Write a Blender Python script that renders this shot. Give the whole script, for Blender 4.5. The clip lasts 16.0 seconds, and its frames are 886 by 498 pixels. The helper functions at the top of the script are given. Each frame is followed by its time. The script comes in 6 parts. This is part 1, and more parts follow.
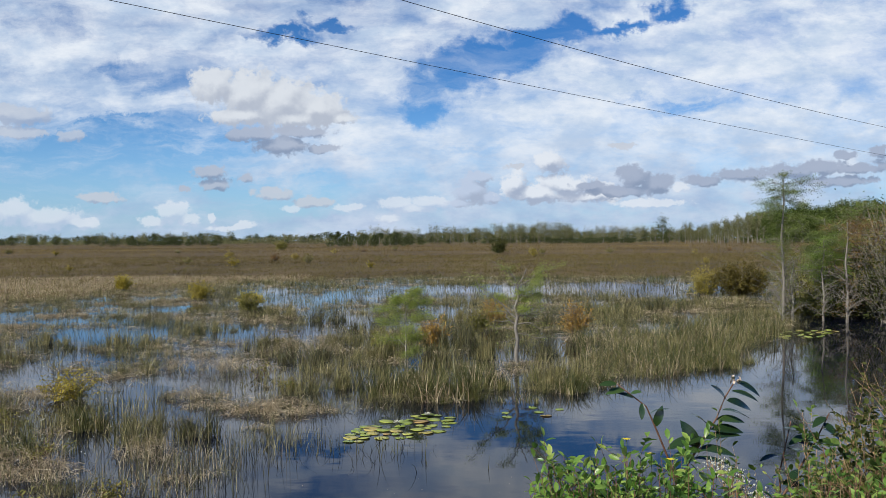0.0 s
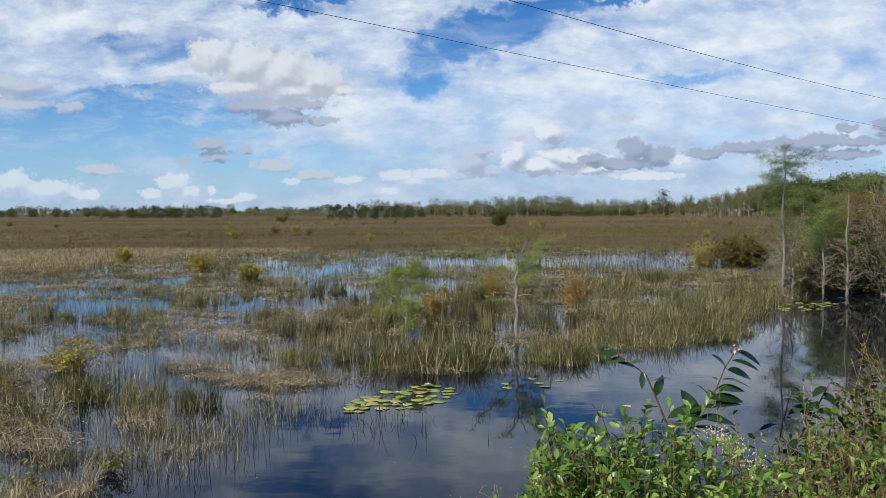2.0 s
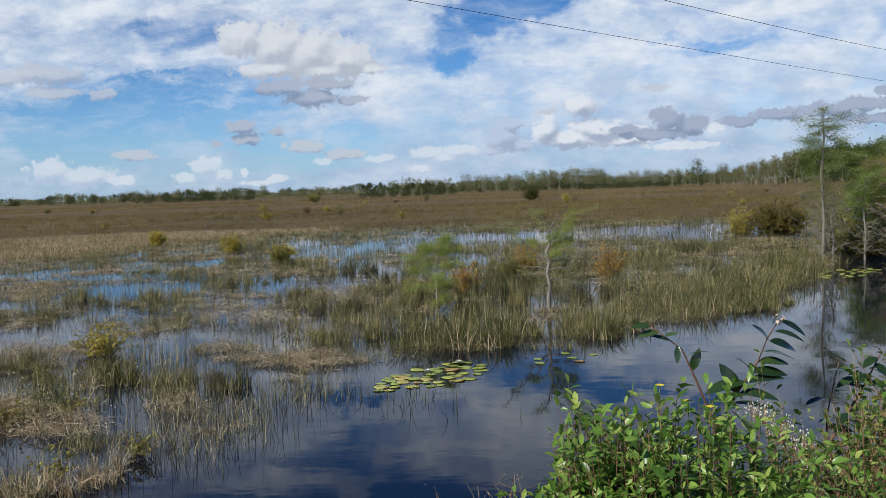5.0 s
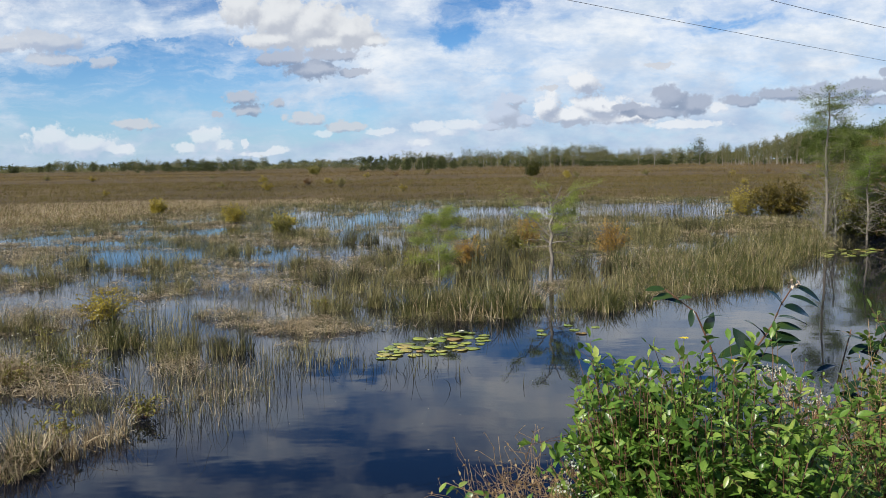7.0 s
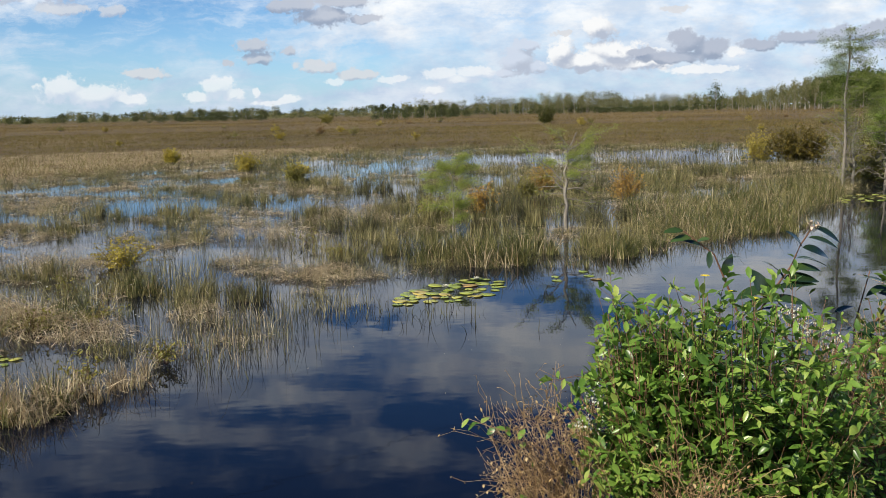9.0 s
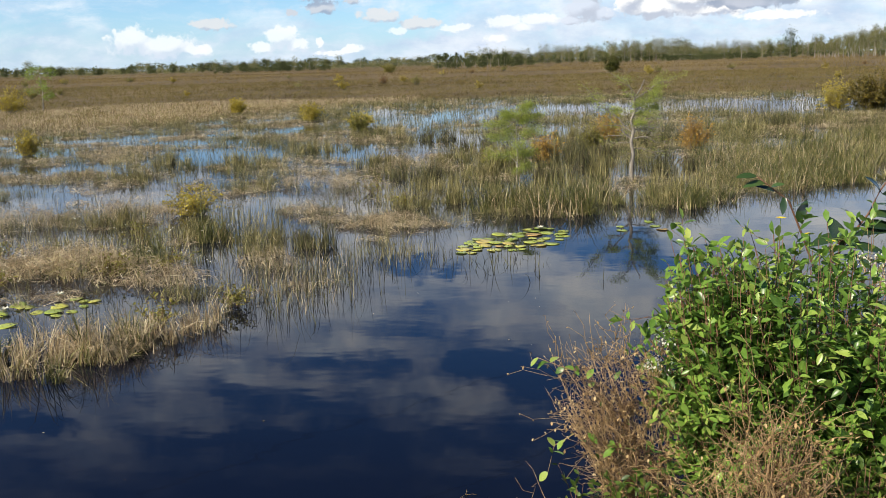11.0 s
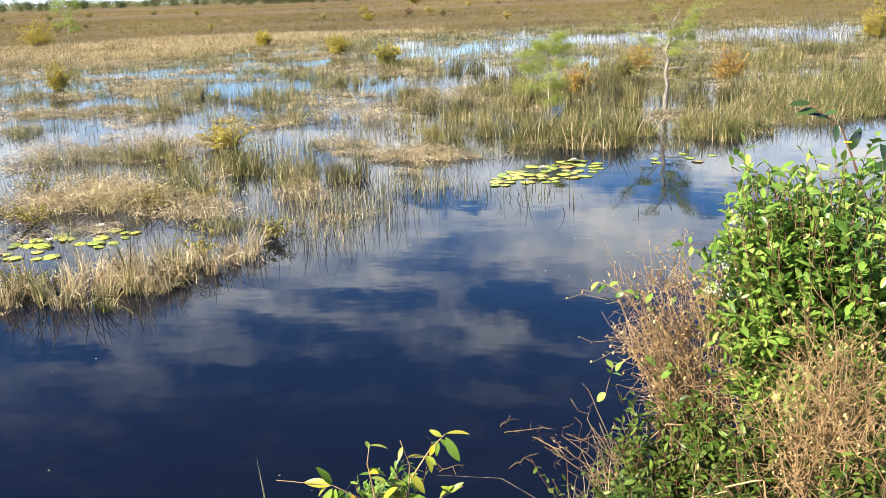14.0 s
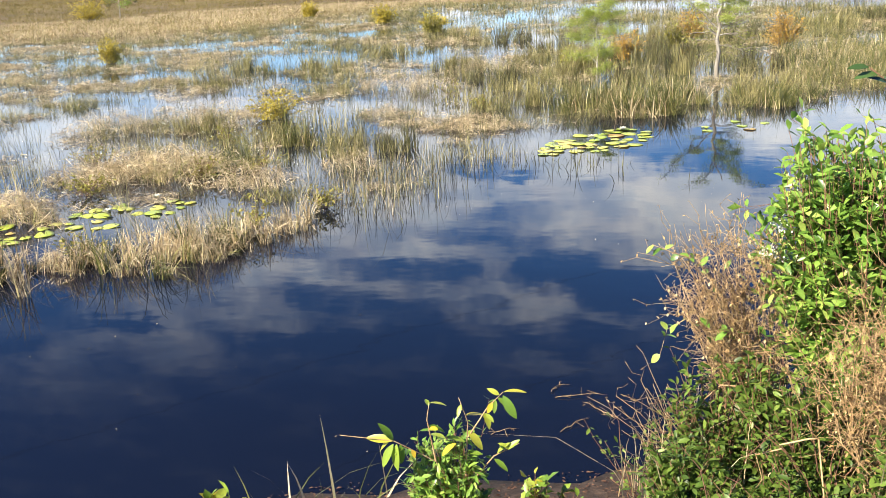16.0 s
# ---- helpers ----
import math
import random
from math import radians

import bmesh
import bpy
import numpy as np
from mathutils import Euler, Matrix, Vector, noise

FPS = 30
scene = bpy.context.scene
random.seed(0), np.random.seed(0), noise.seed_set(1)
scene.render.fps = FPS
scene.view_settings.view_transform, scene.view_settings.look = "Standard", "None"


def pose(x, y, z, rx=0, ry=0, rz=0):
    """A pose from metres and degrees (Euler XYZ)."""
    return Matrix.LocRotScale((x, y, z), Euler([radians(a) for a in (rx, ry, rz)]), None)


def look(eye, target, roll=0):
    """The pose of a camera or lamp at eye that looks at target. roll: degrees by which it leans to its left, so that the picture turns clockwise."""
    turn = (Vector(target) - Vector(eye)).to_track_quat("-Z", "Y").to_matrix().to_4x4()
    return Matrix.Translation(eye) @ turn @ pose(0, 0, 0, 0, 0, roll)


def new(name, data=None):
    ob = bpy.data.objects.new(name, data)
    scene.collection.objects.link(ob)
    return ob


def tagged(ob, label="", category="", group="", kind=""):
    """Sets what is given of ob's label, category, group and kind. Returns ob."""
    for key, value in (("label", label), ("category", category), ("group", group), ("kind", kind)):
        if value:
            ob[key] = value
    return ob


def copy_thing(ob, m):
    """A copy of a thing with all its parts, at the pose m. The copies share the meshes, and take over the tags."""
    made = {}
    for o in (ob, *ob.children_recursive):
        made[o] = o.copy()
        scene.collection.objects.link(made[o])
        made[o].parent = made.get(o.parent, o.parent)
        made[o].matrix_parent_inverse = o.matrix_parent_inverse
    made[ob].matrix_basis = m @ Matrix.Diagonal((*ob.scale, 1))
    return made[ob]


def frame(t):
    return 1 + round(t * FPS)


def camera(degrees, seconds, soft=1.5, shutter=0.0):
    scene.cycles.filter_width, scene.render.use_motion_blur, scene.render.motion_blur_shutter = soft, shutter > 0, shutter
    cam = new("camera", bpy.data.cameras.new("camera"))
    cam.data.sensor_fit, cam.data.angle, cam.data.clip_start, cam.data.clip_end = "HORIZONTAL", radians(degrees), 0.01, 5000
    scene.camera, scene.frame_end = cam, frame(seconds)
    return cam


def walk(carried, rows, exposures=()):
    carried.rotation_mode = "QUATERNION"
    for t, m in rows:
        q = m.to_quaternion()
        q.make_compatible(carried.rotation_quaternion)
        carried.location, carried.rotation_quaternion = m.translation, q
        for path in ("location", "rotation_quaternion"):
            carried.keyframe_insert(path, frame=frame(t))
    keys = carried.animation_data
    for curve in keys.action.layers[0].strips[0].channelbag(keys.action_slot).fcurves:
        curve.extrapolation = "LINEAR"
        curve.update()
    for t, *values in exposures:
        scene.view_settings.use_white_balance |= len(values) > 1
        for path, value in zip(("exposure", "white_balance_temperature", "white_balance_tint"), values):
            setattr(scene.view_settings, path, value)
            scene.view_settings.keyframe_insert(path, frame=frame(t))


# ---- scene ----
cam = camera(54.2, 16.0, 0.75)
PATH = [
    (0, (0.011, -0.183, 2.578), (0.011, 1.817, 2.555), -0.4),
    (0.5, (0.004, -0.151, 2.575), (0.006, 1.849, 2.532), -0.5),
    (1, (0.007, -0.174, 2.571), (0.002, 1.825, 2.511), -0.6),
    (1.5, (0.01, -0.171, 2.567), (0.01, 1.828, 2.499), -0.4),
    (2, (0.01, -0.159, 2.558), (0.009, 1.839, 2.472), -0.3),
    (2.5, (0.018, -0.189, 2.555), (-0.002, 1.809, 2.48), -0.2),
    (3, (0.025, -0.176, 2.557), (-0.05, 1.822, 2.524), -0.8),
    (3.5, (0.022, -0.159, 2.54), (-0.079, 1.839, 2.524), -1.8),
    (4, (0.076, -0.05, 2.531), (-0.051, 1.946, 2.485), -2.7),
    (4.5, (0.122, 0.061, 2.535), (-0.001, 2.055, 2.443), -3.2),
    (5, (0.077, 0.092, 2.52), (-0.001, 2.086, 2.381), -1.9),
    (5.2, (0.051, 0.064, 2.52), (-0.011, 2.057, 2.358), -1.2),
    (7.3, (-0.002, 0.102, 2.445), (-0.081, 2.089, 2.232), -0.9),
    (7.5, (-0.008, 0.09, 2.446), (-0.089, 2.075, 2.217), -1.1),
    (8, (-0.014, 0.078, 2.434), (-0.096, 2.06, 2.178), -1.2),
    (8.5, (-0.012, 0.09, 2.435), (-0.102, 2.068, 2.155), -1.3),
    (9, (-0.018, 0.085, 2.426), (-0.128, 2.058, 2.112), -1.3),
    (11.3, (-0.054, 0.038, 2.402), (-0.319, 1.971, 1.959), -1.5),
    (11.5, (-0.071, 0.017, 2.412), (-0.339, 1.946, 1.954), -1.3),
    (12, (-0.085, 0.052, 2.39), (-0.379, 1.97, 1.908), -1.5),
    (12.5, (-0.104, 0.019, 2.4), (-0.413, 1.929, 1.894), -1.5),
    (13, (-0.118, 0.033, 2.385), (-0.443, 1.933, 1.854), -1.6),
    (13.5, (-0.126, -0.015, 2.41), (-0.459, 1.877, 1.854), -1.8),
    (14, (-0.143, -0.004, 2.39), (-0.453, 1.889, 1.823), -2.1),
    (14.5, (-0.147, -0.04, 2.398), (-0.449, 1.852, 1.825), -2.3),
    (15, (-0.147, -0.065, 2.396), (-0.491, 1.813, 1.803), -2.4),
    (15.5, (-0.163, -0.086, 2.4), (-0.546, 1.776, 1.779), -2.6),
    (16, (-0.168, -0.077, 2.389), (-0.58, 1.778, 1.763), -3.1),
]
# the clip's camera opens up as it tilts away from the sky
EXPOSURES = [(0.0, -0.05, 6200, 9), (3.5, -0.05, 6200, 9), (5.0, -0.11, 6200, 9), (7.5, 0.12, 6590, 9), (9.0, 0.22, 6790, 9), (11.5, 0.58, 6980, 9), (12.5, 0.95, 7020, 9), (14.0, 1.42, 7080, 9), (16.0, 1.52, 7100, 9)]
walk(cam, [(t, look(eye, target, roll)) for t, eye, target, roll in PATH], EXPOSURES)
# ---- world: daylight sky with broken cloud ----
SUN_DIR = Vector((-0.58, -0.56, 0.62)).normalized()      # towards the sun
SKY_GAIN, CLOUD_GAIN = 0.085, 0.84
world = bpy.data.worlds.new("sky")
scene.world = world
world.use_nodes = True
wt = world.node_tree
for nd in list(wt.nodes):
    wt.nodes.remove(nd)


def make(tree, kind, operation="", data_type="", blend_type="", interpolation_type="", use_clamp=False):
    nd = tree.nodes.new(kind)
    if operation:
        nd.operation = operation
    if data_type:
        nd.data_type = data_type
    if blend_type:
        nd.blend_type = blend_type
    if interpolation_type:
        nd.interpolation_type = interpolation_type
    if use_clamp:
        nd.use_clamp = True
    return nd


def wn(kind, **sets):
    return make(wt, kind, **sets)


def plug(tree, socket, value):
    if isinstance(value, bpy.types.NodeSocket):
        tree.links.new(value, socket)
    else:
        socket.default_value = value


def wmath(op, a, b=0.0, c=0.0, clamp=False):
    nd = wn("ShaderNodeMath", operation=op, use_clamp=clamp)
    for k, v in enumerate((a, b, c)):
        plug(wt, nd.inputs[k], v)
    return nd.outputs[0]


def wvec(op, a, b=(0, 0, 0), c=(0, 0, 0), out=0):
    nd = wn("ShaderNodeVectorMath", operation=op)
    plug(wt, nd.inputs[0], a)
    if op not in ("LENGTH", "NORMALIZE"):
        plug(wt, nd.inputs[1], b)
    if op == "MULTIPLY_ADD":
        plug(wt, nd.inputs[2], c)
    return nd.outputs["Value"] if op == "LENGTH" else nd.outputs[out]


def wnoise(vec, scale, detail=6.0, rough=0.55, out="Fac"):
    nd = wn("ShaderNodeTexNoise")
    plug(wt, nd.inputs["Vector"], vec)
    nd.inputs["Scale"].default_value, nd.inputs["Detail"].default_value, nd.inputs["Roughness"].default_value = scale, detail, rough
    return nd.outputs[out]


def wramp(fac, lo, hi):
    nd = wn("ShaderNodeMapRange", interpolation_type="SMOOTHSTEP")
    plug(wt, nd.inputs["Value"], fac)
    nd.inputs["From Min"].default_value, nd.inputs["From Max"].default_value = lo, hi
    return nd.outputs["Result"]


def wmix(fac, a, b):
    nd = wn("ShaderNodeMix", data_type="RGBA")
    plug(wt, nd.inputs["Factor"], fac)
    plug(wt, nd.inputs["A"], a if isinstance(a, bpy.types.NodeSocket) else (*a, 1))
    plug(wt, nd.inputs["B"], b if isinstance(b, bpy.types.NodeSocket) else (*b, 1))
    return nd.outputs["Result"]


heaven = wn("ShaderNodeTexSky")
heaven.sky_type, heaven.sun_disc = "NISHITA", False
heaven.sun_elevation, heaven.sun_rotation = math.asin(SUN_DIR.z), math.atan2(SUN_DIR.x, SUN_DIR.y)
heaven.air_density, heaven.dust_density, heaven.ozone_density = 1.0, 0.6, 2.0
way = wn("ShaderNodeTexCoord").outputs["Generated"]
sep = wn("ShaderNodeSeparateXYZ")
plug(wt, sep.inputs[0], way)
ahead = wmath("ADD", wmath("ABSOLUTE", sep.outputs[1]), 0.04)
u = wmath("DIVIDE", sep.outputs[0], ahead)
v = wmath("DIVIDE", sep.outputs[2], ahead)
comb = wn("ShaderNodeCombineXYZ")
plug(wt, comb.inputs[0], u), plug(wt, comb.inputs[1], v)
chart = comb.outputs[0]                       # tangent chart of the sky: across, up
# slow and fine turbulence that frays every cloud edge
warp_a = wvec("MULTIPLY_ADD", wnoise(wvec("MULTIPLY", chart, (1, 1.7, 1)), 7.0, 8.0, 0.6, "Color"), (0.16, 0.10, 0), (-0.08, -0.05, 0))
warp_b = wvec("MULTIPLY_ADD", wnoise(chart, 30.0, 8.0, 0.68, "Color"), (0.05, 0.045, 0), (-0.025, -0.0225, 0))
soft_chart = wvec("ADD", wvec("ADD", chart, warp_a), warp_b)


def blobs(where, spots, floor=9.0):
    """Least scaled distance to any of the spots (across, up, half width, half height)."""
    field = None
    for cu, cv, a, b in spots:
        d = wvec("LENGTH", wvec("MULTIPLY_ADD", where, (1 / a, 1 / b, 0), (-cu / a, -cv / b, 0)))
        field = d if field is None else wmath("MINIMUM", field, d)
    return field


# high sheets of cloud and the blue gaps between them
SHEETS = [(0.239, 0.063, 0.281, 0.0392), (0.141, 0.092, 0.228, 0.0261), (0.435, 0.102, 0.196, 0.0392), (0.337, 0.023, 0.261, 0.0196), (-0.016, 0.023, 0.098, 0.0196), (-0.296, 0.239, 0.131, 0.0294),
          (-0.362, 0.258, 0.098, 0.0196), (-0.198, 0.216, 0.098, 0.0326), (-0.407, 0.180, 0.098, 0.0228), (-0.296, 0.154, 0.085, 0.0163), (-0.146, 0.154, 0.072, 0.0261), (-0.094, 0.193, 0.072, 0.0326),
          (-0.042, 0.232, 0.059, 0.0294), (0.010, 0.258, 0.091, 0.0163), (-0.094, 0.115, 0.098, 0.0261), (0.095, 0.154, 0.085, 0.0261), (0.141, 0.193, 0.072, 0.0163), (0.239, 0.167, 0.111, 0.0261),
          (0.337, 0.193, 0.131, 0.0392), (0.435, 0.206, 0.117, 0.0457), (0.304, 0.239, 0.111, 0.0228), (0.206, 0.252, 0.059, 0.0163), (0.435, 0.258, 0.104, 0.0196), (0.206, 0.121, 0.196, 0.0228),
          (0.402, 0.128, 0.150, 0.0261), (0.050, 0.102, 0.163, 0.0196), (-0.120, 0.082, 0.104, 0.0144), (0.141, 0.050, 0.228, 0.0196), (-0.616, 0.239, 0.098, 0.0392), (0.598, 0.180, 0.131, 0.0718),
          (-0.296, 0.102, 0.052, 0.0052), (-0.453, 0.180, 0.091, 0.0104), (-0.750, 0.530, 0.120, 0.0450), (-0.620, 0.465, 0.120, 0.0400), (-0.500, 0.405, 0.120, 0.0350), (-0.380, 0.365, 0.100, 0.0220),
          (-0.265, 0.333, 0.080, 0.0160), (0.050, 0.268, 0.110, 0.0340), (0.090, 0.300, 0.070, 0.0200), (-0.130, 0.390, 0.090, 0.0180), (-0.080, 0.475, 0.050, 0.0160), (0.450, 0.340, 0.200, 0.0600),
          (-1.200, 0.350, 0.200, 0.0800), (-0.320, 0.275, 0.180, 0.0300), (-0.520, 0.300, 0.180, 0.0400), (-0.440, 0.215, 0.120, 0.0300), (-0.640, 0.200, 0.160, 0.0500), (-0.780, 0.500, 0.120, 0.0260)]
GAPS = [(-0.016, 0.154, 0.036, 0.0248), (0.010, 0.180, 0.039, 0.0228), (0.063, 0.206, 0.052, 0.0183), (0.108, 0.229, 0.052, 0.0163), (0.148, 0.242, 0.046, 0.0144), (0.200, 0.242, 0.039, 0.0078), (0.258, 0.249, 0.026, 0.0091),
        (-0.159, 0.229, 0.039, 0.0091), (-0.120, 0.242, 0.039, 0.0078), (-0.329, 0.131, 0.033, 0.0091), (-0.453, 0.082, 0.131, 0.0359), (-0.296, 0.089, 0.104, 0.0261), (-0.381, 0.115, 0.059, 0.0091), (-0.185, 0.050, 0.091, 0.0228),
        (-0.040, 0.350, 0.090, 0.0160), (0.100, 0.365, 0.150, 0.0300), (-0.360, 0.445, 0.100, 0.0150), (-0.640, 0.425, 0.060, 0.0120)]
THIN = [(-0.150, 0.285, 0.070, 0.0180), (0.272, 0.157, 0.085, 0.0090), (0.215, 0.162, 0.050, 0.0100), (0.030, 0.099, 0.060, 0.0080), (0.300, 0.150, 0.050, 0.0080), (-0.355, 0.196, 0.044, 0.0155), (-0.309, 0.177, 0.039, 0.0133)]
grain = wnoise(wvec("ADD", wvec("MULTIPLY", chart, (1, 2.6, 1)), warp_a), 9.0, 10.0, 0.62)
streak = wnoise(wvec("ADD", wvec("MULTIPLY", chart, (1.0, 3.0, 1)), warp_b), 14.0, 8.0, 0.6)
sheet = wmath("SUBTRACT", 1.25, blobs(soft_chart, SHEETS))
hole = wmath("SUBTRACT", 1.25, blobs(soft_chart, GAPS))
thin = wmath("SUBTRACT", 1.0, blobs(soft_chart, THIN))
cover = wmath("MULTIPLY_ADD", wmath("MAXIMUM", sheet, -0.6), 0.22, wmath("MULTIPLY_ADD", wmath("MAXIMUM", hole, 0.0), -0.62, wmath("MULTIPLY_ADD", wmath("MAXIMUM", thin, 0.0), -0.30, wmath("MULTIPLY_ADD", grain, 1.15, wmath("MULTIPLY_ADD", streak, 0.42, -0.09)))))
cover = wmath("MULTIPLY_ADD", wramp(v, 0.285, 0.36), -0.20, cover)
cover = wmath("MULTIPLY_ADD", wramp(u, 0.0, -0.42), -0.03, cover)
thick = wmath("MULTIPLY", wramp(cover, 0.28, 0.98), wmath("MULTIPLY_ADD", wramp(wnoise(wvec("ADD", wvec("MULTIPLY", chart, (1.0, 2.3, 1)), wvec("MULTIPLY", warp_a, (1.5, 2.0, 0))), 13.0, 9.0, 0.60), 0.30, 0.62), 0.34, 0.66))
high = wramp(v, 0.34, 0.52)
thick = wmath("MULTIPLY", thick, wmath("MULTIPLY_ADD", high, -0.84, 1.0))
shade = wramp(wnoise(wvec("MULTIPLY", chart, (1, 2.0, 1)), 16.0, 9.0, 0.6), 0.32, 0.66)
veil = wmix(shade, (0.67, 0.79, 0.96), (1.04, 1.07, 1.11))
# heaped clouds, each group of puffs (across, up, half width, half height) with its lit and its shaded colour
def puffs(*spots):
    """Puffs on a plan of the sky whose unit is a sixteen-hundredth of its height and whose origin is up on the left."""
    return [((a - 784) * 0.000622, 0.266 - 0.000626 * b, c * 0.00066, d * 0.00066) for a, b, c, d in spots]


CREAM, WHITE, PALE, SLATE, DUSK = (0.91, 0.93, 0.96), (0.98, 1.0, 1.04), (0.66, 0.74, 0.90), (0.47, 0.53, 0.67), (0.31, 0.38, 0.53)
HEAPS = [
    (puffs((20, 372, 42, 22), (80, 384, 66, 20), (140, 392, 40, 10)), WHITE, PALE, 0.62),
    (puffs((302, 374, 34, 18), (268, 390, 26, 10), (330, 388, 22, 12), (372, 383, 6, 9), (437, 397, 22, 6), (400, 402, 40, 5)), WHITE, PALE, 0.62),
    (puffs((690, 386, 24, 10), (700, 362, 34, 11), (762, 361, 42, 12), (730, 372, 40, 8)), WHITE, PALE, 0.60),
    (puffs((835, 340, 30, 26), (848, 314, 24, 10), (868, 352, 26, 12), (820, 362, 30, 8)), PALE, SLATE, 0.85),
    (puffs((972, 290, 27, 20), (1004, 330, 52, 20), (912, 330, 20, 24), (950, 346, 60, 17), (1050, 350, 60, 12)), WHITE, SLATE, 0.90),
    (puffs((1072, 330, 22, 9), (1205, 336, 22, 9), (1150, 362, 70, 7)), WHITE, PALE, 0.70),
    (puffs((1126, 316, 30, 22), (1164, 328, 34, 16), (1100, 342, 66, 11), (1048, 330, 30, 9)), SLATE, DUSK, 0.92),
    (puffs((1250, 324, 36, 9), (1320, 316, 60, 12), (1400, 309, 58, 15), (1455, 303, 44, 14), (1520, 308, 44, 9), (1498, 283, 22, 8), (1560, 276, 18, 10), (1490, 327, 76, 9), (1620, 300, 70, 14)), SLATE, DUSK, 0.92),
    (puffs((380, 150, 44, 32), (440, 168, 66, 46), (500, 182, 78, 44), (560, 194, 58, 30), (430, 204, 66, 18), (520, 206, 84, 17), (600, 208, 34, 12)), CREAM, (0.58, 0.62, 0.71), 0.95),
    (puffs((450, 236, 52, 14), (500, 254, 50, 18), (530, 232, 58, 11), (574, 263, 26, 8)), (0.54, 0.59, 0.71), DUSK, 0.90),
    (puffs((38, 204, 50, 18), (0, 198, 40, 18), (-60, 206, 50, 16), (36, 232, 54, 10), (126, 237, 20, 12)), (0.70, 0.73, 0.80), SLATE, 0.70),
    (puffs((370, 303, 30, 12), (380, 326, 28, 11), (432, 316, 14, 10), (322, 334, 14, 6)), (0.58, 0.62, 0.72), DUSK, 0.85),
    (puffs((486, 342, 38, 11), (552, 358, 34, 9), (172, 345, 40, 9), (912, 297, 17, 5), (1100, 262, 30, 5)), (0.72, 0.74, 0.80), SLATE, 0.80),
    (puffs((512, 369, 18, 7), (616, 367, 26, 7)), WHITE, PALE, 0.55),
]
frill = wnoise(chart, 84.0, 7.0, 0.60)
lumps = wnoise(chart, 40.0, 4.0, 0.5)
lumps_sun = wnoise(wvec("ADD", chart, (-0.004, 0.008, 0)), 40.0, 4.0, 0.5)
puff_chart = wvec("ADD", chart, wvec("MULTIPLY", warp_b, (0.45, 0.40, 0)))
puff_sun = wvec("ADD", puff_chart, (-0.004, 0.008, 0))


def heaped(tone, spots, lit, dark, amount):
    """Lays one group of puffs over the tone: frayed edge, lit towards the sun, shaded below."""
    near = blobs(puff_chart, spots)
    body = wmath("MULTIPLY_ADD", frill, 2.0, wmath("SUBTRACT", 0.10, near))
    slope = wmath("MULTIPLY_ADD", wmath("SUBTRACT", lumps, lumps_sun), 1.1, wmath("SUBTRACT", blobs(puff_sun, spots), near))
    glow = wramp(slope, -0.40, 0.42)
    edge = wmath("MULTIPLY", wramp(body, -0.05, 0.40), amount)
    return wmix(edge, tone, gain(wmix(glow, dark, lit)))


haze = wmath("POWER", 2.718, wmath("MULTIPLY", wmath("MAXIMUM", v, 0.0), -16.0))
blue = wvec("MULTIPLY", wvec("MULTIPLY", heaven.outputs[0], (SKY_GAIN, SKY_GAIN, SKY_GAIN)), wmix(wramp(v, 0.26, 0.60), wmix(wramp(v, 0.04, 0.20), (0.66, 1.06, 1.56), (0.29, 0.68, 1.16)), (0.12, 0.32, 0.66)))
tone = wmix(wmath("MULTIPLY", haze, 0.5), blue, (0.56, 0.74, 0.98))
gain = lambda c: wvec("MULTIPLY", c, (CLOUD_GAIN,) * 3)
veil = wvec("MULTIPLY", veil, wmix(wramp(v, 0.02, 0.14), (0.70, 0.76, 0.86), (1.0, 1.0, 1.0)))
wisp = wmath("MULTIPLY", wramp(wnoise(wvec("ADD", wvec("MULTIPLY", chart, (1.0, 5.0, 1)), wvec("MULTIPLY", warp_a, (1.0, 3.0, 0))), 8.0, 8.0, 0.62), 0.42, 0.72), wmath("MULTIPLY_ADD", wramp(v, 0.12, 0.26), -0.62, 0.62))
tone = wmix(wisp, tone, gain(veil))
tone = wmix(thick, tone, gain(veil))
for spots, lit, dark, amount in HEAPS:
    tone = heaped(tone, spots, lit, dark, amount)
bg = wn("ShaderNodeBackground")
plug(wt, bg.inputs["Color"], tone)
plug(wt, wn("ShaderNodeOutputWorld").inputs["Surface"], bg.outputs[0])

sun = new("sun", bpy.data.lights.new("sun", "SUN"))
sun.data.energy, sun.data.angle, sun.data.color = 5.0, radians(0.6), (1.0, 0.93, 0.80)
sun.matrix_world = look(SUN_DIR * 60, (0, 0, 0))


# ---- materials ----
def material(name):
    m = bpy.data.materials.new(name)
    m.use_nodes = True
    t = m.node_tree
    t.nodes.clear()
    return m, t


def node(t, kind, **sets):
    return make(t, kind, **sets)


def ramp_node(t, fac, stops):
    nd = node(t, "ShaderNodeValToRGB")
    el = nd.color_ramp.elements
    while len(el) < len(stops):
        el.new(0.5)
    for e, (p, c) in zip(el, stops):
        e.position, e.color = p, (*c, 1)
    plug(t, nd.inputs[0], fac)
    return nd.outputs[0]


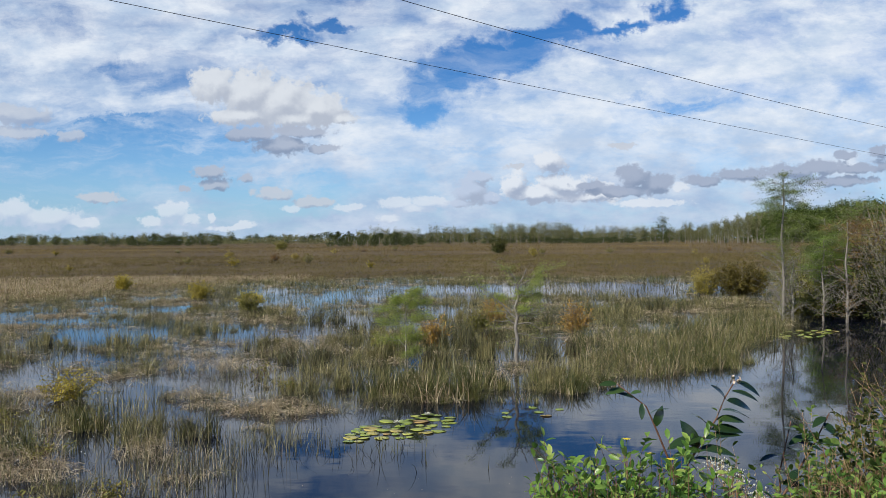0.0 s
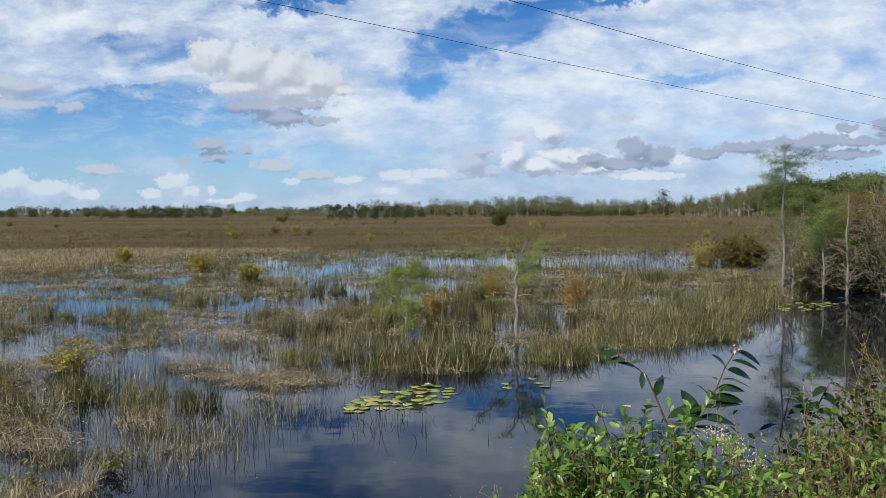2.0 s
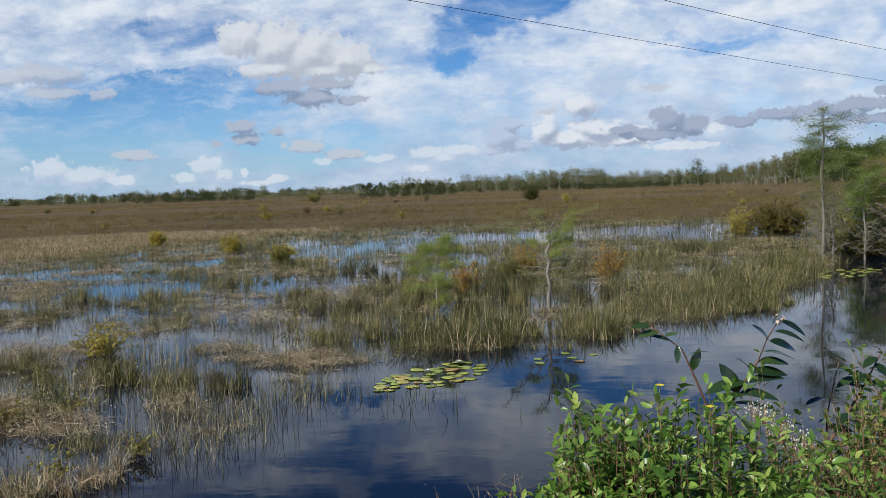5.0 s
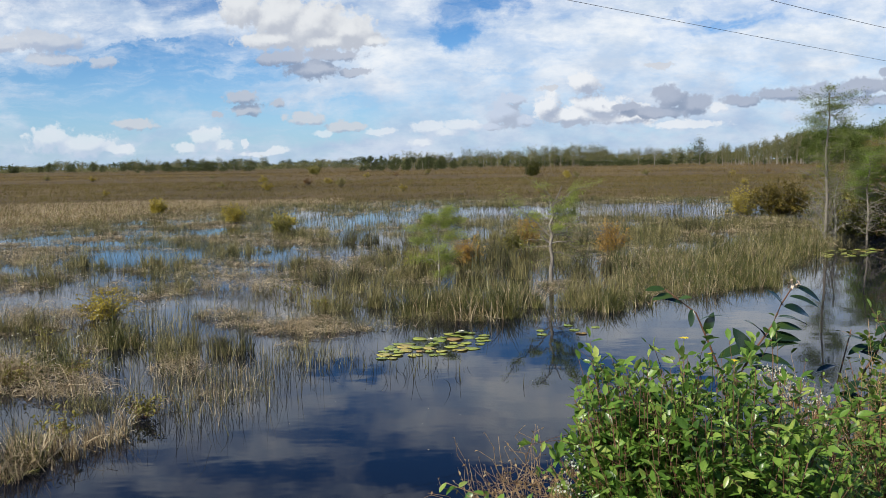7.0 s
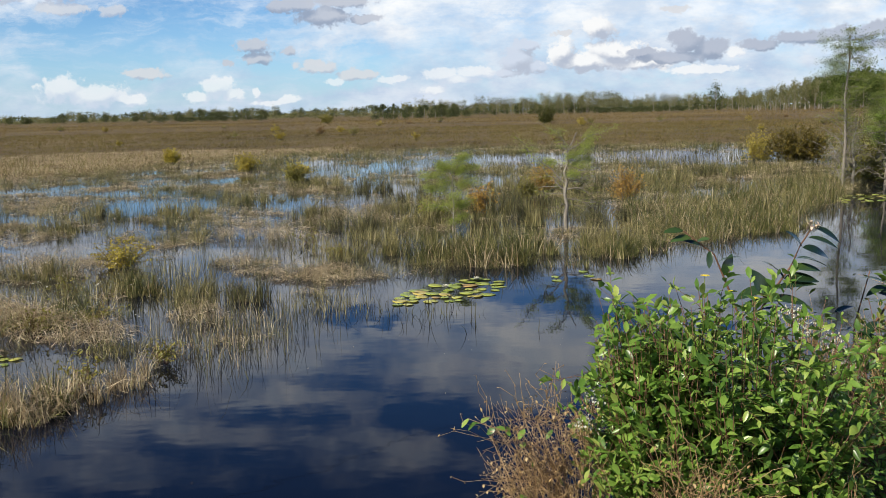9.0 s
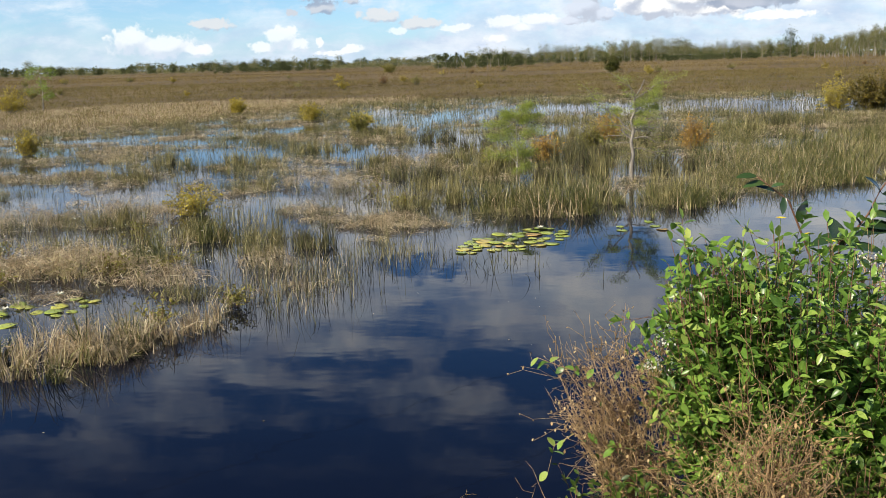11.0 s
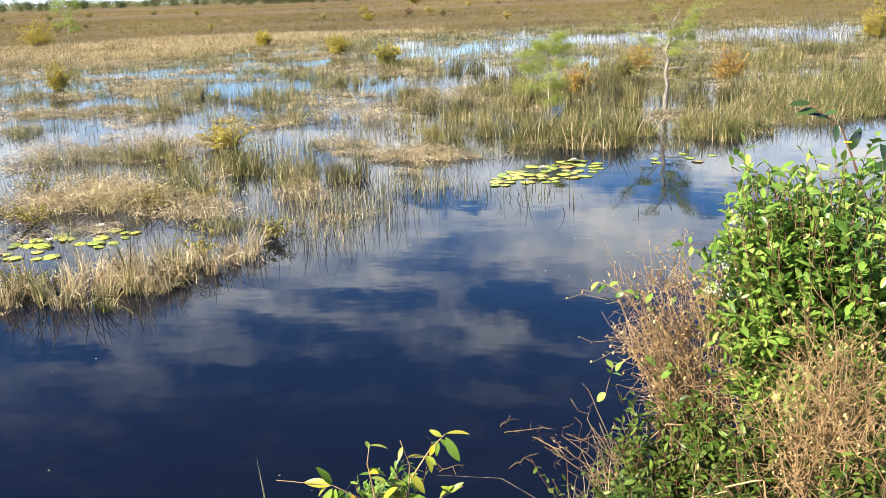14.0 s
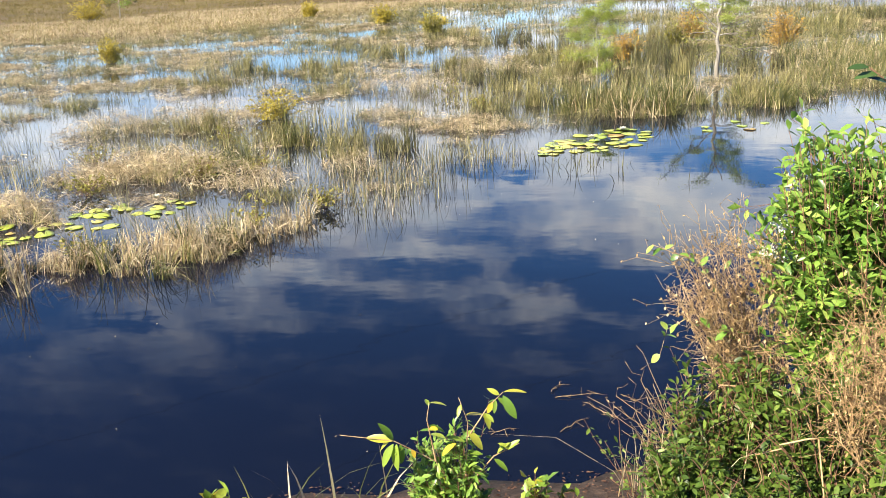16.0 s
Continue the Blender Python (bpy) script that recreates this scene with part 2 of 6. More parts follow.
def tex_noise(t, scale, detail=5.0, rough=0.6, stretch=(1, 1, 1)):
    co = node(t, "ShaderNodeTexCoord").outputs["Object"]
    mp = node(t, "ShaderNodeMapping")
    mp.inputs["Scale"].default_value = stretch
    plug(t, mp.inputs["Vector"], co)
    nd = node(t, "ShaderNodeTexNoise")
    plug(t, nd.inputs["Vector"], mp.outputs[0])
    nd.inputs["Scale"].default_value, nd.inputs["Detail"].default_value, nd.inputs["Roughness"].default_value = scale, detail, rough
    return nd.outputs["Fac"]


def tmath(t, op, a, b=0.0, c=0.0):
    nd = node(t, "ShaderNodeMath", operation=op)
    for k, val in enumerate((a, b, c)):
        plug(t, nd.inputs[k], val)
    return nd.outputs[0]


def spread(t):
    """A random value for each blade or leaf, joined or single."""
    one = node(t, "ShaderNodeNewGeometry").outputs["Random Per Island"]
    two = node(t, "ShaderNodeObjectInfo").outputs["Random"]
    return tmath(t, "FRACT", tmath(t, "ADD", one, two))


def plant(name, stops, rough=0.5, thin=0.25, patch=0.0, patch_scale=0.3, gloss=0.3, stretch=(1, 1, 1), tuft=0.0):
    """Blades and leaves: colour varied leaf by leaf, tuft by tuft and in broad patches, light shining through."""
    m, t = material(name)
    fac = spread(t)
    if patch:
        slow = tex_noise(t, patch_scale, 4.0, 0.6, stretch)
        fac = tmath(t, "MULTIPLY_ADD", fac, 1 - patch, tmath(t, "MULTIPLY", tmath(t, "MULTIPLY_ADD", slow, 2.6, -0.8), patch))
    if tuft:
        fac = tmath(t, "MULTIPLY_ADD", tmath(t, "MULTIPLY_ADD", tex_noise(t, 1.1, 3.0, 0.65), 3.0, -1.5), tuft, fac)
    col = ramp_node(t, fac, stops)
    fine = tex_noise(t, 60.0, 3.0, 0.6)
    mottled = node(t, "ShaderNodeMix", data_type="RGBA", blend_type="MULTIPLY")
    plug(t, mottled.inputs["Factor"], 0.5)
    plug(t, mottled.inputs["A"], col)
    plug(t, mottled.inputs["B"], ramp_node(t, fine, [(0.3, (0.62, 0.62, 0.58)), (0.7, (1.2, 1.2, 1.15))]))
    col = mottled.outputs["Result"]
    p = node(t, "ShaderNodeBsdfPrincipled")
    plug(t, p.inputs["Base Color"], col)
    p.inputs["Roughness"].default_value, p.inputs["Specular IOR Level"].default_value = rough, gloss
    tl = node(t, "ShaderNodeBsdfTranslucent")
    plug(t, tl.inputs["Color"], col)
    mx = node(t, "ShaderNodeMixShader")
    mx.inputs[0].default_value = thin
    plug(t, mx.inputs[1], p.outputs[0]), plug(t, mx.inputs[2], tl.outputs[0])
    plug(t, node(t, "ShaderNodeOutputMaterial").inputs[0], mx.outputs[0])
    return m


def solid(name, stops, scale=8.0, rough=0.8, bump=0.3, stretch=(1, 1, 1), detail=8.0, spec=0.3):
    m, t = material(name)
    n1 = tex_noise(t, scale, detail, 0.65, stretch)
    n2 = tex_noise(t, scale * 7.3, 4.0, 0.6, stretch)
    fac = tmath(t, "MULTIPLY_ADD", n2, 0.35, tmath(t, "MULTIPLY", n1, 0.72))
    p = node(t, "ShaderNodeBsdfPrincipled")
    plug(t, p.inputs["Base Color"], ramp_node(t, fac, stops))
    p.inputs["Roughness"].default_value, p.inputs["Specular IOR Level"].default_value = rough, spec
    bp = node(t, "ShaderNodeBump")
    bp.inputs["Strength"].default_value, bp.inputs["Distance"].default_value = bump, 0.02
    plug(t, bp.inputs["Height"], fac), plug(t, p.inputs["Normal"], bp.outputs[0])
    plug(t, node(t, "ShaderNodeOutputMaterial").inputs[0], p.outputs[0])
    return m


def water_material():
    m, t = material("marsh water")
    p = node(t, "ShaderNodeBsdfPrincipled")
    p.inputs["Base Color"].default_value = (0.004, 0.006, 0.014, 1)
    p.inputs["Roughness"].default_value, p.inputs["IOR"].default_value = 0.03, 1.333
    wide = tex_noise(t, 0.9, 3.0, 0.5, (1, 1.6, 1))
    fine = tex_noise(t, 7.0, 3.0, 0.55, (0.7, 1.8, 1))
    calm = tmath(t, "SMOOTH_MAX", tmath(t, "MULTIPLY_ADD", tex_noise(t, 0.35, 2.0, 0.5), 5.0, -2.4), 0.12, 0.1)
    h = tmath(t, "MULTIPLY_ADD", tmath(t, "MULTIPLY", fine, calm), 0.10, wide)
    bp = node(t, "ShaderNodeBump")
    bp.inputs["Strength"].default_value, bp.inputs["Distance"].default_value = 0.20, 0.012
    plug(t, bp.inputs["Height"], h), plug(t, p.inputs["Normal"], bp.outputs[0])
    plug(t, node(t, "ShaderNodeOutputMaterial").inputs[0], p.outputs[0])
    return m


M_WATER = water_material()
M_SOIL = solid("bank soil and litter", [(0.30, (0.016, 0.010, 0.008)), (0.5, (0.045, 0.027, 0.019)), (0.62, (0.095, 0.058, 0.038)), (0.8, (0.19, 0.13, 0.085))], 9.0, 0.9, 0.8)
M_PRAIRIE = solid("prairie floor", [(0.32, (0.06, 0.042, 0.020)), (0.5, (0.105, 0.074, 0.034)), (0.68, (0.19, 0.135, 0.062))], 0.05, 0.9, 0.6, (1, 0.35, 1), 12.0)
# near prairie darkened a little in colour for a passing cloud's shade
M_STRAW = plant("dry prairie grass", [(0.0, (0.059, 0.047, 0.020)), (0.30, (0.133, 0.106, 0.041)), (0.55, (0.249, 0.199, 0.078)), (0.75, (0.154, 0.148, 0.049)), (0.88, (0.360, 0.281, 0.119)), (1.0, (0.530, 0.424, 0.212))], 0.7, 0.3, 0.45, 0.09, 0.1, (0.22, 1, 1), 0.30)
M_SEDGE = plant("olive sedge", [(0.0, (0.035, 0.032, 0.017)), (0.25, (0.116, 0.101, 0.050)), (0.52, (0.266, 0.242, 0.100)), (0.80, (0.496, 0.425, 0.224)), (1.0, (0.708, 0.602, 0.389))], 0.55, 0.25, 0.5, 1.3)
M_STEM = plant("dark water stems", [(0.0, (0.029, 0.024, 0.014)), (0.4, (0.074, 0.067, 0.034)), (0.7, (0.149, 0.149, 0.064)), (0.86, (0.345, 0.299, 0.167)), (1.0, (0.598, 0.483, 0.276))], 0.5, 0.2, 0.4, 0.8)
# dark stops partly imitate the shade inside the reed stand
M_REED = plant("green reeds", [(0.0, (0.023, 0.029, 0.013)), (0.30, (0.069, 0.081, 0.026)), (0.60, (0.155, 0.159, 0.052)), (0.82, (0.322, 0.282, 0.115)), (1.0, (0.598, 0.506, 0.299))], 0.45, 0.2, 0.5, 1.6)
M_DRYREED = plant("bleached reeds", [(0.0, (0.15, 0.10, 0.055)), (0.28, (0.44, 0.33, 0.20)), (0.7, (0.74, 0.62, 0.43)), (0.88, (0.34, 0.33, 0.10)), (1.0, (0.22, 0.29, 0.07))], 0.55, 0.25, 0.3, 1.5)
M_TUSS = plant("matted tussock grass", [(0.0, (0.028, 0.019, 0.010)), (0.22, (0.20, 0.15, 0.09)), (0.50, (0.50, 0.40, 0.26)), (0.85, (0.74, 0.63, 0.46)), (1.0, (0.38, 0.35, 0.13))], 0.6, 0.2, 0.45, 1.5)
# darkest leaves stand in part for the bush's shaded interior
M_GREENLEAF = plant("fresh green leaf", [(0.0, (0.04, 0.10, 0.018)), (0.35, (0.14, 0.27, 0.045)), (0.75, (0.28, 0.44, 0.085)), (1.0, (0.50, 0.56, 0.15))], 0.33, 0.36, 0.2, 3.0, 0.5)
M_DARKLEAF = plant("glossy dark leaf", [(0.0, (0.016, 0.038, 0.013)), (0.6, (0.030, 0.062, 0.018)), (1.0, (0.06, 0.11, 0.03))], 0.20, 0.12, 0.0, 1.0, 0.9)
M_YLEAF = plant("yellow-green leaf", [(0.0, (0.10, 0.21, 0.03)), (0.5, (0.24, 0.33, 0.05)), (0.8, (0.42, 0.42, 0.06)), (1.0, (0.50, 0.34, 0.03))], 0.4, 0.3, 0.0, 1.0, 0.4)
M_WEED = plant("bank weeds", [(0.0, (0.022, 0.045, 0.010)), (0.4, (0.070, 0.125, 0.022)), (0.75, (0.16, 0.24, 0.045)), (1.0, (0.28, 0.26, 0.09))], 0.42, 0.3, 0.4, 5.0, 0.35)
M_MYRTLE = plant("olive shrub leaf", [(0.0, (0.14, 0.14, 0.035)), (0.5, (0.28, 0.265, 0.06)), (1.0, (0.44, 0.37, 0.09))], 0.5, 0.25, 0.3, 2.0)
M_GOLD = plant("golden shrub leaf", [(0.0, (0.30, 0.25, 0.045)), (0.5, (0.52, 0.43, 0.06)), (1.0, (0.70, 0.55, 0.09))], 0.5, 0.25, 0.3, 2.0)
M_GOLDEN_OLIVE = plant("golden olive leaf", [(0.0, (0.075, 0.066, 0.018)), (0.5, (0.175, 0.145, 0.035)), (1.0, (0.33, 0.24, 0.055))], 0.6, 0.25, 0.3, 2.0, 0.15)
M_LITTER = plant("fallen brown leaf", [(0.0, (0.035, 0.018, 0.012)), (0.55, (0.10, 0.048, 0.030)), (0.9, (0.17, 0.085, 0.050)), (1.0, (0.30, 0.20, 0.11))], 0.7, 0.1)
M_RUST = plant("rusty shrub leaf", [(0.0, (0.15, 0.08, 0.03)), (0.5, (0.28, 0.155, 0.05)), (1.0, (0.33, 0.23, 0.07))], 0.5, 0.25, 0.3, 2.0)
# far prairie brighter and more golden, sunlight put into its colour
M_SUNTAWNY = plant("tawny far grass, sunlit tone", [(0.0, (0.10, 0.072, 0.028)), (0.5, (0.235, 0.175, 0.068)), (1.0, (0.46, 0.35, 0.155))], 0.7, 0.3, 0.55, 0.03, 0.1, (0.22, 1, 1), 0.25)
M_GREYCYP = plant("dull cypress leaf", [(0.0, (0.12, 0.16, 0.04)), (0.5, (0.20, 0.265, 0.06)), (1.0, (0.33, 0.38, 0.11))], 0.5, 0.4, 0.2, 2.0)
M_ORANGE = plant("orange shrub leaf", [(0.0, (0.30, 0.18, 0.05)), (0.5, (0.55, 0.33, 0.08)), (1.0, (0.56, 0.46, 0.11))], 0.5, 0.3, 0.3, 2.0)
M_FEATHER = plant("bright feathery leaf", [(0.0, (0.20, 0.27, 0.05)), (0.5, (0.33, 0.40, 0.085)), (1.0, (0.50, 0.53, 0.16))], 0.5, 0.5, 0.2, 2.0)
M_CYP = plant("feathery cypress leaf", [(0.0, (0.16, 0.26, 0.045)), (0.5, (0.27, 0.40, 0.07)), (1.0, (0.40, 0.50, 0.12))], 0.5, 0.45, 0.2, 2.0)
# haze is put into these two far leaf colours, paled and greyed
M_HAZELEAF = plant("distant foliage with haze tone", [(0.0, (0.055, 0.075, 0.035)), (0.5, (0.10, 0.125, 0.055)), (1.0, (0.18, 0.19, 0.08))], 0.9, 0.3, 0.4, 0.2, 0.03)
M_GREYLEAF = plant("thin grey-green crown paled by haze tone", [(0.0, (0.14, 0.15, 0.075)), (0.5, (0.235, 0.24, 0.11)), (1.0, (0.34, 0.32, 0.16))], 0.9, 0.3, 0.4, 0.2, 0.03)
M_DOME = plant("domed cypress crown", [(0.0, (0.055, 0.085, 0.028)), (0.5, (0.12, 0.165, 0.045)), (1.0, (0.22, 0.25, 0.075))], 0.9, 0.3, 0.4, 0.1, 0.03)
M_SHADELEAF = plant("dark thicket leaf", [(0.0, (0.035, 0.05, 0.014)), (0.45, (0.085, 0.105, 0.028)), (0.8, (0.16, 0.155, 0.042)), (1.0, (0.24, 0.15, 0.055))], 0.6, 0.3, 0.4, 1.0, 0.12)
M_PAD = plant("lily pad", [(0.0, (0.30, 0.40, 0.06)), (0.6, (0.50, 0.56, 0.10)), (0.85, (0.62, 0.60, 0.13)), (1.0, (0.56, 0.36, 0.13))], 0.3, 0.12, 0.0, 1.0, 0.5)
M_TWIG = solid("dry brown twig", [(0.3, (0.10, 0.060, 0.028)), (0.5, (0.29, 0.185, 0.092)), (0.75, (0.54, 0.39, 0.22))], 14.0, 0.8, 0.2)
M_HUSKLEAF = plant("withered tan leaf", [(0.0, (0.19, 0.11, 0.045)), (0.5, (0.47, 0.31, 0.14)), (1.0, (0.66, 0.50, 0.27))], 0.6, 0.25)
M_STALK = solid("reddish stalk", [(0.3, (0.06, 0.028, 0.018)), (0.55, (0.15, 0.075, 0.045)), (0.8, (0.24, 0.14, 0.08))], 20.0, 0.6, 0.2)
M_PALE = solid("bleached bark", [(0.3, (0.15, 0.13, 0.105)), (0.5, (0.31, 0.28, 0.24)), (0.75, (0.50, 0.46, 0.41))], 6.0, 0.85, 0.6, (4, 4, 1))
M_BARK = solid("grey bark", [(0.3, (0.10, 0.085, 0.07)), (0.5, (0.22, 0.195, 0.165)), (0.75, (0.36, 0.33, 0.29))], 6.0, 0.9, 0.6, (4, 4, 1))
M_PETAL = solid("white petals", [(0.3, (0.40, 0.40, 0.31)), (0.7, (0.62, 0.62, 0.52))], 30.0, 0.6, 0.1)
M_YPETAL = solid("yellow petals", [(0.3, (0.72, 0.55, 0.03)), (0.7, (0.85, 0.70, 0.05))], 30.0, 0.6, 0.1)
M_HUSK = solid("papery buff husk", [(0.3, (0.50, 0.36, 0.26)), (0.7, (0.80, 0.64, 0.50))], 25.0, 0.7, 0.3)
M_WIRE = solid("black cable", [(0.3, (0.012, 0.012, 0.014)), (0.7, (0.03, 0.03, 0.033))], 4.0, 0.5, 0.1)


# ---- geometry helpers ----
rng = np.random.default_rng(11)


class Geo:
    """Gathers triangles for one mesh."""

    def __init__(self):
        self.v, self.t, self.n = [], [], 0

    def add(self, verts, tris):
        verts = np.asarray(verts, float).reshape(-1, 3)
        self.v.append(verts), self.t.append(np.asarray(tris, int).reshape(-1, 3) + self.n)
        self.n += len(verts)

    def many(self, shape, frames, places):
        """Copies of shape (verts, tris), turned by the frames (k, 3, 3) and moved to the places (k, 3)."""
        sv, st = shape
        k = len(places)
        if not k:
            return
        verts = np.einsum("kij,nj->kni", frames, sv) + np.asarray(places)[:, None, :]
        tris = st[None] + (np.arange(k) * len(sv))[:, None, None]
        self.add(verts, tris)

    def mesh(self, name, mat, smooth=False):
        me = bpy.data.meshes.new(name)
        vv, tt = np.concatenate(self.v).astype(np.float32), np.concatenate(self.t).astype(np.int32)
        me.vertices.add(len(vv)), me.vertices.foreach_set("co", vv.ravel())
        me.loops.add(tt.size), me.loops.foreach_set("vertex_index", tt.ravel())
        me.polygons.add(len(tt)), me.polygons.foreach_set("loop_start", np.arange(0, tt.size, 3, dtype=np.int32))
        if smooth:
            me.polygons.foreach_set("use_smooth", np.ones(len(tt), bool))
        me.update(calc_edges=True)
        me.materials.append(mat)
        return me


def part(name, geo, mat, parent=None, label="", smooth=False):
    ob = new(name, geo.mesh(name, mat, smooth) if isinstance(geo, Geo) else geo)
    ob.parent = parent
    if label:
        tagged(ob, label)
    return ob


def thing(name, at, label, category, group="", kind=""):
    """The Empty at the base of a thing."""
    ob = new(name)
    ob.location = at
    ob.empty_display_size = 0.1
    return tagged(ob, label, category, group, kind)


def tube(geo, pts, r0, r1, sides=5):
    pts = np.asarray(pts, float)
    n = len(pts)
    d = np.gradient(pts, axis=0)
    d /= np.linalg.norm(d, axis=1)[:, None] + 1e-9
    ref = np.where(np.abs(d[:, 2:3]) > 0.9, [[1.0, 0, 0]], [[0, 0, 1.0]])
    a = np.cross(d, ref)
    a /= np.linalg.norm(a, axis=1)[:, None] + 1e-9
    b = np.cross(d, a)
    ang = np.linspace(0, 2 * np.pi, sides, endpoint=False)
    rad = np.linspace(r0, r1, n)[:, None, None]
    ring = pts[:, None] + rad * (a[:, None] * np.cos(ang)[None, :, None] + b[:, None] * np.sin(ang)[None, :, None])
    tris = []
    for i in range(n - 1):
        for k in range(sides):
            p, q = i * sides + k, i * sides + (k + 1) % sides
            tris += [(p, q, p + sides), (q, q + sides, p + sides)]
    tris += [((n - 1) * sides, (n - 1) * sides + k, (n - 1) * sides + k + 1) for k in range(1, sides - 1)]
    geo.add(ring.reshape(-1, 3), tris)


def leaf_shape(length=1.0, width=0.4, fold=0.25, droop=0.15, blunt=0.55, cuts=2):
    """A folded, drooping leaf along +y, pointed at both ends: verts and triangles."""
    w = width / 2
    if cuts == 2:
        rows = [(0.30, w * 0.85), (blunt + 0.12, w)]
    else:
        rows = [(f, w * math.sin(math.pi * f ** (0.75 + 0.35 * blunt)) ** 0.75) for f in ((k + 1) / (cuts + 1) for k in range(cuts))]
    verts = [(0, 0, 0)]
    for f, half in rows:
        z = -droop * length * f * f
        verts += [(-half, f * length, z + fold * half), (0, f * length, z), (half, f * length, z + fold * half)]
    verts.append((0, length, -droop * length))
    tris = [(0, 2, 1), (0, 3, 2)]
    for k in range(len(rows) - 1):
        a = 1 + 3 * k
        tris += [(a, a + 1, a + 4), (a, a + 4, a + 3), (a + 1, a + 2, a + 5), (a + 1, a + 5, a + 4)]
    a = 1 + 3 * (len(rows) - 1)
    tris += [(a, a + 1, a + 3), (a + 1, a + 2, a + 3)]
    return np.array(verts, float), np.array(tris, int)


def small_leaf(width=0.4, fold=0.25, droop=0.15):
    """A leaf of two halves folded along its midrib, for plants farther off."""
    w = width / 2
    return np.array([(0, 0, 0), (-w, 0.5, fold * w), (0, 1.0, -droop), (w, 0.5, fold * w)], float), np.array([(0, 2, 1), (0, 3, 2)], int)


def turned(dirs, ups=None, scale=None):
    """Frames whose y runs along dirs, z near to ups."""
    d = np.asarray(dirs, float)
    d = d / (np.linalg.norm(d, axis=1)[:, None] + 1e-9)
    up = np.tile([0.0, 0, 1], (len(d), 1)) if ups is None else np.asarray(ups, float)
    x = np.cross(d, up)
    x /= np.linalg.norm(x, axis=1)[:, None] + 1e-9
    f = np.stack([x, d, np.cross(x, d)], axis=2)
    return f if scale is None else f * np.asarray(scale)[:, None, None]


def blades(geo, base, h, w, lean=0.3, levels=(0.0, 0.5, 1.0), bias=None, bend=None):
    """Grass blades or reeds at base (k, 3): h, w arrays or numbers; lean as a share of the height."""
    base = np.asarray(base, float)
    k = len(base)
    if not k:
        return
    h, w = np.broadcast_to(h, k), np.broadcast_to(w, k)
    lean = np.abs(rng.normal(0, 1, k)) * lean
    az = rng.uniform(0, 2 * np.pi, k)
    off = np.stack([np.cos(az), np.sin(az)], 1) * lean[:, None]
    if bias is not None:
        off = off + np.atleast_2d(bias)
    face = rng.uniform(0, np.pi, k)
    side = np.stack([np.cos(face), np.sin(face), np.zeros(k)], 1)
    rows, n = [], len(levels)
    reach = np.linalg.norm(off, axis=1)
    for s in levels:
        c = base.copy()
        c[:, :2] += off * (h * (0.35 * s + 0.65 * s * s))[:, None]
        c[:, 2] += h * s * (1 - 0.52 * np.minimum(reach, 1.7) * s)
        if bend is not None:
            c[:, 2] -= h * bend * max(0.0, s - 0.6) ** 2 * 4
        half = (w / 2 * (1 - s ** 1.6))[:, None]
        rows += [c] if s == 1.0 else [c - side * half, c + side * half]
    verts = np.stack(rows, 1)
    tris = []
    for i in range(n - 2):
        a = 2 * i
        tris += [(a, a + 1, a + 3), (a, a + 3, a + 2)]
    tris.append((2 * (n - 2), 2 * (n - 2) + 1, 2 * (n - 1)))
    m = verts.shape[1]
    geo.add(verts, np.array(tris)[None] + (np.arange(k) * m)[:, None, None])


def curve_pts(a, b, sag=0.0, n=6, wob=0.0):
    a, b = np.asarray(a, float), np.asarray(b, float)
    s = np.linspace(0, 1, n)[:, None]
    p = a + (b - a) * s
    p[:, 2] += (sag * 4 * s * (1 - s))[:, 0]
    if wob:
        p[1:-1] += rng.normal(0, wob, (n - 2, 3))
    return p


def thatch(geo, at, length, w, slope=0.22, heading=None):
    """Fallen straws lying at `at` (k, 3): ribbons of any heading, nearly level, a little bowed."""
    at = np.asarray(at, float)
    k = len(at)
    if not k:
        return
    az = rng.uniform(0, 2 * np.pi, k) if heading is None else heading
    d = np.stack([np.cos(az), np.sin(az), rng.normal(0, slope, k)], 1) * np.broadcast_to(length, k)[:, None] / 2
    side = np.cross(d, rng.normal(0, 0.45, (k, 3)) + [0, 0, 1])
    side *= (np.broadcast_to(w, k) / 2 / (np.linalg.norm(side, axis=1) + 1e-9))[:, None]
    bow = np.stack([np.zeros(k), np.zeros(k), np.abs(rng.normal(0, 0.12, k)) * np.broadcast_to(length, k)], 1)
    verts = np.stack([at - d - side, at - d + side, at + bow - side * 0.9, at + bow + side * 0.9, at + d], 1)
    geo.add(verts, np.array([(0, 1, 3), (0, 3, 2), (2, 3, 4)])[None] + (np.arange(k) * 5)[:, None, None])


# ---- plan: shores and levels ----
SHORE = np.array([(-60, -52), (-9.4, -3.8), (-2.3, 3.05), (-1.6, 3.42), (-0.6, 3.62), (0.6, 3.95), (1.8, 5.0), (3.9, 7.6), (8.5, 14.2), (12.6, 21.5), (15, 30), (60, 75)], float)
FARBANK = np.array([(-60, -40), (-9, 1.9), (-5.1, 5.85), (-3.9, 6.4), (-3.2, 7.9), (-2.2, 8.6), (-1.9, 12.3), (0.2, 13.2), (2.2, 14.4), (4.6, 16.0), (6.3, 18.0), (9.3, 22.8), (13, 30), (60, 75)], float)
PRAIRIE = np.array([(-300, 20), (-60, 30), (-20.5, 34.5), (-17, 37), (-15.5, 43), (-12, 52), (-2, 58), (15, 55), (40, 75), (300, 120)], float)


